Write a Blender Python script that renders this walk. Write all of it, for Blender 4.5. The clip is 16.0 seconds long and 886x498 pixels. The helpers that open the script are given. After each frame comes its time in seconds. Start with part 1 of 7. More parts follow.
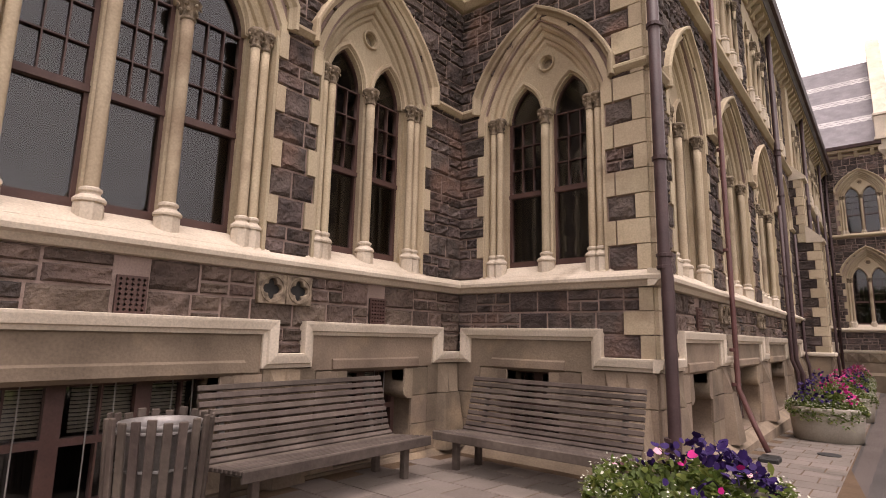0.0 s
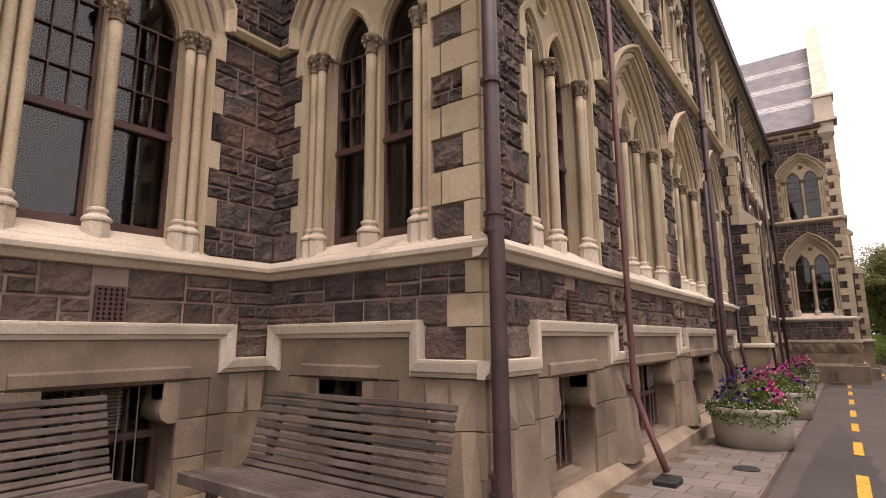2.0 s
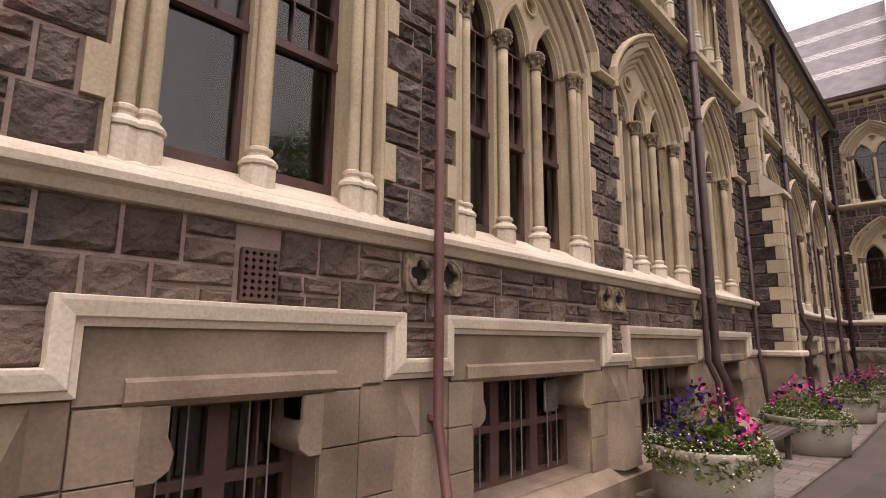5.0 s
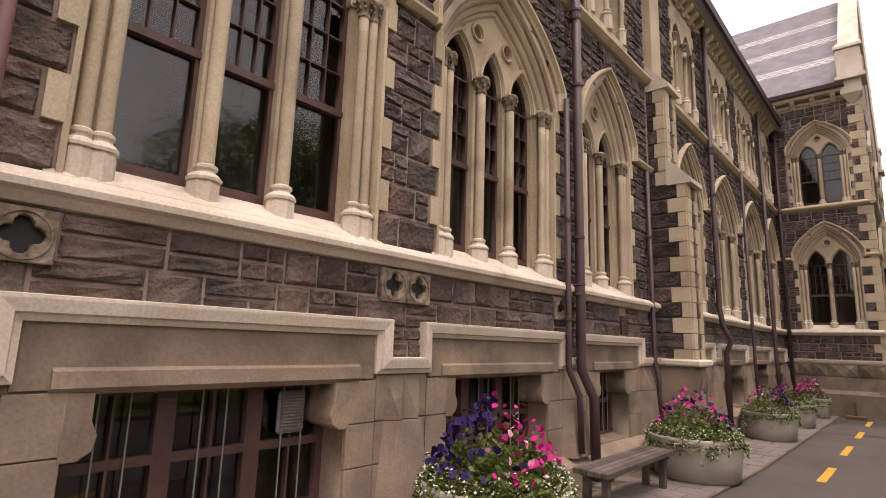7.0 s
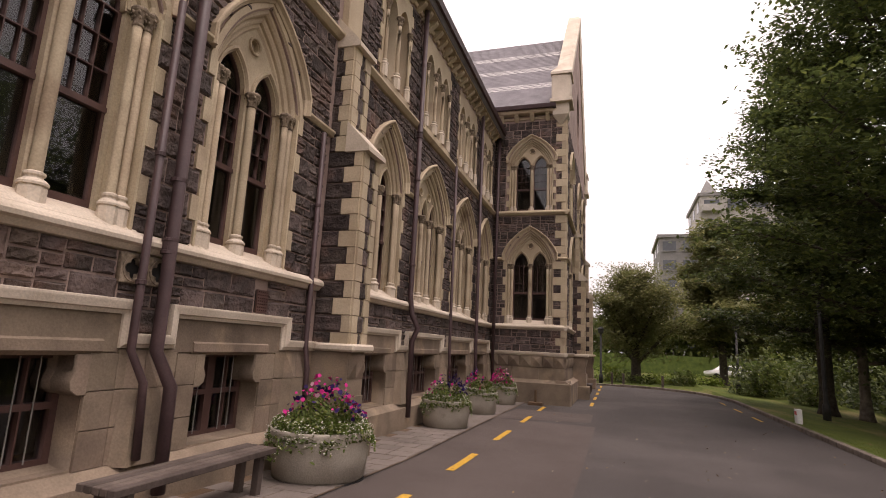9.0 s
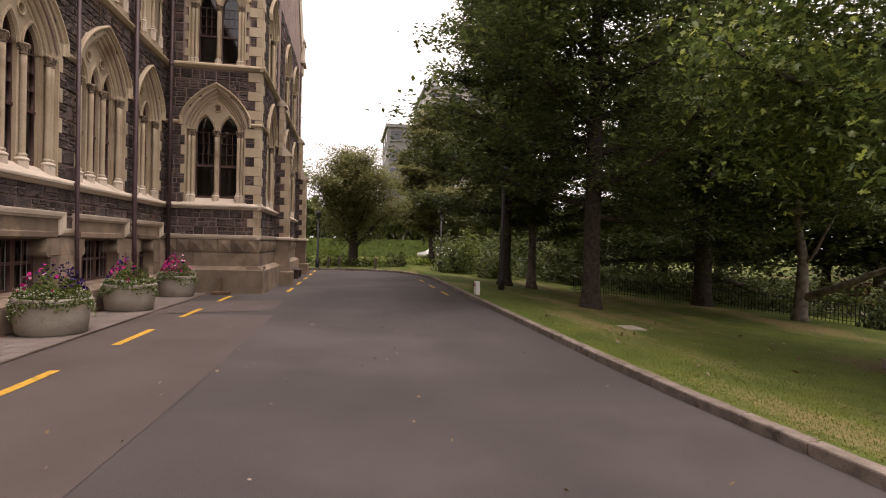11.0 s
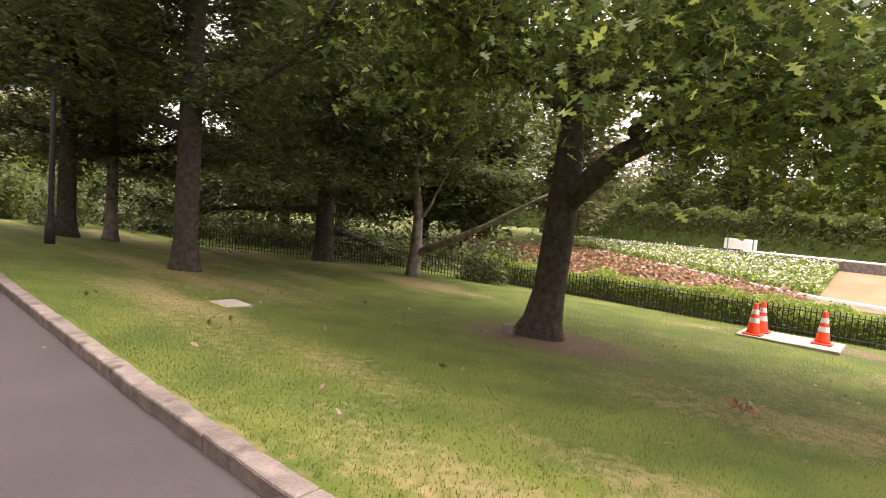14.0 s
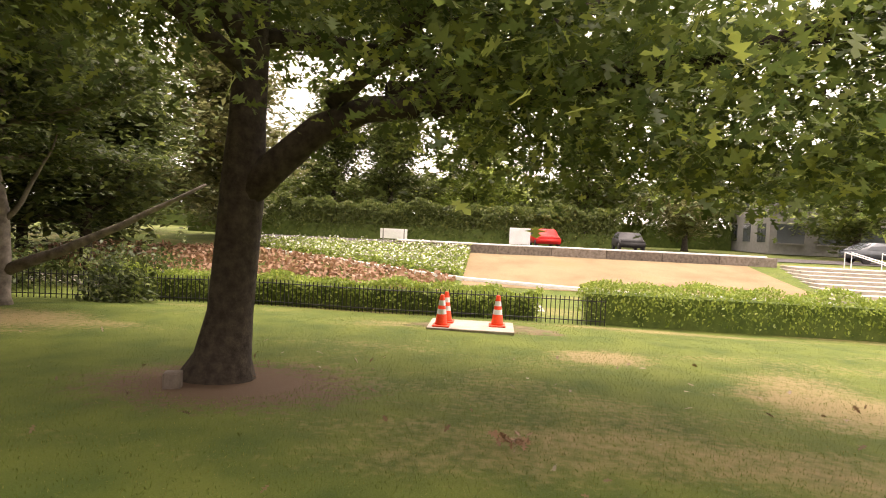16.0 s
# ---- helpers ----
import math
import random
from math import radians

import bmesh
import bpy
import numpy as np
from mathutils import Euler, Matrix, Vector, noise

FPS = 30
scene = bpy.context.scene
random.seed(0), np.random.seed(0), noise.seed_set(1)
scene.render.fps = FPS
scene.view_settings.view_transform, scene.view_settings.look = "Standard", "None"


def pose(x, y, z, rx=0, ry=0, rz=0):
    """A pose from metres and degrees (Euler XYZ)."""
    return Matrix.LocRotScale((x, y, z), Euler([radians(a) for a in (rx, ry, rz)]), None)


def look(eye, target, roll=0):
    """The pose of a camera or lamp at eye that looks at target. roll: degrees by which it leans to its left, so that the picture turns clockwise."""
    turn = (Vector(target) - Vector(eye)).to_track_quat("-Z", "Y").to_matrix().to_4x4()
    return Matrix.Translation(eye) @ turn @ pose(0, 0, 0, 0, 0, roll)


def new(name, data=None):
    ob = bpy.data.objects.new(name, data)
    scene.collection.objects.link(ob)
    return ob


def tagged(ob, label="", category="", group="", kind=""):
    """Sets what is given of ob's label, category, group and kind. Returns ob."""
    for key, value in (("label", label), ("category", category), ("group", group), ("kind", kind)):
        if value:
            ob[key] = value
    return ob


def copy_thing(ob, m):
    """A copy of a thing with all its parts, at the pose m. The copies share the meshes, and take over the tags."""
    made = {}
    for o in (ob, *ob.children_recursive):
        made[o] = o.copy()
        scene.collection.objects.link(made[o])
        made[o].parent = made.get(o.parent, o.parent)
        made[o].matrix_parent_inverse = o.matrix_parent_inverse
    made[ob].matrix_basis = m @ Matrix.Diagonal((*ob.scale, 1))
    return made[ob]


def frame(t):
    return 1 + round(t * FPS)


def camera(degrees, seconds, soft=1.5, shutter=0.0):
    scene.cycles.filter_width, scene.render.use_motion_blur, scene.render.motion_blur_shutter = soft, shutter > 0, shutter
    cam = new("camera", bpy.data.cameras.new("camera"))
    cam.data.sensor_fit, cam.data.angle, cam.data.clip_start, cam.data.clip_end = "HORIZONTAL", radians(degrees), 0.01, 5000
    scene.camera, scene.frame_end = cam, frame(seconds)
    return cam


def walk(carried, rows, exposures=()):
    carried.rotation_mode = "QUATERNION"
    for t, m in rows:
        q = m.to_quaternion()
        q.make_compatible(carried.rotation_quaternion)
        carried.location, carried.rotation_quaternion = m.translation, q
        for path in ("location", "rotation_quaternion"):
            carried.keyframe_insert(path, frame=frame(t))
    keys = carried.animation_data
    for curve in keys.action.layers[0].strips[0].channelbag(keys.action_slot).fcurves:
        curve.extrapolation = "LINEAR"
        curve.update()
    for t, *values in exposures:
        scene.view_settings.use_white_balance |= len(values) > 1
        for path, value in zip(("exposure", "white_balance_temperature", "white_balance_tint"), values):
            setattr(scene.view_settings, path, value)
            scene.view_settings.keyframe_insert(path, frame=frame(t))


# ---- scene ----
cam = camera(79.2, 16.0, soft=1.0)
METRES, EYE, TILT, LEAN, TURN = 20.0, 1.6, 0.0, 0.0, 39.7
ROWS = [
    (0.0, 0.0, 0.0, 0.0, -0.2, 9.33, -1.19),
    (0.5, 0.0197, 0.0219, -0.001, -1.3, 9.65, -0.92),
    (1.0, 0.0421, 0.0426, -0.0012, -2.93, 9.76, -0.15),
    (1.5, 0.0633, 0.0638, -0.0013, -3.34, 9.6, 0.1),
    (2.0, 0.0873, 0.0852, -0.0015, -3.34, 9.56, 0.48),
    (2.5, 0.11, 0.1057, -0.0012, -2.94, 9.45, 0.21),
    (3.0, 0.1355, 0.1243, -0.0012, -1.73, 9.84, -0.6),
    (5.5, 0.2575, 0.226, -0.0034, 4.0, 9.65, -0.29),
    (6.0, 0.2838, 0.2466, -0.0033, 3.27, 9.89, -0.19),
    (6.5, 0.3079, 0.2669, -0.0034, 2.3, 9.86, -0.38),
    (7.0, 0.3339, 0.2817, -0.0031, 1.4, 10.01, -1.75),
    (7.5, 0.3594, 0.2986, -0.0047, -0.21, 10.07, -2.71),
    (8.0, 0.3876, 0.3113, -0.0059, -5.87, 9.98, -2.46),
    (8.5, 0.4165, 0.3241, -0.0077, -12.52, 9.98, -2.25),
    (9.0, 0.4448, 0.3357, -0.0084, -22.1, 10.32, -2.82),
    (9.5, 0.475, 0.3504, -0.0114, -31.56, 10.24, -3.5),
    (10.0, 0.5025, 0.3637, -0.0131, -39.69, 6.46, -2.48),
    (12.5, 0.6557, 0.4205, -0.0207, -56.75, -4.27, -1.92),
    (13.0, 0.6868, 0.4295, -0.0215, -62.26, -4.89, -2.67),
    (13.5, 0.7182, 0.4348, -0.0215, -76.66, -4.64, -3.68),
    (14.0, 0.7463, 0.441, -0.0208, -88.03, -3.89, -4.46),
    (14.5, 0.7761, 0.4409, -0.0217, -97.77, -3.21, -3.77),
    (15.0, 0.8048, 0.4427, -0.0233, -106.61, -2.76, -3.38),
    (15.5, 0.8326, 0.4391, -0.0245, -116.28, -2.46, -2.55),
    (16.0, 0.8614, 0.439, -0.0212, -124.11, -2.22, -2.57),
]
walk(cam, [(t, pose(0, 0, EYE, TILT, LEAN, TURN) @ pose(METRES * x, METRES * y, METRES * z, 90 + pitch, roll, yaw)) for t, x, y, z, yaw, pitch, roll in ROWS],
     exposures=[(0.0, 0.5, 7000, 23), (3.0, 0.42, 7000, 23), (6.5, 0.48, 7000, 23), (8.5, 0.27, 7000, 24), (9.5, 0.03, 7100, 24), (10.2, -0.03, 7100, 24), (12.4, 1.25, 6900, 22), (13.0, 1.2, 6900, 22), (14.0, 1.55, 6900, 24), (15.0, 1.6, 7300, 23), (16.0, 1.42, 7600, 21)])

# ---- world and light ----
world = bpy.data.worlds.new("overcast_sky")
scene.world = world
world.use_nodes = True
wn, wl = world.node_tree.nodes, world.node_tree.links
sky = wn.new("ShaderNodeTexSky")
sky.sky_type, sky.sun_disc = "NISHITA", False
sky.sun_elevation, sky.sun_rotation = radians(75), radians(122)
sky.air_density, sky.dust_density = 1.0, 4.0
flat = wn.new("ShaderNodeHueSaturation")
flat.inputs["Saturation"].default_value = 0.12
cloud = wn.new("ShaderNodeTexNoise")
cloud.inputs["Scale"].default_value, cloud.inputs["Detail"].default_value = 1.6, 5
ramp = wn.new("ShaderNodeValToRGB")
ramp.color_ramp.elements[0].position, ramp.color_ramp.elements[0].color = 0.3, (6.6, 6.5, 6.6, 1)
ramp.color_ramp.elements[1].position, ramp.color_ramp.elements[1].color = 0.7, (9.5, 9.4, 9.4, 1)
blend = wn.new("ShaderNodeMix")
blend.data_type = "RGBA"
blend.inputs["Factor"].default_value = 0.75
wl.new(sky.outputs["Color"], flat.inputs["Color"])
way_up = wn.new("ShaderNodeTexCoord").outputs["Generated"]
wl.new(way_up, cloud.inputs["Vector"])
wl.new(cloud.outputs["Fac"], ramp.inputs["Fac"])
wl.new(flat.outputs["Color"], blend.inputs["A"])
wl.new(ramp.outputs["Color"], blend.inputs["B"])
# an overcast sky is about twice as bright overhead as at the horizon
split, lift_up, brighter = wn.new("ShaderNodeSeparateXYZ"), wn.new("ShaderNodeMapRange"), wn.new("ShaderNodeVectorMath")
lift_up.inputs["To Min"].default_value, lift_up.inputs["To Max"].default_value = 0.8, 1.5
brighter.operation = "SCALE"
wl.new(way_up, split.inputs["Vector"])
wl.new(split.outputs["Z"], lift_up.inputs["Value"])
wl.new(blend.outputs["Result"], brighter.inputs[0])
wl.new(lift_up.outputs["Result"], brighter.inputs["Scale"])
wl.new(brighter.outputs["Vector"], wn["Background"].inputs["Color"])
wn["Background"].inputs["Strength"].default_value = 0.15
sun = new("sun", bpy.data.lights.new("sun", "SUN"))
sun.data.energy, sun.data.angle, sun.data.color = 1.5, radians(30), (1.0, 0.96, 0.9)
sun.matrix_world = look((16, -10, 72), (0, 0, 0))

# ---- materials ----


def material(name, c1, c2, scale=3.0, rough=0.85, bump=0.3, fine=40.0, vary="", amount=0.5, metal=0.0, stain=None, stain_scale=0.7, stain_at=0.55, spec=0.3, dist=0.01):
    """A procedural surface: two tones at a broad scale, fine grain, optional stains and variation from piece to piece."""
    m = bpy.data.materials.new(name)
    m.use_nodes = True
    n, l = m.node_tree.nodes, m.node_tree.links
    p = n["Principled BSDF"]
    p.inputs["Roughness"].default_value, p.inputs["Metallic"].default_value = rough, metal
    p.inputs["Specular IOR Level"].default_value = spec
    co = n.new("ShaderNodeNewGeometry").outputs["Position"]
    broad, grain = n.new("ShaderNodeTexNoise"), n.new("ShaderNodeTexNoise")
    for t, s, d in ((broad, scale, 6), (grain, fine, 4)):
        t.inputs["Scale"].default_value, t.inputs["Detail"].default_value = s, d
        l.new(co, t.inputs["Vector"])
    r = n.new("ShaderNodeValToRGB")
    r.color_ramp.elements[0].position, r.color_ramp.elements[0].color = 0.32, (*c1, 1)
    r.color_ramp.elements[1].position, r.color_ramp.elements[1].color = 0.68, (*c2, 1)
    l.new(broad.outputs["Fac"], r.inputs["Fac"])
    out = r.outputs["Color"]
    if vary:
        src = n.new("ShaderNodeObjectInfo").outputs["Random"] if vary == "object" else n.new("ShaderNodeNewGeometry").outputs["Random Per Island"]
        if vary == "both":
            add = n.new("ShaderNodeMath")
            add.operation = "ADD"
            fr = n.new("ShaderNodeMath")
            fr.operation = "FRACT"
            l.new(src, add.inputs[0])
            l.new(n.new("ShaderNodeObjectInfo").outputs["Random"], add.inputs[1])
            l.new(add.outputs[0], fr.inputs[0])
            src = fr.outputs[0]
        hs = n.new("ShaderNodeHueSaturation")
        rng = n.new("ShaderNodeMapRange")
        rng.inputs["To Min"].default_value, rng.inputs["To Max"].default_value = 1 - amount, 1 + amount
        l.new(src, rng.inputs["Value"])
        l.new(rng.outputs["Result"], hs.inputs["Value"])
        hue = n.new("ShaderNodeMapRange")
        hue.inputs["To Min"].default_value, hue.inputs["To Max"].default_value = 0.5 - 0.03 * amount, 0.5 + 0.03 * amount
        wn2 = n.new("ShaderNodeTexWhiteNoise")
        wn2.noise_dimensions = "1D"
        l.new(src, wn2.inputs["W"])
        l.new(wn2.outputs["Value"], hue.inputs["Value"])
        l.new(hue.outputs["Result"], hs.inputs["Hue"])
        l.new(out, hs.inputs["Color"])
        out = hs.outputs["Color"]
    if stain:
        st = n.new("ShaderNodeTexNoise")
        st.inputs["Scale"].default_value, st.inputs["Detail"].default_value = stain_scale, 8
        l.new(co, st.inputs["Vector"])
        sr = n.new("ShaderNodeMapRange")
        sr.inputs["From Min"].default_value, sr.inputs["From Max"].default_value = stain_at, stain_at + 0.14
        l.new(st.outputs["Fac"], sr.inputs["Value"])
        mx = n.new("ShaderNodeMix")
        mx.data_type = "RGBA"
        l.new(sr.outputs["Result"], mx.inputs["Factor"])
        l.new(out, mx.inputs["A"])
        mx.inputs["B"].default_value = (*stain, 1)
        out = mx.outputs["Result"]
    gr = n.new("ShaderNodeMapRange")
    gr.inputs["To Min"].default_value, gr.inputs["To Max"].default_value = 0.7, 1.3
    l.new(grain.outputs["Fac"], gr.inputs["Value"])
    vm = n.new("ShaderNodeVectorMath")
    vm.operation = "SCALE"
    l.new(out, vm.inputs[0])
    l.new(gr.outputs["Result"], vm.inputs["Scale"])
    l.new(vm.outputs["Vector"], p.inputs["Base Color"])
    if bump:
        b = n.new("ShaderNodeBump")
        b.inputs["Strength"].default_value, b.inputs["Distance"].default_value = bump, dist
        l.new(grain.outputs["Fac"], b.inputs["Height"])
        l.new(b.outputs["Normal"], p.inputs["Normal"])
    return m


def leaf_material(name, c1, c2, glow=0.45):
    m = bpy.data.materials.new(name)
    m.use_nodes = True
    n, l = m.node_tree.nodes, m.node_tree.links
    p = n["Principled BSDF"]
    p.inputs["Roughness"].default_value, p.inputs["Specular IOR Level"].default_value = 0.45, 0.35
    r = n.new("ShaderNodeValToRGB")
    r.color_ramp.elements[0].color, r.color_ramp.elements[1].color = (*c1, 1), (*c2, 1)
    mid = r.color_ramp.elements.new(0.75)
    mid.color = (*[a * 0.72 + b * 0.28 for a, b in zip(c1, c2)], 1)
    l.new(n.new("ShaderNodeNewGeometry").outputs["Random Per Island"], r.inputs["Fac"])
    l.new(r.outputs["Color"], p.inputs["Base Color"])
    tr = n.new("ShaderNodeBsdfTranslucent")
    l.new(r.outputs["Color"], tr.inputs["Color"])
    mx = n.new("ShaderNodeMixShader")
    mx.inputs["Fac"].default_value = glow
    l.new(p.outputs[0], mx.inputs[1])
    l.new(tr.outputs[0], mx.inputs[2])
    l.new(mx.outputs[0], n["Material Output"].inputs["Surface"])
    return m


def glass_material(name):
    m = bpy.data.materials.new(name)
    m.use_nodes = True
    n, l = m.node_tree.nodes, m.node_tree.links
    gl, tr, mx, fr = (n.new("ShaderNodeBsdf" + k) if k[0] != "-" else n.new(k[1:]) for k in ("Glossy", "Transparent", "-ShaderNodeMixShader", "-ShaderNodeFresnel"))
    fr.inputs["IOR"].default_value = 1.8
    gl.inputs["Roughness"].default_value = 0.02
    tr.inputs["Color"].default_value = (0.75, 0.76, 0.76, 1)
    l.new(fr.outputs[0], mx.inputs["Fac"])
    l.new(tr.outputs[0], mx.inputs[1])
    l.new(gl.outputs[0], mx.inputs[2])
    l.new(mx.outputs[0], n["Material Output"].inputs["Surface"])
    return m


BASALT = material("basalt", (0.052, 0.04, 0.037), (0.12, 0.09, 0.08), 5, 0.9, 1.0, 22, "both", 0.45, stain=(0.17, 0.105, 0.083), stain_scale=1.4, stain_at=0.56, dist=0.04)
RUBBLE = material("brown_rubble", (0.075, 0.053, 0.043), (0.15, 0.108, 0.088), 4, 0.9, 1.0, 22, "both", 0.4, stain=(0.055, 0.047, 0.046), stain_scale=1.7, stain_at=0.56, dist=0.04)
MORTAR = material("mortar", (0.24, 0.17, 0.145), (0.35, 0.26, 0.225), 2, 0.95, 0.5, 60)
CREAM = material("cream_limestone", (0.4, 0.315, 0.215), (0.5, 0.41, 0.29), 1.5, 0.85, 0.25, 50, "both", 0.13, stain=(0.26, 0.19, 0.13), stain_scale=1.2, stain_at=0.6)
PALE = material("pale_weathered_limestone", (0.5, 0.42, 0.33), (0.64, 0.55, 0.45), 1.8, 0.85, 0.3, 45, stain=(0.34, 0.27, 0.2), stain_scale=1.5, stain_at=0.62)
TAN = material("tan_sandstone", (0.15, 0.113, 0.083), (0.28, 0.213, 0.156), 1.6, 0.9, 0.35, 45, "both", 0.22, stain=(0.33, 0.245, 0.165), stain_scale=1.3, stain_at=0.56)
CARVED = material("weathered_carved_stone", (0.11, 0.083, 0.06), (0.35, 0.275, 0.2), 14, 0.9, 0.4, 60)
BROWN = material("brown_window_paint", (0.07, 0.036, 0.031), (0.1, 0.053, 0.044), 4, 0.5, 0.1, 60, spec=0.4)
PIPE = material("maroon_pipe_paint", (0.052, 0.03, 0.031), (0.075, 0.043, 0.043), 4, 0.5, 0.15, 50, spec=0.4)
REDPIPE = material("red_brown_pipe_paint", (0.105, 0.045, 0.042), (0.14, 0.06, 0.055), 4, 0.5, 0.15, 50, spec=0.4)
GLASS = glass_material("window_glass")
# near-black tone stands in for the gloom of rooms behind the windows
INSIDE = material("darkened_room_shell", (0.05, 0.045, 0.04), (0.08, 0.07, 0.06), 1, 0.9, 0)
BLIND = material("cream_blind", (0.4, 0.36, 0.28), (0.48, 0.43, 0.34), 2, 0.7, 0)
WHITEBAR = material("white_painted_bar", (0.2, 0.185, 0.17), (0.28, 0.26, 0.24), 3, 0.6, 0)
IRON = material("dark_iron", (0.015, 0.014, 0.014), (0.03, 0.028, 0.027), 6, 0.6, 0.2, 50, spec=0.4)
SLATE = material("roof_slate", (0.17, 0.155, 0.165), (0.23, 0.21, 0.22), 2, 0.7, 0.3, 30, "both", 0.08)
SLATE_PALE = material("pale_roof_slate", (0.4, 0.37, 0.37), (0.5, 0.47, 0.46), 2, 0.7, 0.3, 30, "both", 0.15)
ASPHALT = material("asphalt", (0.053, 0.045, 0.042), (0.074, 0.063, 0.059), 0.5, 0.85, 0.7, 130, stain=(0.086, 0.073, 0.068), stain_scale=0.25, stain_at=0.52)
PATCH = material("newer_asphalt", (0.08, 0.062, 0.055), (0.104, 0.082, 0.074), 0.8, 0.85, 0.7, 130)
PAVER = material("concrete_paver", (0.15, 0.125, 0.108), (0.2, 0.165, 0.145), 1.5, 0.9, 0.4, 70, "both", 0.14, stain=(0.1, 0.082, 0.07), stain_scale=0.8, stain_at=0.6)
KERB = material("kerb_concrete", (0.13, 0.105, 0.085), (0.23, 0.19, 0.16), 6, 0.95, 0.8, 60, "both", 0.2, stain=(0.08, 0.065, 0.05), stain_scale=5, stain_at=0.58)
CONCRETE = material("pale_concrete", (0.3, 0.265, 0.22), (0.4, 0.36, 0.3), 2, 0.9, 0.4, 50, stain=(0.2, 0.17, 0.13), stain_scale=2.5, stain_at=0.6)
YELLOW = material("yellow_road_paint", (0.5, 0.28, 0.03), (0.62, 0.36, 0.05), 12, 0.8, 0.4, 90, stain=(0.1, 0.08, 0.06), stain_scale=14, stain_at=0.58)
TIMBER = material("weathered_grey_timber", (0.066, 0.05, 0.042), (0.128, 0.1, 0.085), 3, 0.85, 0.5, 25, "both", 0.25)
DARKTIMBER = material("dark_stained_timber", (0.055, 0.04, 0.034), (0.11, 0.085, 0.07), 4, 0.8, 0.5, 25, "both", 0.3)
STEEL = material("galvanised_steel", (0.22, 0.2, 0.19), (0.3, 0.28, 0.27), 6, 0.55, 0.1, 40, metal=0.6)


def lawn_material():
    """Mown grass: two greens, straw streaks drawn out along the road, fine blade grain."""
    m = material("lawn", (0.056, 0.085, 0.011), (0.108, 0.13, 0.02), 1.3, 0.95, 0.9, 70)
    n, l = m.node_tree.nodes, m.node_tree.links
    co = n.new("ShaderNodeNewGeometry").outputs["Position"]
    mp = n.new("ShaderNodeMapping")
    mp.inputs["Scale"].default_value = (1.0, 0.3, 1.0)
    l.new(co, mp.inputs["Vector"])
    dry, frayed = n.new("ShaderNodeTexNoise"), n.new("ShaderNodeTexNoise")
    for t, sc, d in ((dry, 0.55, 3), (frayed, 9.0, 6)):
        t.inputs["Scale"].default_value, t.inputs["Detail"].default_value = sc, d
    l.new(mp.outputs["Vector"], dry.inputs["Vector"])
    l.new(co, frayed.inputs["Vector"])
    add = n.new("ShaderNodeMath")
    add.operation = "MULTIPLY_ADD"
    add.inputs[1].default_value = 0.45
    l.new(frayed.outputs["Fac"], add.inputs[0])
    l.new(dry.outputs["Fac"], add.inputs[2])
    worn = add.outputs[0]
    # a trodden line along the kerb and three burnt patches
    flat_co = n.new("ShaderNodeVectorMath")
    flat_co.operation = "MULTIPLY"
    flat_co.inputs[1].default_value = (1, 1, 0)
    l.new(co, flat_co.inputs[0])
    for centre, stretch, inner, outer, gain in (((9.35, 20, 0), (1, 0.09, 0), 0.0, 0.75, 0.2), ((15.3, 13.2, 0), (0.7, 1, 0), 0.5, 1.5, 0.32), ((17.5, 15.8, 0), (1, 0.8, 0), 0.3, 1.0, 0.28), ((11.8, 25.6, 0), (0.8, 0.6, 0), 0.4, 1.6, 0.14), ((17.2, 27.3, 0), (0.8, 0.6, 0), 0.4, 1.6, 0.22)):
        off, sc, ln, mr, pl = n.new("ShaderNodeVectorMath"), n.new("ShaderNodeVectorMath"), n.new("ShaderNodeVectorMath"), n.new("ShaderNodeMapRange"), n.new("ShaderNodeMath")
        off.operation, sc.operation, ln.operation, pl.operation = "SUBTRACT", "MULTIPLY", "LENGTH", "ADD"
        off.inputs[1].default_value, sc.inputs[1].default_value = centre, stretch
        mr.inputs["From Min"].default_value, mr.inputs["From Max"].default_value = inner, outer
        mr.inputs["To Min"].default_value, mr.inputs["To Max"].default_value = gain, 0.0
        l.new(flat_co.outputs[0], off.inputs[0])
        l.new(off.outputs[0], sc.inputs[0])
        l.new(sc.outputs[0], ln.inputs[0])
        l.new(ln.outputs["Value"], mr.inputs["Value"])
        l.new(mr.outputs["Result"], pl.inputs[0])
        l.new(worn, pl.inputs[1])
        worn = pl.outputs[0]
    k = n.new("ShaderNodeMapRange")
    k.inputs["From Min"].default_value, k.inputs["From Max"].default_value = 0.76, 0.98
    k.inputs["To Max"].default_value = 0.85
    l.new(worn, k.inputs["Value"])
    mx = n.new("ShaderNodeMix")
    mx.data_type = "RGBA"
    base = n["Principled BSDF"].inputs["Base Color"]
    l.new(base.links[0].from_socket, mx.inputs["A"])
    mx.inputs["B"].default_value = (0.27, 0.2, 0.095, 1)
    l.new(k.outputs["Result"], mx.inputs["Factor"])
    # bare earth round the oak's foot
    off, sc, ln, mr = n.new("ShaderNodeVectorMath"), n.new("ShaderNodeVectorMath"), n.new("ShaderNodeVectorMath"), n.new("ShaderNodeMapRange")
    off.operation, sc.operation, ln.operation = "SUBTRACT", "MULTIPLY", "LENGTH"
    off.inputs[1].default_value, sc.inputs[1].default_value = (14.0, 21.0, 0), (0.8, 0.6, 0)
    mr.inputs["From Min"].default_value, mr.inputs["From Max"].default_value = 0.35, 1.5
    mr.inputs["To Min"].default_value, mr.inputs["To Max"].default_value = 0.75, 0.0
    l.new(flat_co.outputs[0], off.inputs[0])
    l.new(off.outputs[0], sc.inputs[0])
    l.new(sc.outputs[0], ln.inputs[0])
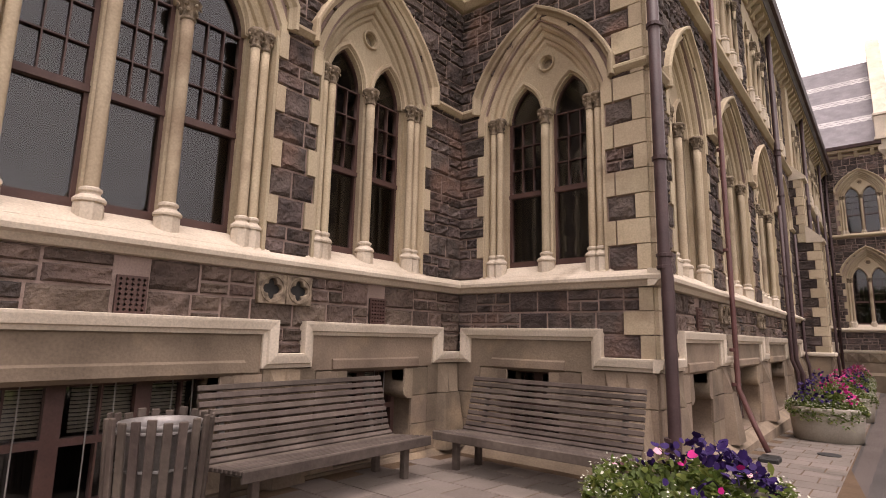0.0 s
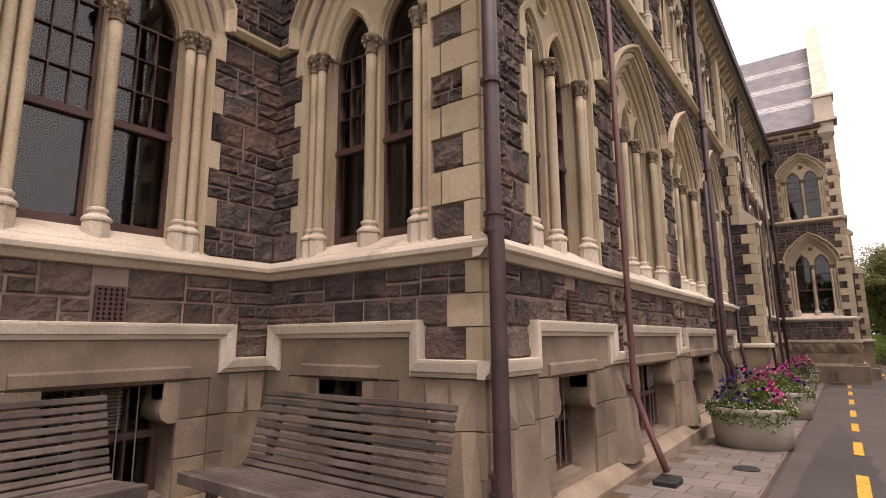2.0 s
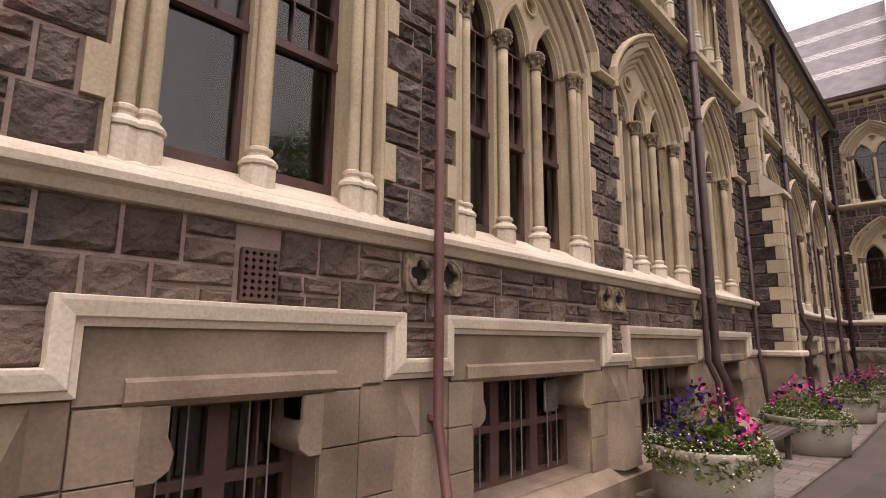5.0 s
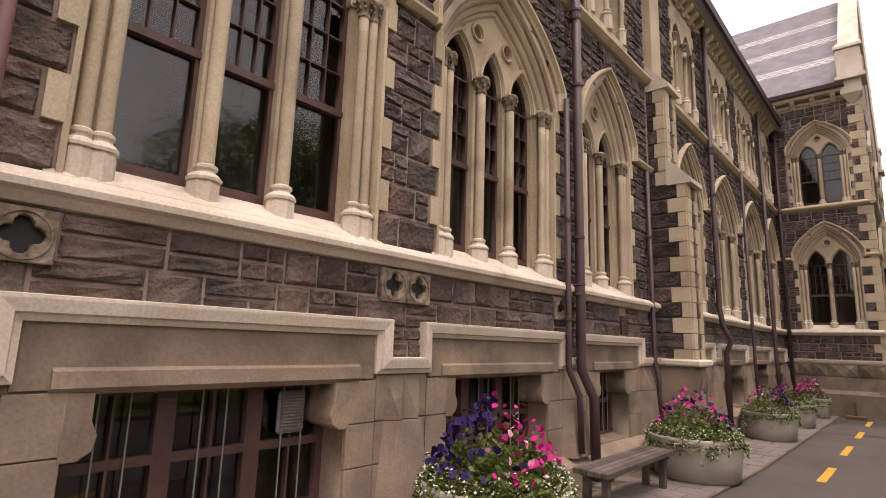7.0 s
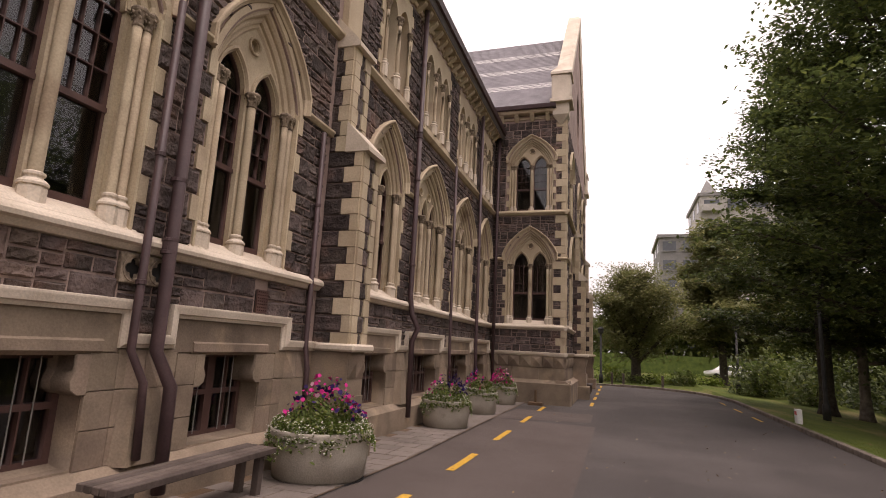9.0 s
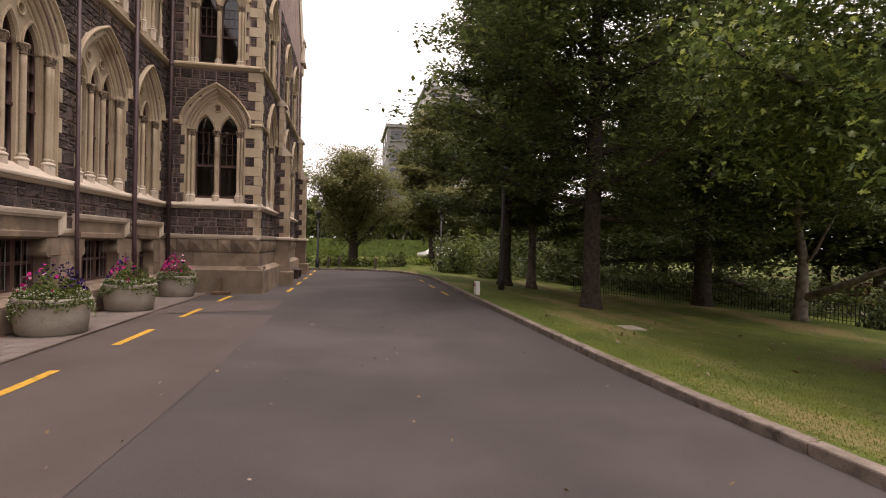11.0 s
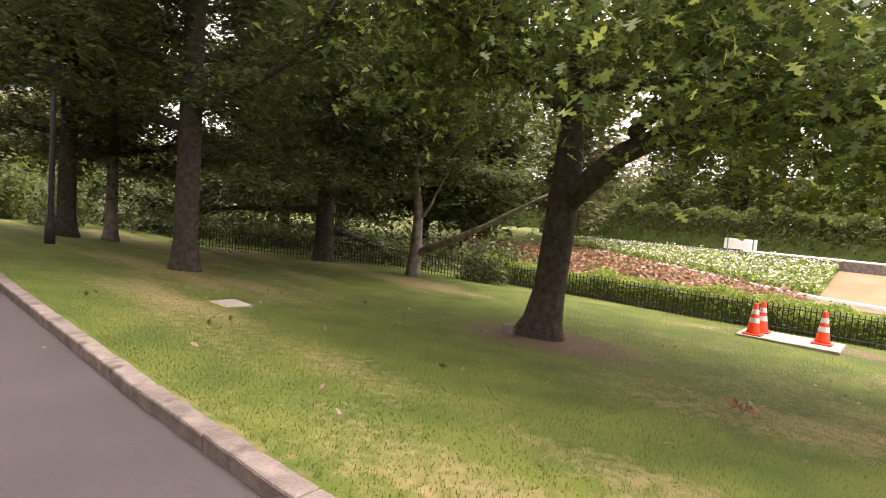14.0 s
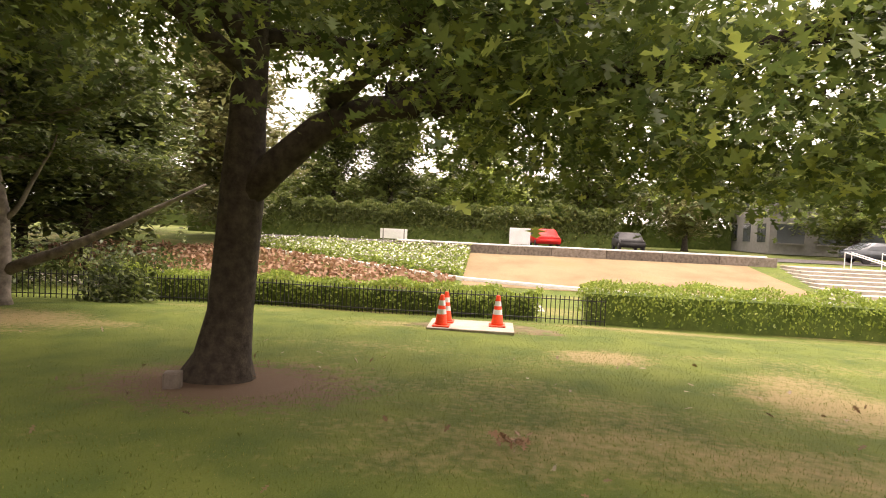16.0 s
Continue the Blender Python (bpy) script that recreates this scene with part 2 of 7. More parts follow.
    l.new(ln.outputs["Value"], mr.inputs["Value"])
    ragged, bare, earth = n.new("ShaderNodeMath"), n.new("ShaderNodeMapRange"), n.new("ShaderNodeMix")
    ragged.operation, earth.data_type = "ADD", "RGBA"
    l.new(mr.outputs["Result"], ragged.inputs[0])
    l.new(frayed.outputs["Fac"], ragged.inputs[1])
    bare.inputs["From Min"].default_value, bare.inputs["From Max"].default_value = 0.72, 1.02
    l.new(ragged.outputs[0], bare.inputs["Value"])
    l.new(bare.outputs["Result"], earth.inputs["Factor"])
    l.new(mx.outputs["Result"], earth.inputs["A"])
    earth.inputs["B"].default_value = (0.12, 0.075, 0.046, 1)
    l.new(earth.outputs["Result"], base)
    return m


GRASS = lawn_material()
BLADE = leaf_material("grass_blade", (0.1, 0.138, 0.022), (0.25, 0.235, 0.075), 0.5)
STRAW = material("dry_meadow", (0.175, 0.122, 0.064), (0.24, 0.172, 0.095), 0.6, 0.95, 0.8, 30, stain=(0.17, 0.135, 0.06), stain_scale=0.3, stain_at=0.6)
LITTER = material("leaf_strewn_soil", (0.075, 0.06, 0.025), (0.16, 0.115, 0.06), 5, 0.95, 0.9, 40, stain=(0.09, 0.105, 0.026), stain_scale=3.0, stain_at=0.52)
SOIL = material("bare_soil", (0.085, 0.052, 0.03), (0.14, 0.09, 0.055), 2, 0.95, 0.8, 35)
BARK = material("oak_bark", (0.034, 0.027, 0.021), (0.08, 0.065, 0.05), 9, 0.95, 1.0, 28)
# duller green standing for the shade inside a hedge
CORE = material("hedge_shade_core", (0.07, 0.105, 0.026), (0.13, 0.17, 0.042), 3, 0.95, 0.5, 20)
PALEBARK = material("pale_bark", (0.09, 0.075, 0.06), (0.24, 0.2, 0.165), 5, 0.9, 0.6, 25)
OAKLEAF = leaf_material("oak_leaf", (0.07, 0.112, 0.032), (0.38, 0.44, 0.1), 0.46)
DARKLEAF = leaf_material("dark_leaf", (0.056, 0.08, 0.026), (0.195, 0.225, 0.06), 0.47)
MIDLEAF = leaf_material("mid_green_leaf", (0.085, 0.115, 0.03), (0.2, 0.22, 0.06), 0.5)
OLIVELEAF = leaf_material("olive_leaf", (0.14, 0.15, 0.055), (0.29, 0.265, 0.115), 0.5)
HEDGELEAF = leaf_material("hedge_leaf", (0.19, 0.26, 0.05), (0.42, 0.48, 0.1), 0.5)
FLOWERLEAF = leaf_material("flower_foliage", (0.08, 0.12, 0.025), (0.24, 0.26, 0.07))
RUSSET = leaf_material("russet_ground_cover", (0.26, 0.14, 0.08), (0.4, 0.25, 0.15), 0.3)


def petal(name, c):
    return material(name, tuple(0.8 * v for v in c), c, 20, 0.7, 0, 60)


WHITEFLOWER = petal("white_petal", (0.58, 0.57, 0.47))
PURPLE = petal("purple_petal", (0.024, 0.006, 0.08))
MAGENTA = petal("magenta_petal", (0.55, 0.02, 0.2))
PINK = petal("pink_white_petal", (0.75, 0.4, 0.5))
ORANGE = material("cone_orange", (0.75, 0.05, 0.015), (0.85, 0.075, 0.02), 4, 0.5, 0.05)
REFLECT = material("cone_white_band", (0.65, 0.65, 0.65), (0.75, 0.75, 0.75), 4, 0.4, 0)
WHITEPAINT = material("white_paint", (0.65, 0.64, 0.62), (0.75, 0.74, 0.72), 2, 0.6, 0.05)
REDPAINT = material("red_car_paint", (0.5, 0.015, 0.015), (0.58, 0.025, 0.02), 2, 0.3, 0)
FARWALL = material("far_concrete_wall", (0.36, 0.34, 0.31), (0.46, 0.43, 0.4), 0.3, 0.9, 0.1, 3)
FARGREY = material("far_grey_wall", (0.2, 0.19, 0.18), (0.26, 0.25, 0.24), 0.3, 0.9, 0.1, 3)
FARGLASS = material("far_window_glass", (0.05, 0.055, 0.06), (0.09, 0.1, 0.11), 0.5, 0.15, 0, spec=0.6)

# ---- building tools ----


def mesh_of(bm, name="mesh", smooth=False):
    me = bpy.data.meshes.new(name)
    bmesh.ops.recalc_face_normals(bm, faces=bm.faces)
    bm.to_mesh(me)
    bm.free()
    if smooth:
        for f in me.polygons:
            f.use_smooth = True
    return me


def part(name, bm, mat, parent=None, label="", smooth=False):
    me = bm if isinstance(bm, bpy.types.Mesh) else mesh_of(bm, name, smooth)
    if mat and not me.materials:
        me.materials.append(mat)
    ob = new(name, me)
    ob.parent = parent
    return tagged(ob, label)


def thing(name, m=None, label="", category="", group="", kind=""):
    ob = new(name)
    ob.empty_display_size = 0.1
    ob.matrix_world = m or Matrix()
    return tagged(ob, label, category, group, kind)


def box(bm, x0, x1, y0, y1, z0, z1, m=None):
    v = [bm.verts.new((m @ Vector(c)) if m else c) for c in ((x0, y0, z0), (x1, y0, z0), (x1, y1, z0), (x0, y1, z0), (x0, y0, z1), (x1, y0, z1), (x1, y1, z1), (x0, y1, z1))]
    for f in ((3, 2, 1, 0), (4, 5, 6, 7), (0, 1, 5, 4), (1, 2, 6, 5), (2, 3, 7, 6), (3, 0, 4, 7)):
        bm.faces.new([v[i] for i in f])
    return v


def soft_box(x0, x1, y0, y1, z0, z1, r=0.01, seg=1):
    bm = bmesh.new()
    box(bm, x0, x1, y0, y1, z0, z1)
    bmesh.ops.bevel(bm, geom=bm.edges[:], offset=r, segments=seg, affect="EDGES", profile=0.5)
    return bm


def lathe(bm, prof, cx=0.0, cy=0.0, seg=16, cap=True):
    rings = []
    for r, z in prof:
        rings.append([bm.verts.new((cx + r * math.cos(2 * math.pi * i / seg), cy + r * math.sin(2 * math.pi * i / seg), z)) for i in range(seg)])
    for a, b in zip(rings, rings[1:]):
        for i in range(seg):
            bm.faces.new((a[i], a[(i + 1) % seg], b[(i + 1) % seg], b[i]))
    if cap:
        bm.faces.new(rings[0][::-1])
        bm.faces.new(rings[-1])
    return rings


def tube(bm, pts, radii, seg=10):
    """A round tube along points, of one radius or one for each point."""
    pts = [Vector(p) for p in pts]
    radii = radii if hasattr(radii, "__len__") else [radii] * len(pts)
    rings, side = [], None
    for i, p in enumerate(pts):
        t = (pts[min(i + 1, len(pts) - 1)] - pts[max(i - 1, 0)]).normalized()
        if side is None:
            side = t.cross(Vector((0.3, 1, 0.2))).normalized()
        side = (side - t * side.dot(t)).normalized()
        other = t.cross(side)
        rings.append([bm.verts.new(p + radii[i] * (side * math.cos(a) + other * math.sin(a))) for a in (2 * math.pi * k / seg for k in range(seg))])
    for a, b in zip(rings, rings[1:]):
        for i in range(seg):
            bm.faces.new((a[i], a[(i + 1) % seg], b[(i + 1) % seg], b[i]))
    bm.faces.new(rings[0][::-1])
    bm.faces.new(rings[-1])


def sweep(bm, path, prof):
    """A moulding: the closed profile (offset to the left of the path, depth out of the wall) carried along a path (u, z)."""
    rings = []
    n = len(path)
    for i in range(n):
        nn = []
        for a, b in ((i - 1, i), (i, i + 1)):
            if a >= 0 and b < n:
                du, dz = path[b][0] - path[a][0], path[b][1] - path[a][1]
                q = math.hypot(du, dz)
                nn.append((-dz / q, du / q))
        if len(nn) == 1:
            mu, mz = nn[0]
        else:
            k = 1 + nn[0][0] * nn[1][0] + nn[0][1] * nn[1][1]
            mu, mz = (nn[0][0] + nn[1][0]) / k, (nn[0][1] + nn[1][1]) / k
        rings.append([bm.verts.new((path[i][0] + o * mu, -d, path[i][1] + o * mz)) for o, d in prof])
    for a, b in zip(rings, rings[1:]):
        for i in range(len(prof)):
            j = (i + 1) % len(prof)
            bm.faces.new((a[i], a[j], b[j], b[i]))
    bm.faces.new(rings[0])
    bm.faces.new(rings[-1][::-1])


def plate(outer, holes, d0, d1, bevel=0.0):
    """A slab standing in the wall's plane, with holes, from depth d0 to d1."""
    cu = bpy.data.curves.new("plate", "CURVE")
    cu.dimensions, cu.fill_mode = "2D", "BOTH"
    cu.extrude, cu.bevel_depth, cu.bevel_resolution = (d1 - d0) / 2 - bevel, bevel, 1
    cu.offset = -bevel
    for loop in [outer, *holes]:
        sp = cu.splines.new("POLY")
        sp.points.add(len(loop) - 1)
        for q, (u, z) in zip(sp.points, loop):
            q.co = (u, z, 0, 1)
        sp.use_cyclic_u = True
    ob = bpy.data.objects.new("plate", cu)
    me = bpy.data.meshes.new_from_object(ob)
    bpy.data.objects.remove(ob)
    me.transform(Matrix.Translation((0, -(d0 + d1) / 2, 0)) @ pose(0, 0, 0, 90))
    me.materials.clear()
    return me


def circle(cx, cz, r, n=16):
    return [(cx + r * math.cos(2 * math.pi * i / n), cz + r * math.sin(2 * math.pi * i / n)) for i in range(n)]


def four_arch(w, zs, za, n=7):
    """Half-width w, springing zs, apex za: a flat pointed arch from the left foot over the apex to the right foot."""
    h = za - zs
    left = []
    for i in range(n + 1):
        t = i / n
        left.append((-w * (1 - t) ** 2 - 2 * t * (1 - t) * 0.74 * w, zs + h * (2 * t * (1 - t) * 0.63 + t * t)))
    return left + [(-u, z) for u, z in left[-2::-1]]


def lancet(w, zs, za, n=6):
    h = za - zs
    R = (w * w + h * h) / (2 * w)
    a1 = math.asin(min(1, h / R))
    left = [(R - w - R * math.cos(a1 * i / n), zs + R * math.sin(a1 * i / n)) for i in range(n + 1)]
    return left + [(-u, z) for u, z in left[-2::-1]]


# ---- the ground's shape ----
def near_level(y):
    if y < 4:
        return 0.17
    if y < 19:
        return 0.17 - 0.0333 * (y - 4)
    return max(-0.33 - 0.006 * (y - 19), -0.46)


def road_level(x, y):
    k = min(max(x / 7.5, 0), 1)
    return near_level(y) * (1 - k) - 0.40 * k


LAWN = ((7.65, -0.29), (14.5, -0.93), (19.5, -1.05), (23.5, -1.42), (30.5, -1.5), (40, -0.25), (42, 0.0), (700, 0.6))


def lawn_level(x, y):
    for (a, za), (b, zb) in zip(LAWN, LAWN[1:]):
        if x <= b:
            z = za + (zb - za) * (x - a) / (b - a)
            break
    if y > 36:
        k = min((y - 36) / 14, 1)
        z = z * (1 - k) + max(z, -0.45) * k
    return z + 0.04 * noise.noise((x * 0.25, y * 0.25, 0)) * min(1, max(0, (x - 8) / 3))


ROAD_EDGE = ((7.6, -40), (7.6, 12), (7.46, 17), (7.36, 18.5), (7.32, 20.5), (7.36, 25), (7.52, 38), (7.3, 40.5), (6.6, 43), (5.0, 45), (2.0, 46.2), (-3.0, 46.6), (-40, 46.6))


def road_right(y):
    """Where the kerb's road face stands at y, up to the bend."""
    for (xa, ya), (xb, yb) in zip(ROAD_EDGE, ROAD_EDGE[1:]):
        if ya <= y <= yb:
            return xa + (xb - xa) * (y - ya) / (yb - ya)
    return -1e9

# ---- stone pieces ----
rng = np.random.default_rng(7)


def rock_face(seed):
    """A unit rough-hewn block: x 0..1, z 0..1, standing out towards -y."""
    r = np.random.default_rng(seed)
    us, zs = [0, 0.07, 0.36, 0.66, 0.93, 1], [0, 0.12, 0.5, 0.88, 1]
    bm = bmesh.new()
    g = {}
    for i, u in enumerate(us):
        for k, z in enumerate(zs):
            rim = i in (0, 5) or k in (0, 4)
            d = 0.006 if rim else (0.014 + 0.028 * r.random())
            ju, jz = (0, 0) if rim else ((r.random() - 0.5) * 0.1, (r.random() - 0.5) * 0.12)
            g[i, k] = bm.verts.new((u + ju * (0 < i < 5), -d, z + jz))
    for i in range(5):
        for k in range(4):
            bm.faces.new((g[i, k], g[i + 1, k], g[i + 1, k + 1], g[i, k + 1]))
    low = {(i, k): bm.verts.new((us[i], 0.004, zs[k])) for i in (0, 5) for k in (0, 4)}
    bm.faces.new((low[0, 0], low[5, 0], *[g[i, 0] for i in range(5, -1, -1)]))
    bm.faces.new((low[5, 4], low[0, 4], *[g[i, 4] for i in range(6)]))
    bm.faces.new((low[0, 4], low[0, 0], *[g[0, k] for k in range(5)]))
    bm.faces.new((low[5, 0], low[5, 4], *[g[5, k] for k in range(4, -1, -1)]))
    return mesh_of(bm, "rough_block")


def dressed_face(d=0.03):
    bm = bmesh.new()
    a = [bm.verts.new((u, 0.004, z)) for u, z in ((0, 0), (1, 0), (1, 1), (0, 1))]
    b = [bm.verts.new((u, -d * 0.8, z)) for u, z in ((0, 0), (1, 0), (1, 1), (0, 1))]
    e = 0.009
    c = [bm.verts.new((u, -d, z)) for u, z in ((e, e), (1 - e, e), (1 - e, 1 - e), (e, 1 - e))]
    for p, q in ((a, b), (b, c)):
        for i in range(4):
            bm.faces.new((p[i], p[(i + 1) % 4], q[(i + 1) % 4], q[i]))
    bm.faces.new(c)
    return mesh_of(bm, "dressed_block")


ROCKS = [rock_face(i) for i in range(14)]
for me in ROCKS:
    me.materials.append(BASALT)


def tinted(mesh, mat):
    """The same block cut from another stone."""
    me = mesh.copy()
    me.materials.clear()
    me.materials.append(mat)
    return me


FLAT = dressed_face(0.03)
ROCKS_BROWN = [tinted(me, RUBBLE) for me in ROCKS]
ASHLAR, QUOIN = tinted(FLAT, TAN), tinted(dressed_face(0.045), CREAM)


def gaps(u0, u1, cuts):
    """What is left of u0..u1 once the cuts are taken out."""
    free = [(u0, u1)]
    for a, b in cuts:
        nxt = []
        for p, q in free:
            if b <= p or a >= q:
                nxt.append((p, q))
            else:
                if a > p:
                    nxt.append((p, a))
                if b < q:
                    nxt.append((b, q))
        free = nxt
    return free


def courses(u0, u1, z0, z1, band, cuts, joint=0.024, size=(0.22, 0.44), split=0.6):
    """Squared rubble: in each band tall blocks among pairs of low ones. cuts(z) gives the intervals to leave out."""
    rects = []
    n = max(1, round((z1 - z0) / band))
    h = (z1 - z0) / n
    for b in range(n):
        za, zb = z0 + b * h, z0 + (b + 1) * h
        zm = za + h * 0.5
        for p, q in gaps(u0, u1, cuts(zm)):
            u = p
            while q - u > 0.05:
                w = rng.uniform(*size)
                if q - u - w < size[0] * 0.7:
                    w = q - u
                if w > size[1] * 1.3:
                    w *= 0.5
                if rng.random() < split:
                    zc = za + h * rng.uniform(0.42, 0.6)
                    for c, d in ((za, zc), (zc, zb)):
                        if w > 0.3 and rng.random() < 0.6:
                            k = rng.uniform(0.35, 0.65)
                            rects += [(u, u + w * k, c, d), (u + w * k, u + w, c, d)]
                        else:
                            rects.append((u, u + w, c, d))
                else:
                    rects.append((u, u + w, za, zb))
                u += w
    j = joint / 2
    return [(a + j, b - j, c + j, d - j) for a, b, c, d in rects if b - a > 0.04]


def joined(name, rects, templates, m, parent, mat, thick=1.0, label=""):
    """All the rects as pieces of one mesh."""
    vs, fs, off = [], [], 0
    data = []
    for t in templates:
        co = np.empty(len(t.vertices) * 3)
        t.vertices.foreach_get("co", co)
        data.append((co.reshape(-1, 3), [tuple(f.vertices) for f in t.polygons]))
    for a, b, c, d in rects:
        co, faces = data[rng.integers(len(data))]
        q = co * (b - a, thick, d - c) + (a, 0, c)
        vs.append(q)
        fs += [tuple(i + off for i in f) for f in faces]
        off += len(co)
    me = bpy.data.meshes.new(name)
    if vs:
        me.from_pydata(np.concatenate(vs).tolist(), [], fs)
    me.materials.append(mat)
    ob = new(name, me)
    ob.parent = parent
    ob.matrix_world = m
    return tagged(ob, label, kind="stuff")


def pieces(name, rects, templates, m, parent, thick=1.0):
    for a, b, c, d in rects:
        ob = new(name, templates[rng.integers(len(templates))])
        ob.parent = parent
        ob.matrix_world = m @ Matrix.Translation((a, 0, c)) @ Matrix.Diagonal((b - a, thick, d - c, 1))


# ---- window plans ----
Z_SILL, Z_STRING, Z_CAP, Z_SPRING, Z_APEX = 2.46, 2.38, 4.64, 4.72, 5.62
HALF = {2: 0.64, 3: 0.93}
COLS = {2: (0.0,), 3: (-0.3, 0.3)}
LIGHTS = {2: ((-0.35, 0.29), (0.35, 0.29)), 3: ((-0.645, 0.285), (0.0, 0.24), (0.645, 0.285))}
BAND = 0.292


def hood_half(n, z, extra=0.34):
    """Half-width of the window with its mouldings at the height z."""
    w = HALF[n]
    if z < Z_SPRING + 0.3:
        return w + extra
    top = Z_APEX + extra * 1.22
    t = (z - Z_SPRING - 0.3) / (top - Z_SPRING - 0.3)
    return (w + extra) * max(0, 1 - t ** 1.5) if t < 1 else 0


def window_hole(c, n):
    w = HALF[n] + 0.238
    return [(c - w, 2.36)] + [(c + u, z) for u, z in four_arch(w, Z_SPRING, Z_APEX + 0.285)] + [(c + w, 2.36)]


def upper_hole(c, n):
    w = HALF[n] + 0.02
    return [(c - w, 6.7), (c - w, 9.1), (c + w, 9.1), (c + w, 6.7)]


B_HALF = {1: 0.42, 2: 0.58, 3: 0.95, 4: 0.5}
B_SHIFT = {-3.33: (-3.53, 1), 4.28: (4.43, 2), 7.65: (7.58, 4)}  # basement windows that stand off their upper ones


def basement_hole(c, n, z0=0.22):
    h = B_HALF[n]
    left = [(-h, z0), (-h, 0.86), (-h + 0.08, 0.86), (-h + 0.14, 0.91), (-h + 0.15, 0.98), (-h + 0.12, 1.06), (-h + 0.12, 1.2)]
    return [(c + u, z) for u, z in left] + [(c - u, z) for u, z in left[::-1]]


ALONG_Y = lambda x: pose(x, 0, 0, 0, 0, 90)
WALLS = {
    # matrix, u from, u to, storeys' top, windows (centre, lights), basement windows, free corner sides
    "wall_west_recess": (ALONG_Y(-4.65), -6.0, 5.97, 9.5, ((-4.3, 2), (-1.55, 2), (1.68, 3), (4.28, 2)), True, ""),
    "wall_return": (pose(0, 5.97, 0), -4.65, -1.95, 9.5, ((-3.33, 2),), True, "R"),
    "wall_main": (ALONG_Y(-1.95), 5.97, 30.7, 9.5, ((7.65, 2), (10.48, 3), (13.6, 3), (16.45, 2), (20.62, 2), (23.46, 3), (26.56, 3), (29.3, 2)), True, "L"),
    "wall_wing_front": (pose(0, 30.7, 0), -1.95, 0.82, 10.6, ((-0.5, 2),), False, "R"),
    "wall_wing_side": (ALONG_Y(0.82), 30.7, 43.5, 10.6, ((32.85, 2), (37.2, 2), (40.2, 2)), False, "LR"),
}


def hood_span(c, n):
    if n == 4:
        return c - 0.86, c + 1.06
    w = {1: 0.93, 2: 1.02, 3: 1.28}[n]
    return c - w, c + w


def profile_run(bm, u0, u1, prof):
    """A straight run along the wall of a closed profile (depth, z)."""
    a = [bm.verts.new((u0, -d, z)) for d, z in prof]
    b = [bm.verts.new((u1, -d, z)) for d, z in prof]
    for i in range(len(prof)):
        j = (i + 1) % len(prof)
        bm.faces.new((a[i], a[j], b[j], b[i]))
    bm.faces.new(a)
    bm.faces.new(b[::-1])


NEAR = {"wall_west_recess": (0.4, 5.97), "wall_return": (-4.65, -1.95), "wall_main": (5.97, 14.0)}
BUTTRESS_AT = {"wall_main": (18.58,), "wall_wing_side": (34.6, 42.3)}
PANELS = {"wall_west_recess": ((1.7, 0.13, 1.7, 2.1), (4.38, 0.13, 1.7, 2.1), (3.11, 0.32, 1.85, 2.19)), "wall_main": ((7.62, 0.13, 1.7, 2.1), (16.9, 0.13, 1.7, 2.1), (9.05, 0.32, 1.85, 2.19), (12.02, 0.32, 1.85, 2.19), (15.0, 0.32, 1.85, 2.19))}
later = []
wall_objects = {}


def broach(wall, m, a, b):
    """A battered pier foot between two basement windows, stopped above by a faceted half pyramid."""
    q, c, d0, d1, d2 = (b - a) * 0.25, (a + b) / 2, 0.03, 0.135, 0.2
    bm = bmesh.new()
    top = [bm.verts.new((u, -d0, 1.255)) for u in (a, c, b)]
    low = [bm.verts.new((u, -d, 0.89)) for u, d in ((a, d0), (a + q, d1), (c, d0 + 0.045), (b - q, d1), (b, d0))]
    for f in ((top[0], low[0], low[1]), (top[0], low[1], top[1]), (top[1], low[1], low[2]), (top[1], low[2], low[3]), (top[1], low[3], top[2]), (top[2], low[3], low[4]), low):
        bm.faces.new(f)
    part("broach_stop", bm, TAN, wall).matrix_world = m
    bm = bmesh.new()
    hi = [bm.verts.new((u, -d, 0.882)) for u, d in ((a, d0), (a + q * 0.6, d1 - 0.01), (b - q * 0.6, d1 - 0.01), (b, d0))]
    lo = [bm.verts.new((u, -d, 0.19)) for u, d in ((a - 0.06, d0), (a - 0.01, d2), (b + 0.01, d2), (b + 0.06, d0))]
    for i in range(3):
        bm.faces.new((lo[i], lo[i + 1], hi[i + 1], hi[i]))
    bm.faces.new(lo[::-1])
    bm.faces.new(hi)
    part("battered_foot", bm, TAN, wall).matrix_world = m


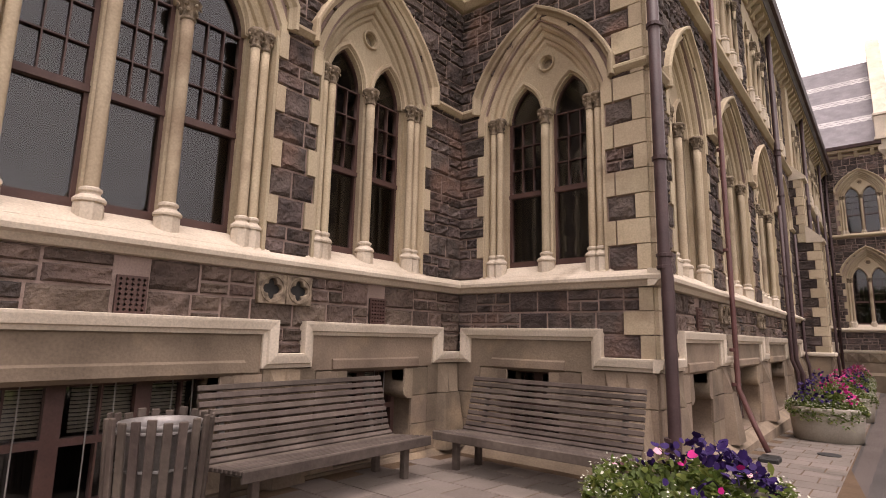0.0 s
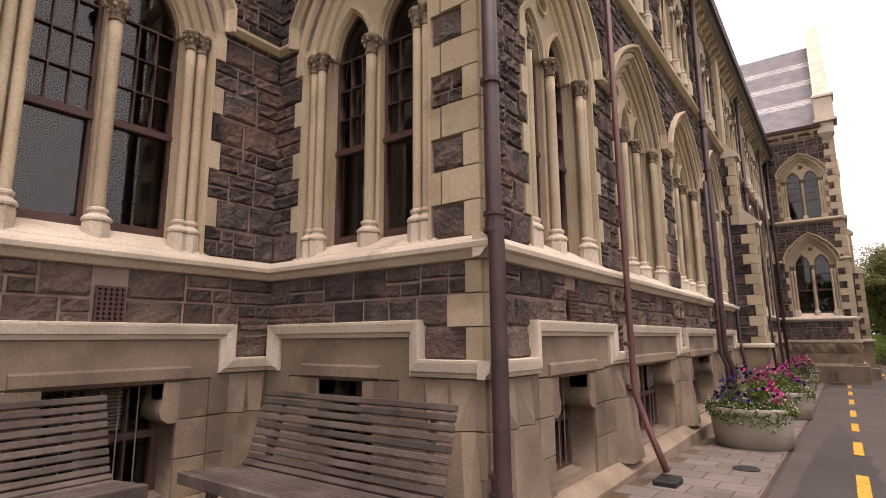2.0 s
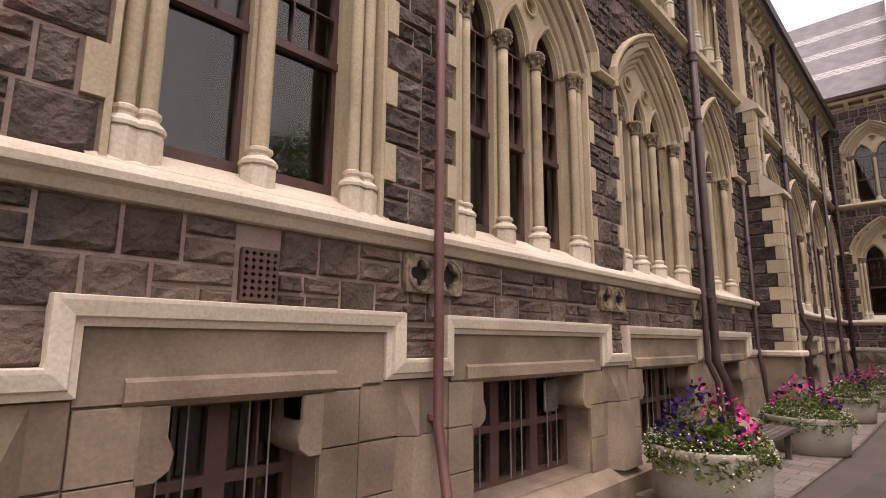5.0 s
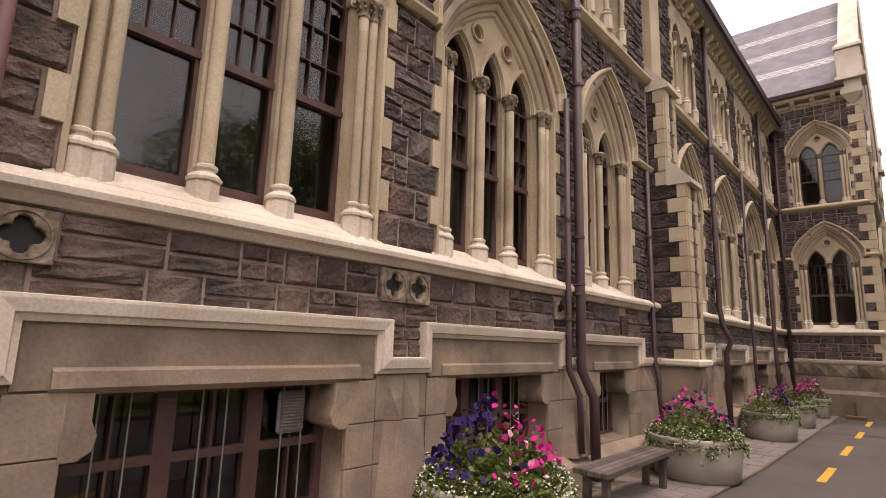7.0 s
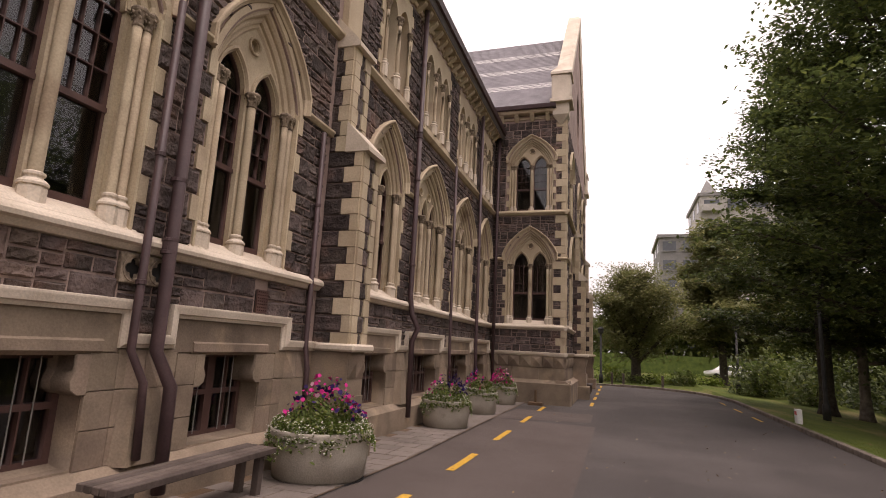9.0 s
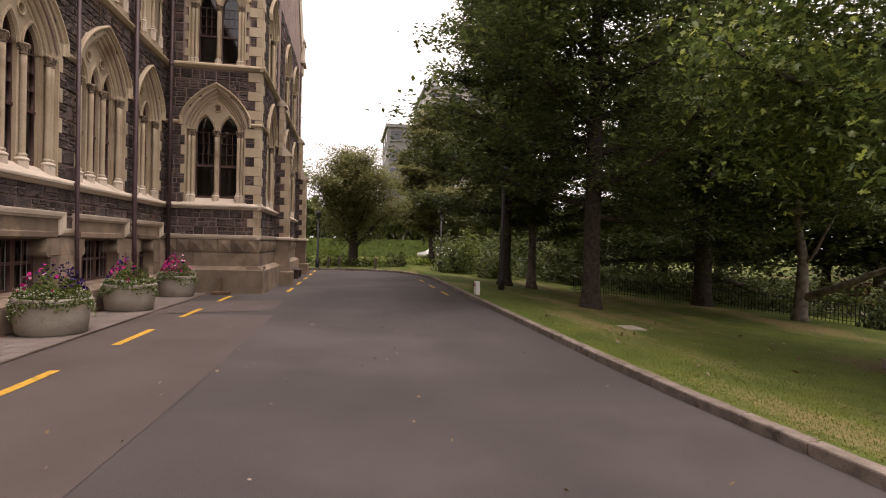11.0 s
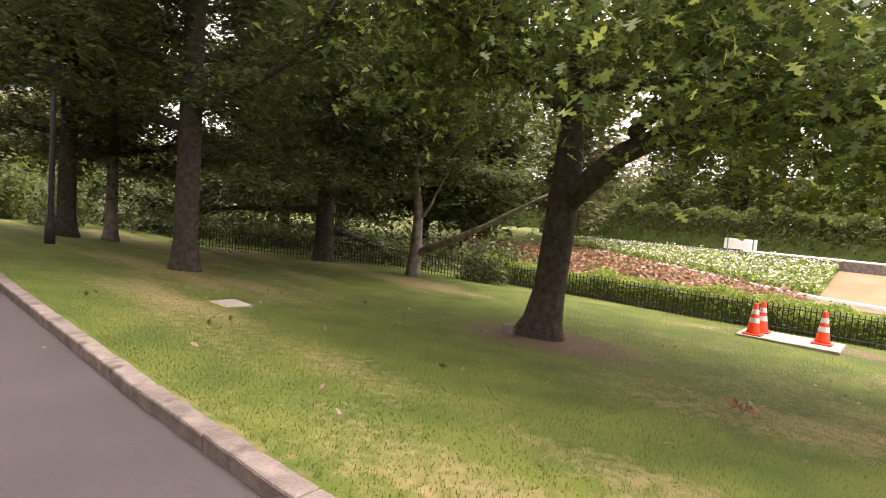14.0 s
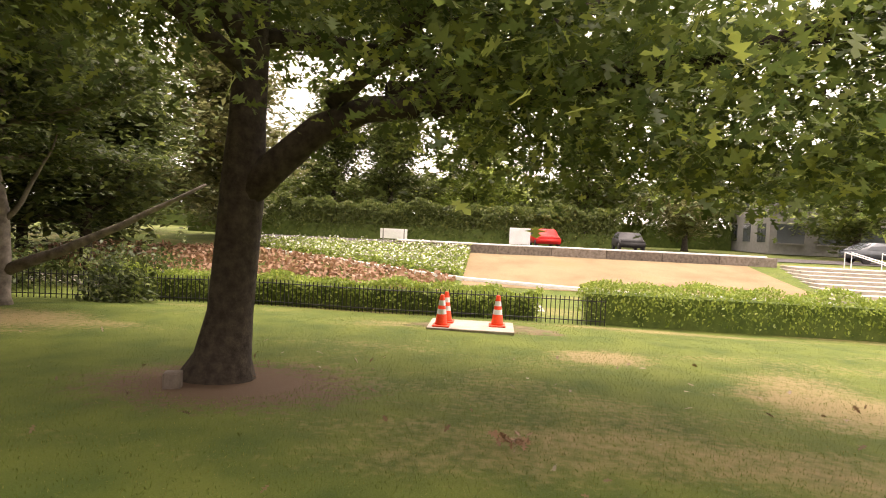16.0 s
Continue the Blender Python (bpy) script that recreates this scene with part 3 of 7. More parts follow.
def build_wall(name, spec):
    m, u0, u1, ztop, wins, low, corners = spec
    # masonry core, with its openings cut through
    bwins = [B_SHIFT.get(c, (c, n)) for c, n in wins]
    i0, i1 = u0 + (0.006 if "L" in corners else 0), u1 - (0.006 if "R" in corners else 0)
    core = plate([(i0, 1.33), (i1, 1.33), (i1, ztop), (i0, ztop)], [window_hole(c, n) for c, n in wins] + [([(u, 4.58 + 0.85 * z) for u, z in window_hole(c, n)] if ztop > 10 else upper_hole(c, n)) for c, n in wins], -0.45, 0.0)
    wall = part(name, core, MORTAR, label="dark rough basalt wall with pale mortar and limestone dressings")
    wall.matrix_world = m
    tagged(wall, category="wall", kind="structure")
    wall_objects[name] = wall
    base = plate([(i0, -0.7), (i1, -0.7), (i1, 1.33), (i0, 1.33)], [basement_hole(c, n) for c, n in bwins] if low else [], -0.45, 0.0)
    part("plinth", base, TAN, wall, "tan sandstone basement storey")
    spans = [hood_span(c, n) for c, n in bwins] if low else []
    # stepped drip moulding over the basement windows
    bm = bmesh.new()
    path = [(u0 - (0.112 if "L" in corners else 0), 1.335)]
    for a, b in spans:
        a, b = max(a, u0 + 0.12), min(b, u1 - 0.12)
        path += [(a, 1.335), (a, 1.655), (b, 1.655), (b, 1.335)]
    path.append((u1 + (0.108 if "R" in corners else 0), 1.335))
    sweep(bm, path, ((-0.065, -0.01), (-0.065, 0.055), (-0.03, 0.07), (-0.02, 0.095), (0.05, 0.11), (0.07, 0.11), (0.075, 0.09), (0.075, -0.01)))
    part("drip_moulding", bm, PALE, wall, "pale weathered limestone drip moulding")
    # string courses
    bm = bmesh.new()
    e0, e1 = (0.13 if "L" in corners else 0), (0.13 if "R" in corners else 0)
    profile_run(bm, u0 - e0, u1 + e1, ((-0.02, 2.19), (0.05, 2.2), (0.09, 2.25), (0.135, 2.27), (0.14, 2.31), (0.12, 2.34), (0.04, 2.385), (-0.02, 2.385)))
    part("string_course", bm, PALE, wall, "pale limestone sill course")
    bm = bmesh.new()
    profile_run(bm, u0 - e0, u1 + e1, ((-0.02, 6.5), (0.06, 6.51), (0.14, 6.58), (0.14, 6.62), (0.03, 6.69), (-0.02, 6.69)))
    part("upper_string_course", bm, CREAM, wall)
    # short string between the hoods
    bm = bmesh.new()
    for a, b in gaps(u0 - e0 * 0.4, u1 + e1 * 0.4, [(c - HALF[n] - 0.36, c + HALF[n] + 0.36) for c, n in wins]):
        profile_run(bm, a, b, ((-0.01, 4.76), (0.05, 4.77), (0.1, 4.82), (0.1, 4.85), (0.03, 4.9), (-0.01, 4.9)))
    part("impost_string", bm, CREAM, wall)
    # corner stones
    quoins = []
    corner_cut = {}
    if corners:
        k = 0
        for za, zb, band in ((1.40, 2.19, 0.26), (2.385, 2.385 + BAND * 14, BAND), (6.69, ztop, BAND)):
            n = round((zb - za) / band)
            for i in range(n):
                a, b = za + (zb - za) * i / n, za + (zb - za) * (i + 1) / n
                long = (i + (name in ("wall_return", "wall_wing_front"))) % 2 == 0
                w = (0.38 if long else 0.16) if za > 2 else (0.33 if long else 0.15)
                if name == "wall_return" and za > 2:
                    w = 0.37 if long else 0.15
                if name == "wall_main":
                    w = 0.1
                for side in corners:
                    r = (u0 - 0.004, u0 + w, a + 0.004, b - 0.004) if side == "L" else (u1 - w, u1 + 0.004, a + 0.004, b - 0.004)
                    quoins.append(r)
                    corner_cut.setdefault(side, []).append((a, b, w))

    def cuts(z):
        out = []
        for c, n in wins:
            if 2.385 < z < 6.4:
                h = hood_half(n, z)
                if z < Z_CAP:
                    i = int((z - 2.385) / BAND)
                    h = HALF[n] + (0.36 if i % 2 else 0.25)
                out.append((c - h, c + h))
            elif z > 6.6 and ztop > 10:
                h = hood_half(n, (z - 4.58) / 0.85) if z < 9.8 else 0
                out.append((c - h, c + h))
            elif z > 6.6 and z < 9.22:
                i = int((z - 6.69) / BAND)
                h = HALF[n] + (0.22 if i % 2 else 0.12)
                out.append((c - h, c + h))
        if z < 1.72 and low:
            for a, b in spans:
                out.append((a - 0.02, b + 0.02))
        for side, rows in corner_cut.items():
            for a, b, w in rows:
                if a <= z <= b:
                    out.append((u0 - 1, u0 + w) if side == "L" else (u1 - w, u1 + 1))
        for c in BUTTRESS_AT.get(name, ()):
            out.append((c - 0.4, c + 0.4))
        for c, half, za, zb in PANELS.get(name, ()):
            if za < z < zb:
                out.append((c - half, c + half))
        return out

    rects = courses(u0, u1, 1.395, 2.195, 0.267, cuts, size=(0.26, 0.58), split=0.38)
    rects += courses(u0, u1, 2.385, 2.385 + BAND * 14, BAND, cuts)
    high = courses(u0, u1, 6.69, 9.32, BAND, cuts)
    if ztop > 10:
        high += courses(u0, u1, 9.32, ztop - 0.3, BAND, cuts)
    near = []
    if name in NEAR:
        a, b = NEAR[name]
        near = [r for r in rects if a <= r[0] and r[1] <= b + 0.01 and r[2] < 4.6][:300]
    ids = set(near)
    rest = [r for r in rects if r not in ids] + high
    q2 = [r for r in quoins]
    ash = []
    if low:
        def cut_low(z):
            return [(c - B_HALF[n] - 0.3, c + B_HALF[n] + 0.3) for c, n in bwins] + [(c - 0.4, c + 0.4) for c in BUTTRESS_AT.get(name, ())]

        def cut_in(z):
            k = [(c - B_HALF[n], c + B_HALF[n]) for c, n in bwins] if z < 1.22 else []
            return k + gaps(u0, u1, [(c - B_HALF[n] - 0.3, c + B_HALF[n] + 0.3) for c, n in bwins])
        ash = courses(u0, u1, 0.2, 0.88, 0.34, cut_low, 0.008, (0.45, 0.8), 0) + courses(u0, u1, 0.2, 1.22, 0.34, cut_in, 0.008, (0.3, 0.8), 0)
        panel = []
        for (a, b), (c, n) in zip(spans, bwins):
            panel.append((max(a, u0) + 0.06, min(b, u1) - 0.06, 1.23, 1.6))
        ash += panel
        ash += courses(u0, u1, 0.885, 1.265, 0.38, cut_low, 0.008, (0.45, 0.8), 0)
        heads = []
        for a, b in gaps(u0, u1, [(max(a, u0), min(b, u1)) for a, b in spans] + [(c - 0.4, c + 0.4) for c in BUTTRESS_AT.get(name, ())]):
            if b - a > 0.2:
                k = (b - a) * 0.12
                broach(wall, m, a + k, b - k)
    else:
        ash = courses(u0, u1, -0.45, 0.85, 0.42, lambda z: [(c - 0.4, c + 0.4) for c in BUTTRESS_AT.get(name, ())], 0.008, (0.6, 1.3), 0)
        heads = courses(u0, u1, 0.87, 1.28, 0.4, lambda z: [(c - 0.4, c + 0.4) for c in BUTTRESS_AT.get(name, ())], 0.012, (0.36, 0.44), 0)
    bm = bmesh.new()
    if low:
        profile_run(bm, u0, u1, ((-0.3, -0.6), (0.2, -0.6), (0.2, 0.1), (0.1, 0.17), (0.06, 0.2), (-0.3, 0.2)))
    else:
        profile_run(bm, u0 - (0.2 if "L" in corners else 0), u1 + (0.2 if "R" in corners else 0), ((-0.3, -0.8), (0.24, -0.8), (0.24, 0.32), (0.05, 0.44), (-0.3, 0.44)))
    part("base_course", bm, TAN, wall)
    later.append((name, m, wall, near, rest, q2, ash, heads))
    return wall


for wname, wspec in WALLS.items():
    build_wall(wname, wspec)

# ---- windows ----


def capital(bm, cx, cy, z0, r, seed, wide=0.0):
    """A carved leafy capital: bell, leaves curling out, round abacus."""
    for dx in ((-wide, wide) if wide else (0,)):
        x = cx + dx
        lathe(bm, ((r * 1.05, z0), (r * 1.25, z0 + 0.012), (r * 1.25, z0 + 0.028), (r * 1.02, z0 + 0.036), (r * 1.1, z0 + 0.09), (r * 1.6, z0 + 0.15), (r * 1.85, z0 + 0.165), (r * 1.95, z0 + 0.185), (r * 1.7, z0 + 0.205)), x, cy, 12)
        rr = random.Random(seed)
        for ring, (k, zz, n) in enumerate(((1.35, 0.085, 6), (1.75, 0.135, 7))):
            for i in range(n):
                a = 2 * math.pi * (i + ring * 0.5) / n + rr.uniform(-0.15, 0.15)
                mm = Matrix.Translation((x + math.cos(a) * r * k, cy + math.sin(a) * r * k, z0 + zz)) @ Euler((rr.uniform(-0.4, 0.4), rr.uniform(-0.4, 0.4), a)).to_matrix().to_4x4() @ Matrix.Diagonal((0.55, 0.8, 1.0, 1))
                bmesh.ops.create_icosphere(bm, subdivisions=1, radius=r * 0.48, matrix=mm)


def column(parent, u, d, r=0.055, z0=Z_SILL, z1=4.44, double=0.0, tilt=1):
    """A shaft on a moulded base with a carved capital; double: half the gap of a pair."""
    bm = bmesh.new()
    for k in ((-double, double) if double else (0,)):
        prof = [(r * 1.0, z0 + 0.24), (r, z0 + 0.26)] + [(r, z) for z in (z0 + 0.7, z0 + 1.2, z1 - 0.2)] + [(r, z1)]
        lathe(bm, prof, u + k * tilt, -d - k * 0.55 * (1 if double else 0) * 0, 14)
    shaft = part("column", bm, CREAM, parent, "slender limestone shaft with a carved capital", smooth=True)
    bm = bmesh.new()
    for k in ((-double, double) if double else (0,)):
        lathe(bm, ((r * 2.0, z0 - 0.14), (r * 2.0, z0 + 0.1), (r * 1.75, z0 + 0.13)), u + k, -d, 8)
        lathe(bm, ((r * 2.1, z0 + 0.125), (r * 2.15, z0 + 0.145), (r * 1.75, z0 + 0.17), (r * 1.3, z0 + 0.185), (r * 1.25, z0 + 0.2), (r * 1.5, z0 + 0.215), (r * 1.5, z0 + 0.235), (r * 1.02, z0 + 0.25)), u + k, -d, 14)
    part("base", bm, PALE, shaft)
    bm = bmesh.new()
    capital(bm, u, -d, z1, r, int(abs(u) * 100) + 3, double)
    part("capital", bm, CARVED, shaft, "weathered leaf-carved capital")


def pane_of(outline, depth):
    """One sheet of glass facing out of the wall."""
    area = sum(a[0] * b[1] - b[0] * a[1] for a, b in zip(outline, outline[1:] + outline[:1]))
    pts = outline if area > 0 else outline[::-1]
    me = bpy.data.meshes.new("pane")
    me.from_pydata([(u, -depth, z) for u, z in pts], [], [tuple(range(len(pts)))])
    return me


def sash(parent, c, h, z0, z1, top, d, rail, rows=3, cols=3):
    """A brown sash in one light: an open lower pane and a small-paned upper one with a pointed head."""
    arch = [(c + u, z) for u, z in lancet(h, z1, top, 5)]
    outer = [(c - h, z0)] + arch + [(c + h, z0)]
    f = 0.055
    holes = [[(c - h + f, z0 + 0.13), (c + h - f, z0 + 0.13), (c + h - f, rail - 0.03), (c - h + f, rail - 0.03)]]
    cw, rh = (2 * h - 2 * f) / cols, (z1 - rail - 0.04) / rows
    for i in range(cols):
        for k in range(rows):
            a, b = c - h + f + i * cw + 0.006, c - h + f + (i + 1) * cw - 0.006
            p, q = rail + 0.04 + k * rh + 0.006, rail + 0.04 + (k + 1) * rh - 0.006
            holes.append([(a, p), (b, p), (b, q), (a, q)])
    hh = h - f
    a2 = [(c + u, z) for u, z in lancet(hh, z1 + 0.01, top - f * 1.3, 5)]
    holes.append(a2)
    fr = part("sash_frame", plate(outer, holes, d - 0.03, d + 0.03), BROWN, parent, "dark brown painted sash frame")
    pane = part("pane", pane_of(outer, d - 0.005), GLASS, fr)
    pane.visible_shadow = False
    # a proud meeting rail
    bm = bmesh.new()
    box(bm, c - h + 0.01, c + h - 0.01, -(d + 0.05), -(d + 0.02), rail - 0.028, rail + 0.028)
    part("meeting_rail", bm, BROWN, fr)


def arched_window(n):
    w = HALF[n]
    win = thing("arched_window", None, "pointed limestone window with slender columns and brown sashes", "window", "arched windows of the lower storey", "structure")
    # moulded orders of the arch
    bm = bmesh.new()
    arch = four_arch(w, Z_SPRING, Z_APEX)
    prof = ((0, -0.34), (0, -0.2), (0.03, -0.17), (0.07, -0.17), (0.08, -0.13), (0.11, -0.11), (0.15, -0.11), (0.155, -0.07), (0.18, -0.04), (0.225, -0.04), (0.235, -0.01), (0.25, 0.03), (0.33, 0.03), (0.33, -0.34))
    sweep(bm, [(-w, Z_CAP)] + arch + [(w, Z_CAP)], prof)
    part("arch_moulding", bm, CREAM, win)
    bm = bmesh.new()
    hood = four_arch(w + 0.36, Z_SPRING + 0.3, Z_APEX + 0.42)
    sweep(bm, [(-w - 0.36, Z_SPRING + 0.04)] + hood + [(w + 0.36, Z_SPRING + 0.04)], ((-0.05, -0.01), (-0.05, 0.05), (-0.02, 0.07), (0.0, 0.12), (0.03, 0.125), (0.045, 0.1), (0.045, -0.01)))
    part("hood_mould", bm, CREAM, win, "projecting limestone hood mould")
    # jambs
    for s in (-1, 1):
        bm = bmesh.new()
        p = ((0, -0.36), (0, -0.22), (0.05, -0.22), (0.06, -0.16), (0.13, -0.16), (0.14, -0.08), (0.2, -0.08), (0.21, 0.028), (0.245, 0.028), (0.245, -0.36))
        path = [(-w, Z_STRING), (-w, Z_CAP)] if s < 0 else [(w, Z_CAP), (w, Z_STRING)]
        sweep(bm, path, p)
        part("jamb", bm, CREAM, win)
        column(win, s * (w + 0.08), 0.03 - 0.09, 0.046, double=0.055)
        for i in range(8):
            if i % 2:
                me = QUOIN
                ob = new("jamb_stone", me)
                ob.parent = win
                a, b = (w + 0.24, w + 0.35)
                ob.matrix_basis = Matrix.Translation((a if s > 0 else -b, 0, 2.39 + BAND * i)) @ Matrix.Diagonal((b - a, 0.75, BAND - 0.008, 1))
    # tympanum with pointed lights and pierced roundels
    outline = [(-w - 0.02, Z_CAP - 0.02)] + [(u * 1.03, z + 0.02) for u, z in arch] + [(w + 0.02, Z_CAP - 0.02)]
    for c, h in LIGHTS[n][::-1]:
        outline += [(c - u, z) for u, z in lancet(h - 0.03, Z_CAP - 0.02, 5.1, 6)]
    rounds = [(0, 5.36, 0.085)] if n == 2 else [(-0.31, 5.27, 0.08), (0.31, 5.27, 0.08)]
    part("tympanum", plate(outline, [circle(*r) for r in rounds], -0.29, -0.2), CREAM, win)
    bm = bmesh.new()
    for c, h in LIGHTS[n]:
        sweep(bm, [(c + u, z) for u, z in lancet(h - 0.015, Z_CAP, 5.12, 7)], ((0, -0.21), (0, -0.19), (0.015, -0.16), (0.05, -0.16), (0.06, -0.21)))
    for cx, cz, r in rounds:
        pts = circle(cx, cz, r + 0.01, 16)
        sweep(bm, pts[::-1] + [pts[-1]][:0] + [pts[-1]], ((0, -0.21), (0, -0.18), (0.012, -0.165), (0.03, -0.165), (0.035, -0.21)))
    part("tracery_moulding", bm, CREAM, win)
    bm = bmesh.new()
    for cx, cz, r in rounds:
        g = [bm.verts.new((u, 0.27, z)) for u, z in circle(cx, cz, r + 0.03)]
        bm.faces.new(g)
    part("roundel_back", bm, CARVED, win)
    for u in COLS[n]:
        bm = bmesh.new()
        box(bm, u - 0.062, u + 0.062, 0.18, 0.32, Z_STRING, Z_CAP)
        bmesh.ops.bevel(bm, geom=[e for e in bm.edges if abs(e.verts[0].co.z - e.verts[1].co.z) > 1], offset=0.02, segments=1, affect="EDGES")
        part("mullion", bm, CREAM, win)
        column(win, u, -0.13, 0.056)
    bm = bmesh.new()
    profile_run(bm, -w - 0.3, w + 0.3, ((-0.42, 2.3), (0.035, 2.3), (0.035, 2.39), (0.0, 2.42), (-0.24, 2.55), (-0.42, 2.56)))
    part("sill", bm, PALE, win, "pale sloping limestone sill")
    for c, h in LIGHTS[n]:
        sash(win, c, h + 0.02, 2.5, 4.6, 5.14, -0.3, 3.55)
    return win


def upper_window(n):
    w = HALF[n]
    win = thing("upper_window", None, "square-headed limestone window with pointed lights and columns", "window", "windows of the upper storey", "structure")
    outline = [(-w - 0.1, 6.66), (-w - 0.1, 9.22), (w + 0.1, 9.22), (w + 0.1, 6.66)]
    holes = []
    for c, h in LIGHTS[n]:
        holes.append([(c - h, 6.85)] + [(c + u, z) for u, z in lancet(h, 8.4, 8.85, 5)] + [(c + h, 6.85)])
    part("surround", plate(outline, holes, -0.3, 0.03), CREAM, win)
    for s in (-1, 1):
        for i in range(1, 9, 2):
            ob = new("jamb_stone", QUOIN)
            ob.parent = win
            a, b = w + 0.09, w + 0.21
            ob.matrix_basis = Matrix.Translation((a if s > 0 else -b, 0, 6.69 + BAND * i)) @ Matrix.Diagonal((b - a, 0.75, BAND - 0.008, 1))
    for u in COLS[n]:
        column(win, u, 0.06, 0.05, 6.9, 8.26)
    for u in (-w + 0.02, w - 0.02):
        column(win, u, 0.06, 0.04, 6.9, 8.26)
    bm = bmesh.new()
    profile_run(bm, -w - 0.1, w + 0.1, ((-0.3, 6.6), (0.1, 6.66), (0.1, 6.76), (0.04, 6.8), (-0.3, 6.9)))
    part("sill", bm, CREAM, win)
    for c, h in LIGHTS[n]:
        sash(win, c, h, 6.86, 8.4, 8.85, -0.28, 7.6, 3, 3)
    return win


def basement_window(n):
    h = B_HALF[n]
    win = thing("basement_window", None, "low brown-framed basement window in a sandstone recess", "window", "basement windows", "structure")
    cols = 3 if n == 3 else 2
    outer = [(-h - 0.05, 0.18), (h + 0.05, 0.18), (h + 0.05, 1.24), (-h - 0.05, 1.24)]
    holes = []
    cw = 2 * h / cols
    for i in range(cols):
        a, b = -h + i * cw + 0.055, -h + (i + 1) * cw - 0.055
        for p, q in ((0.3, 0.72), (0.78, 1.16)):
            k = (b - a) / 2
            for j in range(2):
                holes.append([(a + j * k + 0.008, p), (a + (j + 1) * k - 0.008, p), (a + (j + 1) * k - 0.008, q), (a + j * k + 0.008, q)])
    fr = part("window_frame", plate(outer, holes, -0.34, -0.26), BROWN, win, "dark brown painted timber frame")
    pane = part("pane", pane_of(outer, -0.31), GLASS, fr)
    pane.visible_shadow = False
    bm = bmesh.new()
    profile_run(bm, -h - 0.02, h + 0.02, ((-0.4, 0.1), (0.08, 0.1), (0.08, 0.17), (-0.26, 0.25), (-0.4, 0.25)))
    part("window_sill", bm, TAN, win)
    bm = bmesh.new()
    profile_run(bm, -h - 0.1, h + 0.1, ((-0.2, 1.2), (0.0, 1.2), (0.055, 1.24), (0.055, 1.33), (0.03, 1.35), (-0.2, 1.35)))
    part("lintel", bm, TAN, win)
    for s in (-1, 1):
        me = plate([(s * u, z) for u, z in ((h - 0.12, 1.21), (h - 0.12, 1.06), (h - 0.155, 0.98), (h - 0.14, 0.9), (h - 0.07, 0.85), (h + 0.02, 0.85), (h + 0.02, 1.21))], [], -0.2, 0.034, 0.006)
        part("corbel", me, TAN, win)
    if n != 1:
        bm = bmesh.new()
        for i in range(cols):
            for k in (0.36, 0.64):
                u = -h + (i + k) * cw
                box(bm, u - 0.0045, u + 0.0045, 0.242, 0.251, 0.28, 1.18)
        part("security_bars", bm, WHITEBAR, win, "thin white vertical bars")
    return win


masters = {}
for wname, (m, u0, u1, ztop, wins, low, corners) in WALLS.items():
    for c, n in wins:
        for kind, make in (("a", arched_window), ("u", upper_window), ("b", basement_window)):
            if kind == "b" and not low:
                continue
            k = n
            if kind == "b":
                cc, k = B_SHIFT.get(c, (c, n))
                mm = m @ Matrix.Translation((cc, 0, 0))
            else:
                mm = m @ Matrix.Translation((c, 0, 0))
            if kind == "u" and ztop > 10:
                copy_thing(masters["a", 2], mm @ Matrix.Translation((0, 0, 4.58)) @ Matrix.Diagonal((0.95, 1, 0.85, 1)))
                continue
            if (kind, k) not in masters:
                masters[kind, k] = make(k)
                masters[kind, k].matrix_world = mm
            else:
                copy_thing(masters[kind, k], mm)

# ---- the buildings' roofs, far walls and rooms coloured dark ----
shell = thing("building_shell", None, "closed rear of the stone building behind its facades", "building", kind="structure")


def shell_box(name, x0, x1, y0, y1, z0, z1, mat):
    bm = bmesh.new()
    box(bm, x0, x1, y0, y1, z0, z1)
    return part(name, bm, mat, shell)


# room surfaces take the darkened tone so the windows look unlit inside
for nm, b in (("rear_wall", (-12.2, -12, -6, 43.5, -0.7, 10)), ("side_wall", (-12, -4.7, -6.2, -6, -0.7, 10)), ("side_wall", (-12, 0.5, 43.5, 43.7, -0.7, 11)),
              # unseen partitions added to keep bright sky from showing through the glass
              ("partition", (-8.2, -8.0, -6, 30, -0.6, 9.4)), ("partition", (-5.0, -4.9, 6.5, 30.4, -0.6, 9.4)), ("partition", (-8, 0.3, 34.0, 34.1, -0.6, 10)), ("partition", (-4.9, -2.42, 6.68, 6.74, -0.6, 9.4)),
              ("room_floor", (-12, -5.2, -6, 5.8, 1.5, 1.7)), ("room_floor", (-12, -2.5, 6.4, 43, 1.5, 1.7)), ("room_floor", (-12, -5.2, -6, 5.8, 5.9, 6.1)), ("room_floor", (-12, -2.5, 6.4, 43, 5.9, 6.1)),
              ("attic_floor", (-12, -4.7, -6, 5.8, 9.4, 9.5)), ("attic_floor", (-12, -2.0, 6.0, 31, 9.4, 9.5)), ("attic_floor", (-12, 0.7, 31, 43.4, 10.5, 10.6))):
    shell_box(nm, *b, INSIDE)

# ---- eaves and roofs ----


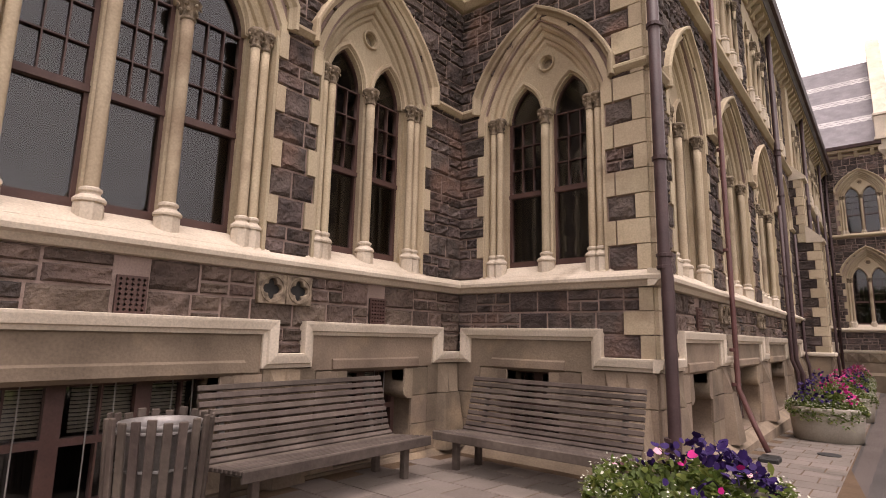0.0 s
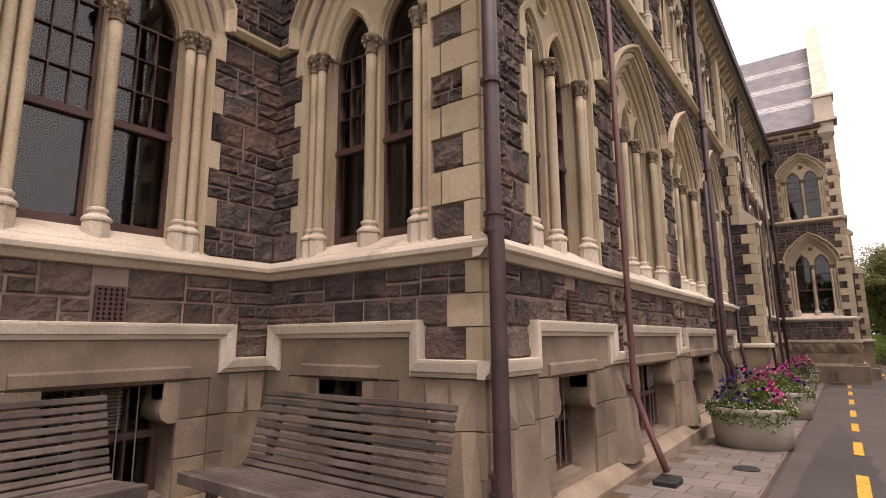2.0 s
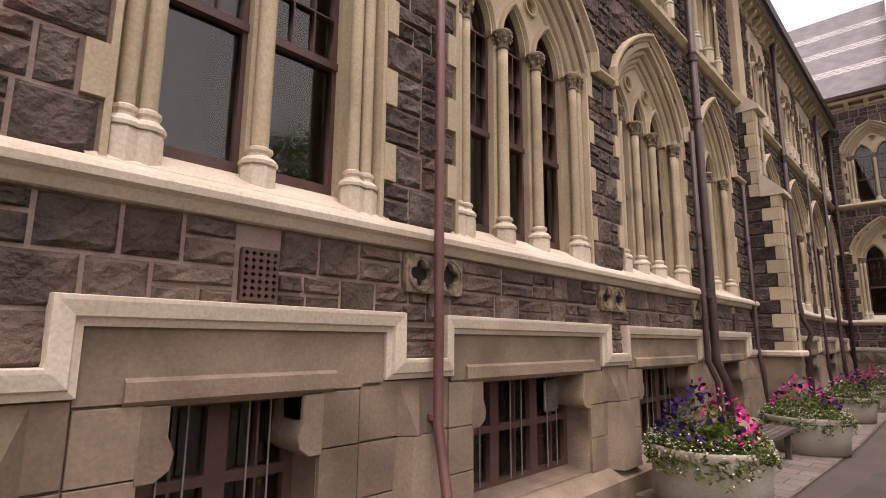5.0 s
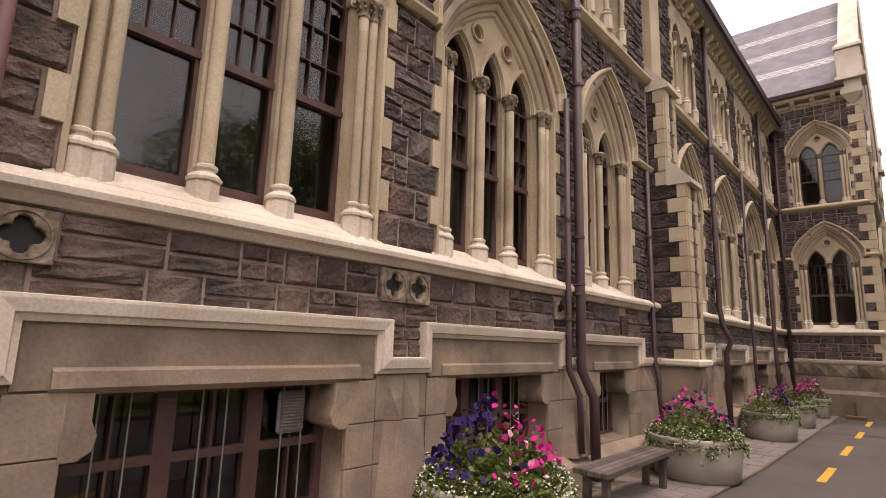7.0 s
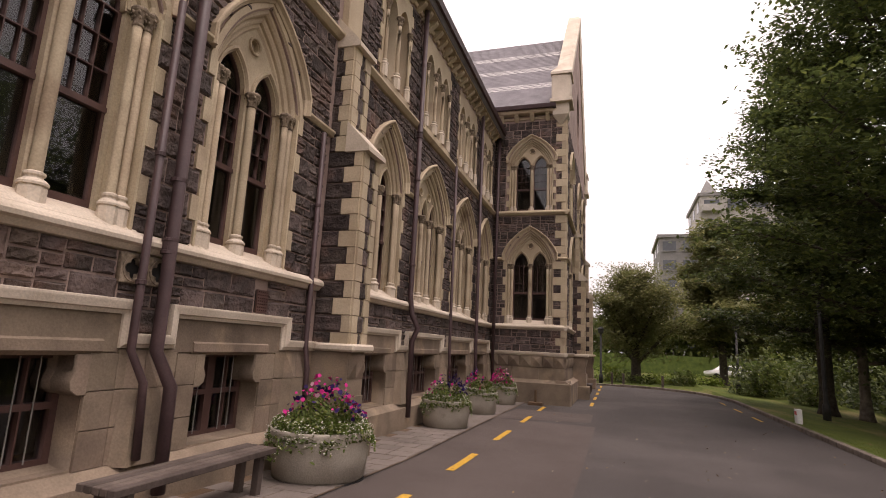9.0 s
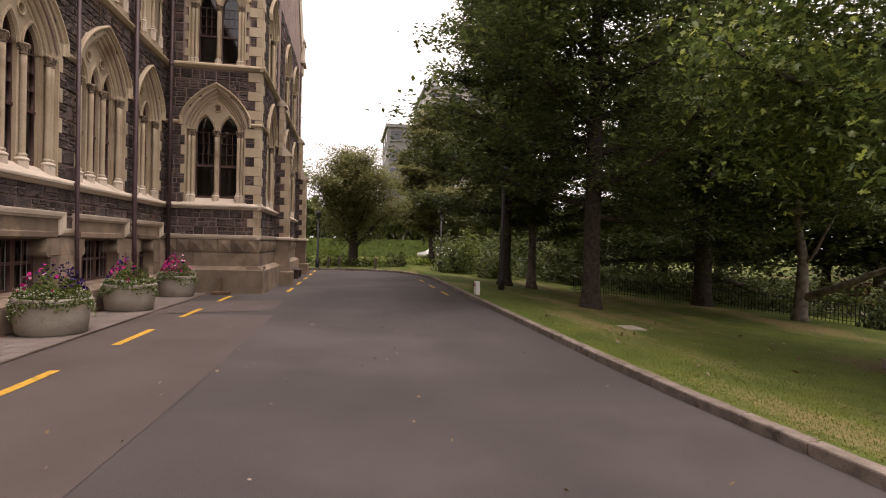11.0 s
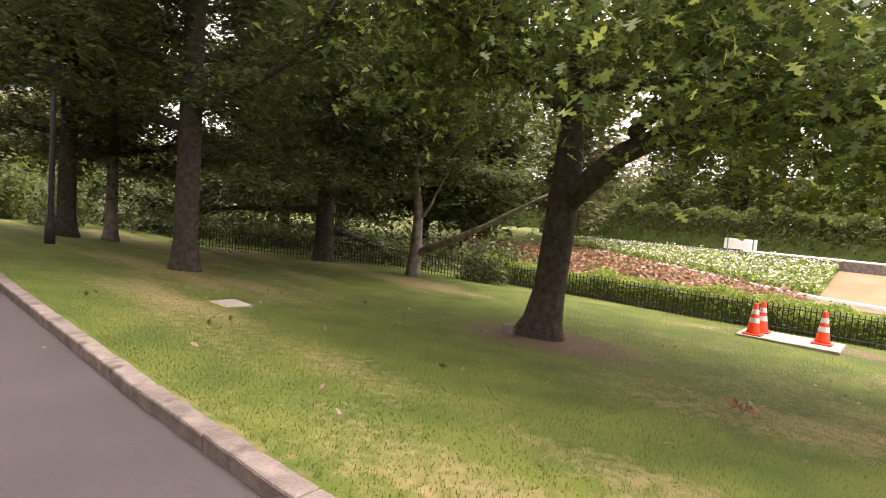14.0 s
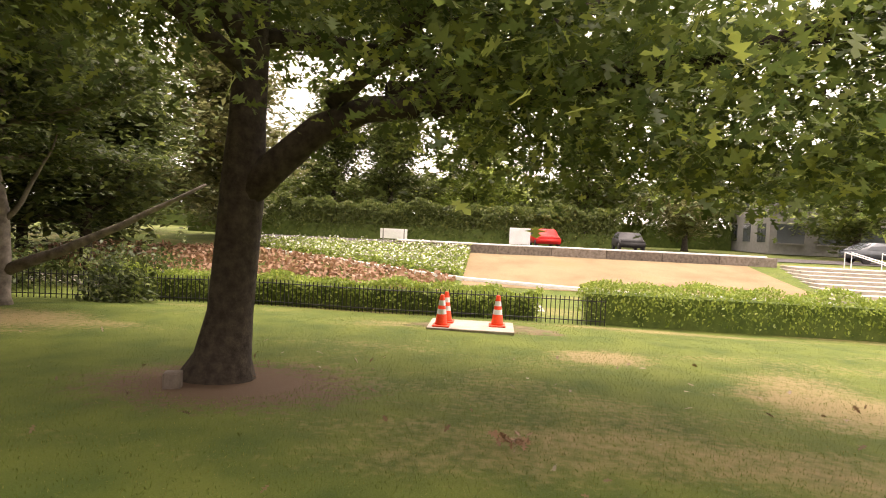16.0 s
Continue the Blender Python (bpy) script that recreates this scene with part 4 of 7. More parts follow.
def eaves(name, m, u0, u1, z, step=0.42):
    ea = thing(name, m, "limestone eaves cornice with small corbels and an iron gutter", "cornice", kind="structure")
    bm = bmesh.new()
    profile_run(bm, u0, u1, ((-0.1, z - 0.22), (0.05, z - 0.22), (0.08, z - 0.14), (-0.1, z - 0.14)))
    profile_run(bm, u0, u1, ((-0.1, z - 0.05), (0.3, z - 0.05), (0.34, z + 0.02), (0.34, z + 0.07), (-0.1, z + 0.07)))
    part("cornice", bm, CREAM, ea)
    bm = bmesh.new()
    profile_run(bm, u0, u1 + 0.1, ((0.3, z + 0.06), (0.48, z + 0.06), (0.52, z + 0.2), (0.49, z + 0.2), (0.46, z + 0.1), (0.3, z + 0.1)))
    part("gutter", bm, PIPE, ea, "dark maroon iron gutter")
    cb = bmesh.new()
    profile_run(cb, -0.075, 0.075, ((-0.05, z - 0.3), (0.04, z - 0.3), (0.12, z - 0.22), (0.24, z - 0.12), (0.26, z - 0.05), (-0.05, z - 0.05)))
    me = mesh_of(cb, "corbel")
    me.materials.append(CREAM)
    u = u0 + 0.2
    while u < u1:
        ob = new("corbel", me)
        ob.parent = ea
        ob.matrix_basis = Matrix.Translation((u, 0, 0))
        u += step
    return ea


eaves("eaves", WALLS["wall_main"][0], 5.5, 30.3, 9.6)
eaves("eaves", WALLS["wall_return"][0], -4.65, -1.6, 9.6)
eaves("eaves", WALLS["wall_west_recess"][0], -6, 5.6, 9.6)


def slate_roof(name, lo0, lo1, up0, up1, rows, bands=()):
    """Rows of slates, each row a lapped strip cut into slates; bands: rows of paler scalloped slates."""
    rf = thing(name, None, "steep grey slate roof with paler scalloped bands", "roof", kind="structure")
    lo0, lo1, up0, up1 = map(Vector, (lo0, lo1, up0, up1))
    nrm = (lo1 - lo0).cross(up0 - lo0).normalized()
    if nrm.z < 0:
        nrm = -nrm
    bm = bmesh.new()
    q = [bm.verts.new(p - nrm * 0.03) for p in (lo0, lo1, up1, up0)] + [bm.verts.new(p - nrm * 0.2) for p in (lo0, lo1, up1, up0)]
    for f in ((0, 1, 2, 3), (7, 6, 5, 4), (0, 4, 5, 1), (1, 5, 6, 2), (2, 6, 7, 3), (3, 7, 4, 0)):
        bm.faces.new([q[i] for i in f])
    part("roof_deck", bm, SLATE, rf)
    v = {0: [], 1: []}
    fc = {0: [], 1: []}
    for r in range(rows):
        k = 1 if r in bands else 0
        a, b = r / rows, (r + 1.12) / rows
        L0, L1, U0, U1 = lo0.lerp(up0, a), lo1.lerp(up1, a), lo0.lerp(up0, min(b, 1)), lo1.lerp(up1, min(b, 1))
        n = max(2, int((L1 - L0).length / 0.32))
        for i in range(n):
            s, e = (i + 0.006 + 0.5 * (r % 2)) / (n + 0.5), (i + 0.994 + 0.5 * (r % 2)) / (n + 0.5)
            pts = [L0.lerp(L1, s) + nrm * 0.014, L0.lerp(L1, e) + nrm * 0.014, U0.lerp(U1, e), U0.lerp(U1, s)]
            if k:
                mid = (L0.lerp(L1, (s + e) / 2)) + nrm * 0.014
                up = (U0 - L0) * 0.35
                pts = [pts[0] + up, mid, pts[1] + up, pts[2], pts[3]]
            o = len(v[k])
            v[k] += [tuple(p) for p in pts]
            fc[k].append(tuple(range(o, o + len(pts))))
    for k, mat in ((0, SLATE), (1, SLATE_PALE)):
        if v[k]:
            me = bpy.data.meshes.new("slates")
            me.from_pydata(v[k], [], fc[k])
            me.materials.append(mat)
            tagged(part("slates", me, mat, rf), "paler scalloped slates" if k else "", kind="stuff")
    return rf


WING_EAVE, WING_RIDGE, RIDGE_Y = 10.75, 17.6, 37.1
slate_roof("wing_roof", (-12, 30.45, WING_EAVE), (0.75, 30.45, WING_EAVE), (-12, RIDGE_Y, WING_RIDGE), (0.75, RIDGE_Y, WING_RIDGE), 46, (11, 12, 13, 22, 23, 24, 33, 34, 35))
slate_roof("wing_roof", (0.75, 43.75, WING_EAVE), (-12, 43.75, WING_EAVE), (0.75, RIDGE_Y, WING_RIDGE), (-12, RIDGE_Y, WING_RIDGE), 20)
slate_roof("main_roof", (-1.5, 5.4, 9.72), (-1.5, 30.6, 9.72), (-7, 5.4, 14.0), (-7, 30.6, 14.0), 20)
slate_roof("main_roof", (-12.1, 30.6, 9.72), (-12.1, 5.4, 9.72), (-7, 30.6, 14.0), (-7, 5.4, 14.0), 10)
slate_roof("recess_roof", (-4.2, -6, 9.72), (-4.2, 5.8, 9.72), (-8.2, -6, 13.0), (-8.2, 5.8, 13.0), 14)
slate_roof("recess_roof", (-12.1, 5.8, 9.72), (-12.1, -6, 9.72), (-8.2, 5.8, 13.0), (-8.2, -6, 13.0), 10)

# the wing's gable, with its coping and kneelers
gable = part("wing_gable", plate([(30.7, 10.6), (43.5, 10.6), (43.5, 10.9), (RIDGE_Y, 17.9), (30.7, 10.9)], [[(36.3, 11.4), (37.9, 11.4), (37.9, 13.6), (37.1, 14.6), (36.3, 13.6)]], -0.5, 0.0), MORTAR, None, "basalt gable wall of the wing with limestone coping")
gable.matrix_world = WALLS["wall_wing_side"][0]
tagged(gable, category="wall", kind="structure")
bm = bmesh.new()
sweep(bm, [(30.45, 11.55), (RIDGE_Y, 18.75), (43.75, 11.55)], ((-0.55, -0.5), (-0.55, 0.06), (-0.1, 0.1), (0.0, 0.12), (0.06, 0.0), (0.06, -0.5)))
part("coping", bm, PALE, gable, "pale limestone gable coping")
for u, s in ((30.72, 1), (43.48, -1)):
    bm = bmesh.new()
    box(bm, u - 0.42, u + 0.42, -0.16, 0.55, 10.95, 12.0)
    bmesh.ops.bevel(bm, geom=bm.edges[:], offset=0.04, segments=1, affect="EDGES")
    box(bm, u - 0.5, u + 0.5, -0.24, 0.6, 10.86, 10.98)
    box(bm, u - 0.48, u + 0.48, -0.22, 0.58, 12.0, 12.1)
    v = [bm.verts.new(c) for c in ((u - 0.48, -0.22, 12.1), (u + 0.48, -0.22, 12.1), (u + 0.48, 0.58, 12.1), (u - 0.48, 0.58, 12.1), (u + 0.1 * s, 0.18, 12.75))]
    for i in range(4):
        bm.faces.new((v[i], v[(i + 1) % 4], v[4]))
    box(bm, u - 0.32, u + 0.32, -0.1, 0.5, 10.4, 10.87)
    v = [bm.verts.new(c) for c in ((u - 0.32, -0.1, 10.4), (u + 0.32, -0.1, 10.4), (u + 0.32, 0.5, 10.4), (u - 0.32, 0.5, 10.4), (u, 0.2, 10.0))]
    for i in range(4):
        bm.faces.new((v[(i + 1) % 4], v[i], v[4]))
    part("kneeler", bm, PALE, gable, "pale limestone kneeler block")
eaves("wing_eaves", WALLS["wall_wing_front"][0], -1.9, 0.35, 10.6, 0.6)


def buttress(m, c, stages, z_low=-0.6):
    """A stepped buttress with alternating quoins: stages of (depth, top)."""
    bt = thing("buttress", m @ Matrix.Translation((c, 0, 0)), "stepped basalt and limestone buttress with sloping weatherings", "buttress", kind="structure")
    w = 0.27
    z = z_low
    first = True
    for d, top in stages:
        bm = bmesh.new()
        box(bm, -w, w, -d + 0.03, 0.1, z, top)
        part("core", bm, TAN if first else MORTAR, bt)
        if first:
            pieces("ashlar", [(-w + 0.0, w, a, a + 0.4) for a in (-0.2, 0.21)], [ASHLAR], bt.matrix_world @ Matrix.Translation((0, -d + 0.03, 0)), bt)
            for i in range(2):
                bmn = bmesh.new()
                nail(bmn, -w + i * w + 0.01, -w + (i + 1) * w - 0.01, 0.88, 1.27, d - 0.02)
                part("nailhead", bmn, TAN, bt)
        else:
            n = round((top - z) / 0.26)
            for i in range(n):
                a, b = z + (top - z) * i / n + 0.005, z + (top - z) * (i + 1) / n - 0.005
                q = bt.matrix_world @ Matrix.Translation((0, -d + 0.03, 0))
                e0, e1 = (0.17, 0.12) if i % 2 else (0.21, 0.19)
                pieces("quoin", [(-w - 0.012, -w + e0, a, b), (w - e1, w + 0.012, a, b)], [QUOIN], q, bt, 1.0)
                pieces("brick", [(-w + e0 + 0.01, w - e1 - 0.01, a, b)], ROCKS, q, bt)
                for sgn in (-1, 1):
                    turn = pose(sgn * w, -d + 0.03, 0, 0, 0, 90 * sgn)
                    dep = d - 0.03
                    fq = min(0.13 if i % 2 else 0.3, dep * 0.6)
                    q2 = bt.matrix_world @ turn
                    r1, r2 = ((0.0 - 0.012, fq), (fq + 0.01, dep)) if sgn > 0 else ((-fq, 0.012), (-dep, -fq - 0.01))
                    pieces("quoin", [(*r1, a, b)], [QUOIN], q2, bt, 0.9)
                    if dep - fq > 0.06:
                        pieces("brick", [(*r2, a, b)], ROCKS, q2, bt)
        first = False
        z = top
    for (d, top), (d2, _) in zip(stages[1:], stages[2:] + [(0.0, 0)]):
        bm = bmesh.new()
        hgt = (d - d2) * 1.5 + 0.05
        profile_run(bm, -w - 0.06, w + 0.06, ((d2 - 0.02, top - 0.02), (d + 0.1, top - 0.02), (d + 0.1, top + 0.06), (d2 - 0.02, top + hgt)))
        part("weathering", bm, PALE, bt, "pale sloping weathering stone")
    d = stages[0][0]
    bm = bmesh.new()
    box(bm, -w - 0.1, w + 0.1, -d - 0.1, 0, 1.28, 1.4)
    bmesh.ops.bevel(bm, geom=bm.edges[:], offset=0.03, segments=1, affect="EDGES")
    part("moulding", bm, PALE, bt)
    bm = bmesh.new()
    box(bm, -w - 0.14, w + 0.14, -d - 0.14, 0, z_low, 0.1)
    bmesh.ops.bevel(bm, geom=bm.edges[:], offset=0.03, segments=1, affect="EDGES")
    part("base", bm, TAN, bt)
    return bt


def nail(bm, a, b, z0, z1, d, rise=0.075):
    """A block faceted to a blunt point."""
    c = ((a + b) / 2, (z0 + z1) / 2 + 0.05)
    rim = [bm.verts.new((u, -d, z)) for u, z in ((a, z0), (b, z0), (b, z1), (a, z1))]
    low = [bm.verts.new((u, -d + 0.05, z)) for u, z in ((a, z0), (b, z0), (b, z1), (a, z1))]
    tip = bm.verts.new((c[0], -d - rise, c[1]))
    for i in range(4):
        bm.faces.new((rim[i], rim[(i + 1) % 4], tip))
        bm.faces.new((low[i], low[(i + 1) % 4], rim[(i + 1) % 4], rim[i]))


buttress(WALLS["wall_main"][0], 18.58, [(0.67, 1.3), (0.65, 4.5), (0.34, 6.4)])
pil = part("pilaster", soft_box(18.33, 18.83, -0.13, 0.01, 6.7, 9.36, 0.012), CREAM, wall_objects["wall_main"], "limestone pilaster above the buttress")
pil.matrix_world = WALLS["wall_main"][0]
for c in BUTTRESS_AT["wall_wing_side"]:
    buttress(WALLS["wall_wing_side"][0], c, [(0.55, 1.3), (0.5, 4.5), (0.26, 6.4)])


# ---- downpipes ----
def downpipe(pts, r, mat, label, brackets=(), sleeve=()):
    dp = thing("downpipe", Matrix.Translation(pts[-1]), label, "drainpipe", "downpipes on the facade")
    o = Vector(pts[-1])
    bm = bmesh.new()
    tube(bm, [Vector(p) - o for p in pts], r, 12)
    part("pipe", bm, mat, dp, smooth=True)
    x, y = pts[0][0], pts[0][1]
    for z in brackets:
        bm = bmesh.new()
        lathe(bm, ((r * 1.02, z - 0.025), (r * 1.3, z - 0.02), (r * 1.3, z + 0.02), (r * 1.02, z + 0.025)), x - o.x, y - o.y, 12)
        for v in bm.verts:
            v.co.z -= o.z
        part("bracket", bm, mat, dp)
    for z in sleeve:
        bm = bmesh.new()
        lathe(bm, ((r * 1.0, z - 0.09), (r * 1.28, z - 0.08), (r * 1.28, z - 0.05), (r * 1.12, z - 0.045), (r * 1.12, z + 0.04), (r * 1.3, z + 0.05), (r * 1.3, z + 0.08), (r, z + 0.085)), x - o.x, y - o.y, 12)
        for v in bm.verts:
            v.co.z -= o.z
        part("collar", bm, mat, dp)
    return dp


downpipe([(-1.8, 5.89, 9.6), (-1.8, 5.89, 2.5), (-1.77, 5.87, 2.25), (-1.77, 5.87, 0.5), (-1.77, 5.87, 0.13)], 0.065, PIPE, "thick maroon iron downpipe at the building's corner", (3.6, 5.2), (2.45, 0.55, 6.0))
downpipe([(-1.82, 8.97, 9.6), (-1.78, 8.97, 1.45), (-1.78, 8.97, 0.95), (-1.6, 8.88, 0.5), (-1.42, 8.75, 0.14)], 0.037, REDPIPE, "thin red-brown downpipe slanting out at its foot", (1.5, 1.0, 3.0, 4.6))
downpipe([(-1.8, 14.86, 4.9), (-1.8, 14.86, 1.25), (-1.72, 14.98, 0.95), (-1.72, 15.02, 0.25)], 0.04, PIPE, "thin maroon downpipe beside a thick one", (1.9, 3.2))
downpipe([(-1.78, 15.12, 9.6), (-1.76, 15.12, 1.25), (-1.66, 15.26, 0.9), (-1.66, 15.28, -0.1)], 0.065, PIPE, "thick maroon iron downpipe on the facade", (3.0, 5.2), (2.3, 6.3))
downpipe([(-1.86, 17.95, 4.7), (-1.84, 17.95, 1.35), (-1.78, 17.95, 1.0), (-1.78, 17.95, -0.1)], 0.04, PIPE, "thin maroon downpipe in the buttress's angle", (2.3, 3.5))
downpipe([(-1.8, 22.0, 9.6), (-1.8, 22.0, 2.5), (-1.74, 22.0, 2.1), (-1.6, 22.05, 1.8), (-1.72, 22.05, 1.5), (-1.72, 22.05, -0.1)], 0.06, PIPE, "maroon downpipe with a swan-neck at its middle", (3.2, 5.2), (6.3,))
downpipe([(-1.8, 25.05, 6.6), (-1.76, 25.05, 1.3), (-1.72, 25.05, -0.2)], 0.04, PIPE, "thin maroon downpipe on the far facade", (2.3, 4.0))
downpipe([(-1.8, 27.95, 9.6), (-1.76, 27.95, 1.3), (-1.7, 27.95, -0.2)], 0.055, PIPE, "maroon downpipe on the far facade", (2.3, 4.0))
downpipe([(-1.75, 30.5, 10.2), (-1.75, 30.5, -0.2)], 0.06, PIPE, "maroon downpipe in the inner angle", (2.3, 4.0, 6.5))
shoe = part("downpipe_shoe", soft_box(-1.52, -1.28, 8.52, 8.84, 0.0, 0.1, 0.02), IRON, None, "dark iron drain shoe on the paving")
tagged(shoe, category="drain")

# ---- ground ----


def sheet(name, xs, ys, level, mat, keep=None):
    v, f = [], []
    for y in ys:
        shift = road_right(min(max(y, -39), 38)) - 7.5
        for x in xs:
            v.append((x + (shift if 5 < x < 8 else 0), y, level(x, y)))
    nx = len(xs)
    for j in range(len(ys) - 1):
        for i in range(nx - 1):
            if keep is None or keep((xs[i] + xs[i + 1]) / 2, (ys[j] + ys[j + 1]) / 2):
                f.append((j * nx + i, j * nx + i + 1, (j + 1) * nx + i + 1, (j + 1) * nx + i))
    me = bpy.data.meshes.new(name)
    me.from_pydata(v, [], f)
    for p in me.polygons:
        p.use_smooth = True
    me.materials.append(mat)
    return new(name, me)


def ground_level(x, y):
    if x >= 7.58:
        return lawn_level(max(x, 7.65), y)
    return road_level(x, y) - 0.06 if y < 47.5 else -0.42


xs = sorted({-600, -300, -100, -40, -13, -5, 0, 4, 7.55, 7.62, *[7.7 + 0.5 * i for i in range(70)], 45, 55, 80, 150, 300, 600})
ys = sorted({-600, -300, -100, -40, *[-20 + 1.0 * i for i in range(80)], 75, 100, 200, 600})
g = sheet("ground", xs, ys, ground_level, GRASS)
tagged(g, "mown lawn with dry straw-coloured patches", "lawn", kind="structure")
rx = [-12, -8, -4, -2.2, -1, 0, 1.5, 3, 4.5, 6, 7.0, 7.54]
ry = [-20 + 1.0 * i for i in range(58)] + [38.5, 39, 40, 40.5, 41, 41.5, 42, 42.5, 43, 43.5, 44, 44.5, 45, 45.5, 46, 46.4]
ry = sorted({y for y in ry if y <= 46.4})


def road_sheet():
    v, f = [], []
    for y in ry:
        right = min(7.54, road_right(y) + 0.04)
        for x in rx:
            k = (x + 12) / (7.54 + 12)
            xx = x if x < 4 and y < 38 else (-12 + k * (right + 12) if y >= 38 else 4 + (x - 4) / 3.54 * (right - 4))
            v.append((xx, y, road_level(xx, y)))
    n = len(rx)
    for j in range(len(ry) - 1):
        for i in range(n - 1):
            f.append((j * n + i, j * n + i + 1, (j + 1) * n + i + 1, (j + 1) * n + i))
    me = bpy.data.meshes.new("road")
    me.from_pydata(v, [], f)
    me.materials.append(ASPHALT)
    return tagged(new("road", me), "worn grey asphalt service road", "road", kind="structure")


road = road_sheet()


def strip_on_road(name, pts, mat, lift, label, category, kind="structure"):
    """A flat patch lying on the road."""
    bm = bmesh.new()
    (ax, ay), (bx, by), (cx, cy), (dx, dy) = pts
    n = max(2, int(abs(dy - ay)) + 1)
    m = max(1, int(abs(bx - ax)))
    rows = []
    for i in range(n + 1):
        t = i / n
        p, q = (ax + (dx - ax) * t, ay + (dy - ay) * t), (bx + (cx - bx) * t, by + (cy - by) * t)
        rows.append([bm.verts.new((p[0] + (q[0] - p[0]) * k / m, p[1] + (q[1] - p[1]) * k / m, road_level(p[0] + (q[0] - p[0]) * k / m, p[1] + (q[1] - p[1]) * k / m) + lift)) for k in range(m + 1)])
    for a, b in zip(rows, rows[1:]):
        for k in range(m):
            bm.faces.new((a[k], a[k + 1], b[k + 1], b[k]))
    return tagged(part(name, bm, mat, None, label), category=category, kind=kind)


strip_on_road("road_patch", [(-0.5, 6.2), (2.0, 6.2), (2.05, 25.4), (-0.5, 25.4)], PATCH, 0.006, "paler strip of newer asphalt", "road")
strip_on_road("road_patch", [(-0.6, 25.4), (1.9, 26.2), (1.9, 28.3), (-0.4, 28.2)], PATCH, 0.009, "paler square of newer asphalt", "road")
y = 9.2
while y < 44:
    x = 0.27 if y < 31 else 1.7 - (y - 31) * 0.0
    strip_on_road("road_marking", [(x - 0.06, y), (x + 0.06, y), (x + 0.06, y + 1.5), (x - 0.06, y + 1.5)], YELLOW, 0.012, "worn yellow no-parking dash", "road marking")
    y += 3.15
for y in (30.4, 33.4, 36.4):
    strip_on_road("road_marking", [(6.85, y), (6.93, y), (6.93, y + 1.4), (6.85, y + 1.4)], YELLOW, 0.012, "worn yellow edge dash", "road marking")

# ---- pavement ----
pave = thing("pavement", None, "paved strip of grey concrete flags beside the building", "pavement", kind="structure")


def pave_edge(y):
    return -0.55 if y > 6 else -0.2


bm = bmesh.new()
prev = None
for y in [-6, -2, 2, 4, 6, 9, 12, 15, 19, 24, 30.9]:
    a, b = bm.verts.new((-5.0, y, near_level(y) + 0.012)), bm.verts.new((pave_edge(y) + 0.01, y, near_level(y) + 0.012))
    if prev:
        bm.faces.new((prev[0], prev[1], b, a))
    prev = (a, b)
part("bed", bm, SOIL, pave)
flag = soft_box(0, 1, 0, 1, -0.03, 0.012, 0.006)
FLAG = mesh_of(flag, "flag")
FLAG.materials.append(PAVER)
flags = []
y = -6.0
while y < 30.4:
    x0, x1 = (-4.5, pave_edge(y)) if y < 5.6 else (-1.78, pave_edge(y))
    x = x0 + (0.2 if int(y * 2.5) % 2 else 0)
    while x < x1 - 0.02:
        w = min(0.4, x1 - x)
        flags.append((x, x + w, y, y + 0.4))
        x += 0.4
    y += 0.4
near = [f for f in flags if 5.0 < f[2] < 22][:300]
nid = set(near)
for f in near + [f for f in flags if f not in nid and 1 < f[2] < 5.0]:
    ob = new("flagstone", FLAG)
    ob.parent = pave
    z = near_level(f[2] + 0.2)
    ob.matrix_basis = Matrix.Translation((f[0] + 0.008, f[2] + 0.008, z + 0.012)) @ pose(0, 0, 0, math.degrees(math.atan(near_level(f[2] + 0.4) - near_level(f[2])) / 0.4)) @ Matrix.Diagonal((f[1] - f[0] - 0.016, 0.384, 1, 1))
rest = [f for f in flags if f not in nid and not 1 < f[2] < 5.0]
v, fc = [], []
for a, b, c, d in rest:
    o = len(v)
    v += [(a + 0.004, c + 0.004, near_level(c) + 0.022), (b - 0.004, c + 0.004, near_level(c) + 0.022), (b - 0.004, d - 0.004, near_level(d) + 0.022), (a + 0.004, d - 0.004, near_level(d) + 0.022)]
    fc.append((o, o + 1, o + 2, o + 3))
me = bpy.data.meshes.new("flagstones")
me.from_pydata(v, [], fc)
me.materials.append(PAVER)
tagged(part("flagstones", me, PAVER, pave), kind="stuff")

# ---- kerb ----
kerb = thing("kerb", None, "rough worn concrete kerb along the lawn", "kerb", kind="structure")
path = []
for (xa, ya), (xb, yb) in zip(ROAD_EDGE, ROAD_EDGE[1:]):
    L = math.hypot(xb - xa, yb - ya)
    n = max(1, round(L / 0.9))
    path += [(xa + (xb - xa) * i / n, ya + (yb - ya) * i / n) for i in range(n)]
path = [p for p in path if -12 < p[1] and p[0] > -6]
for (xa, ya), (xb, yb) in zip(path, path[1:]):
    bm = soft_box(0, math.hypot(xb - xa, yb - ya) - 0.008, -0.16, 0.0, -0.25, 0.115, 0.02, 2)
    bmesh.ops.subdivide_edges(bm, edges=[e for e in bm.edges if e.calc_length() > 0.4], cuts=4)
    for vv in bm.verts:
        q = noise.noise_vector((xa + vv.co.x * 6, ya + vv.co.y * 6, vv.co.z * 6))
        vv.co += Vector(q) * 0.008
    ob = part("kerbstone", bm, KERB, kerb)
    za = -0.40 if xa > 3 else road_level(xa, ya)
    ob.matrix_basis = pose(xa, ya, za, 0, 0, math.degrees(math.atan2(yb - ya, xb - xa)))

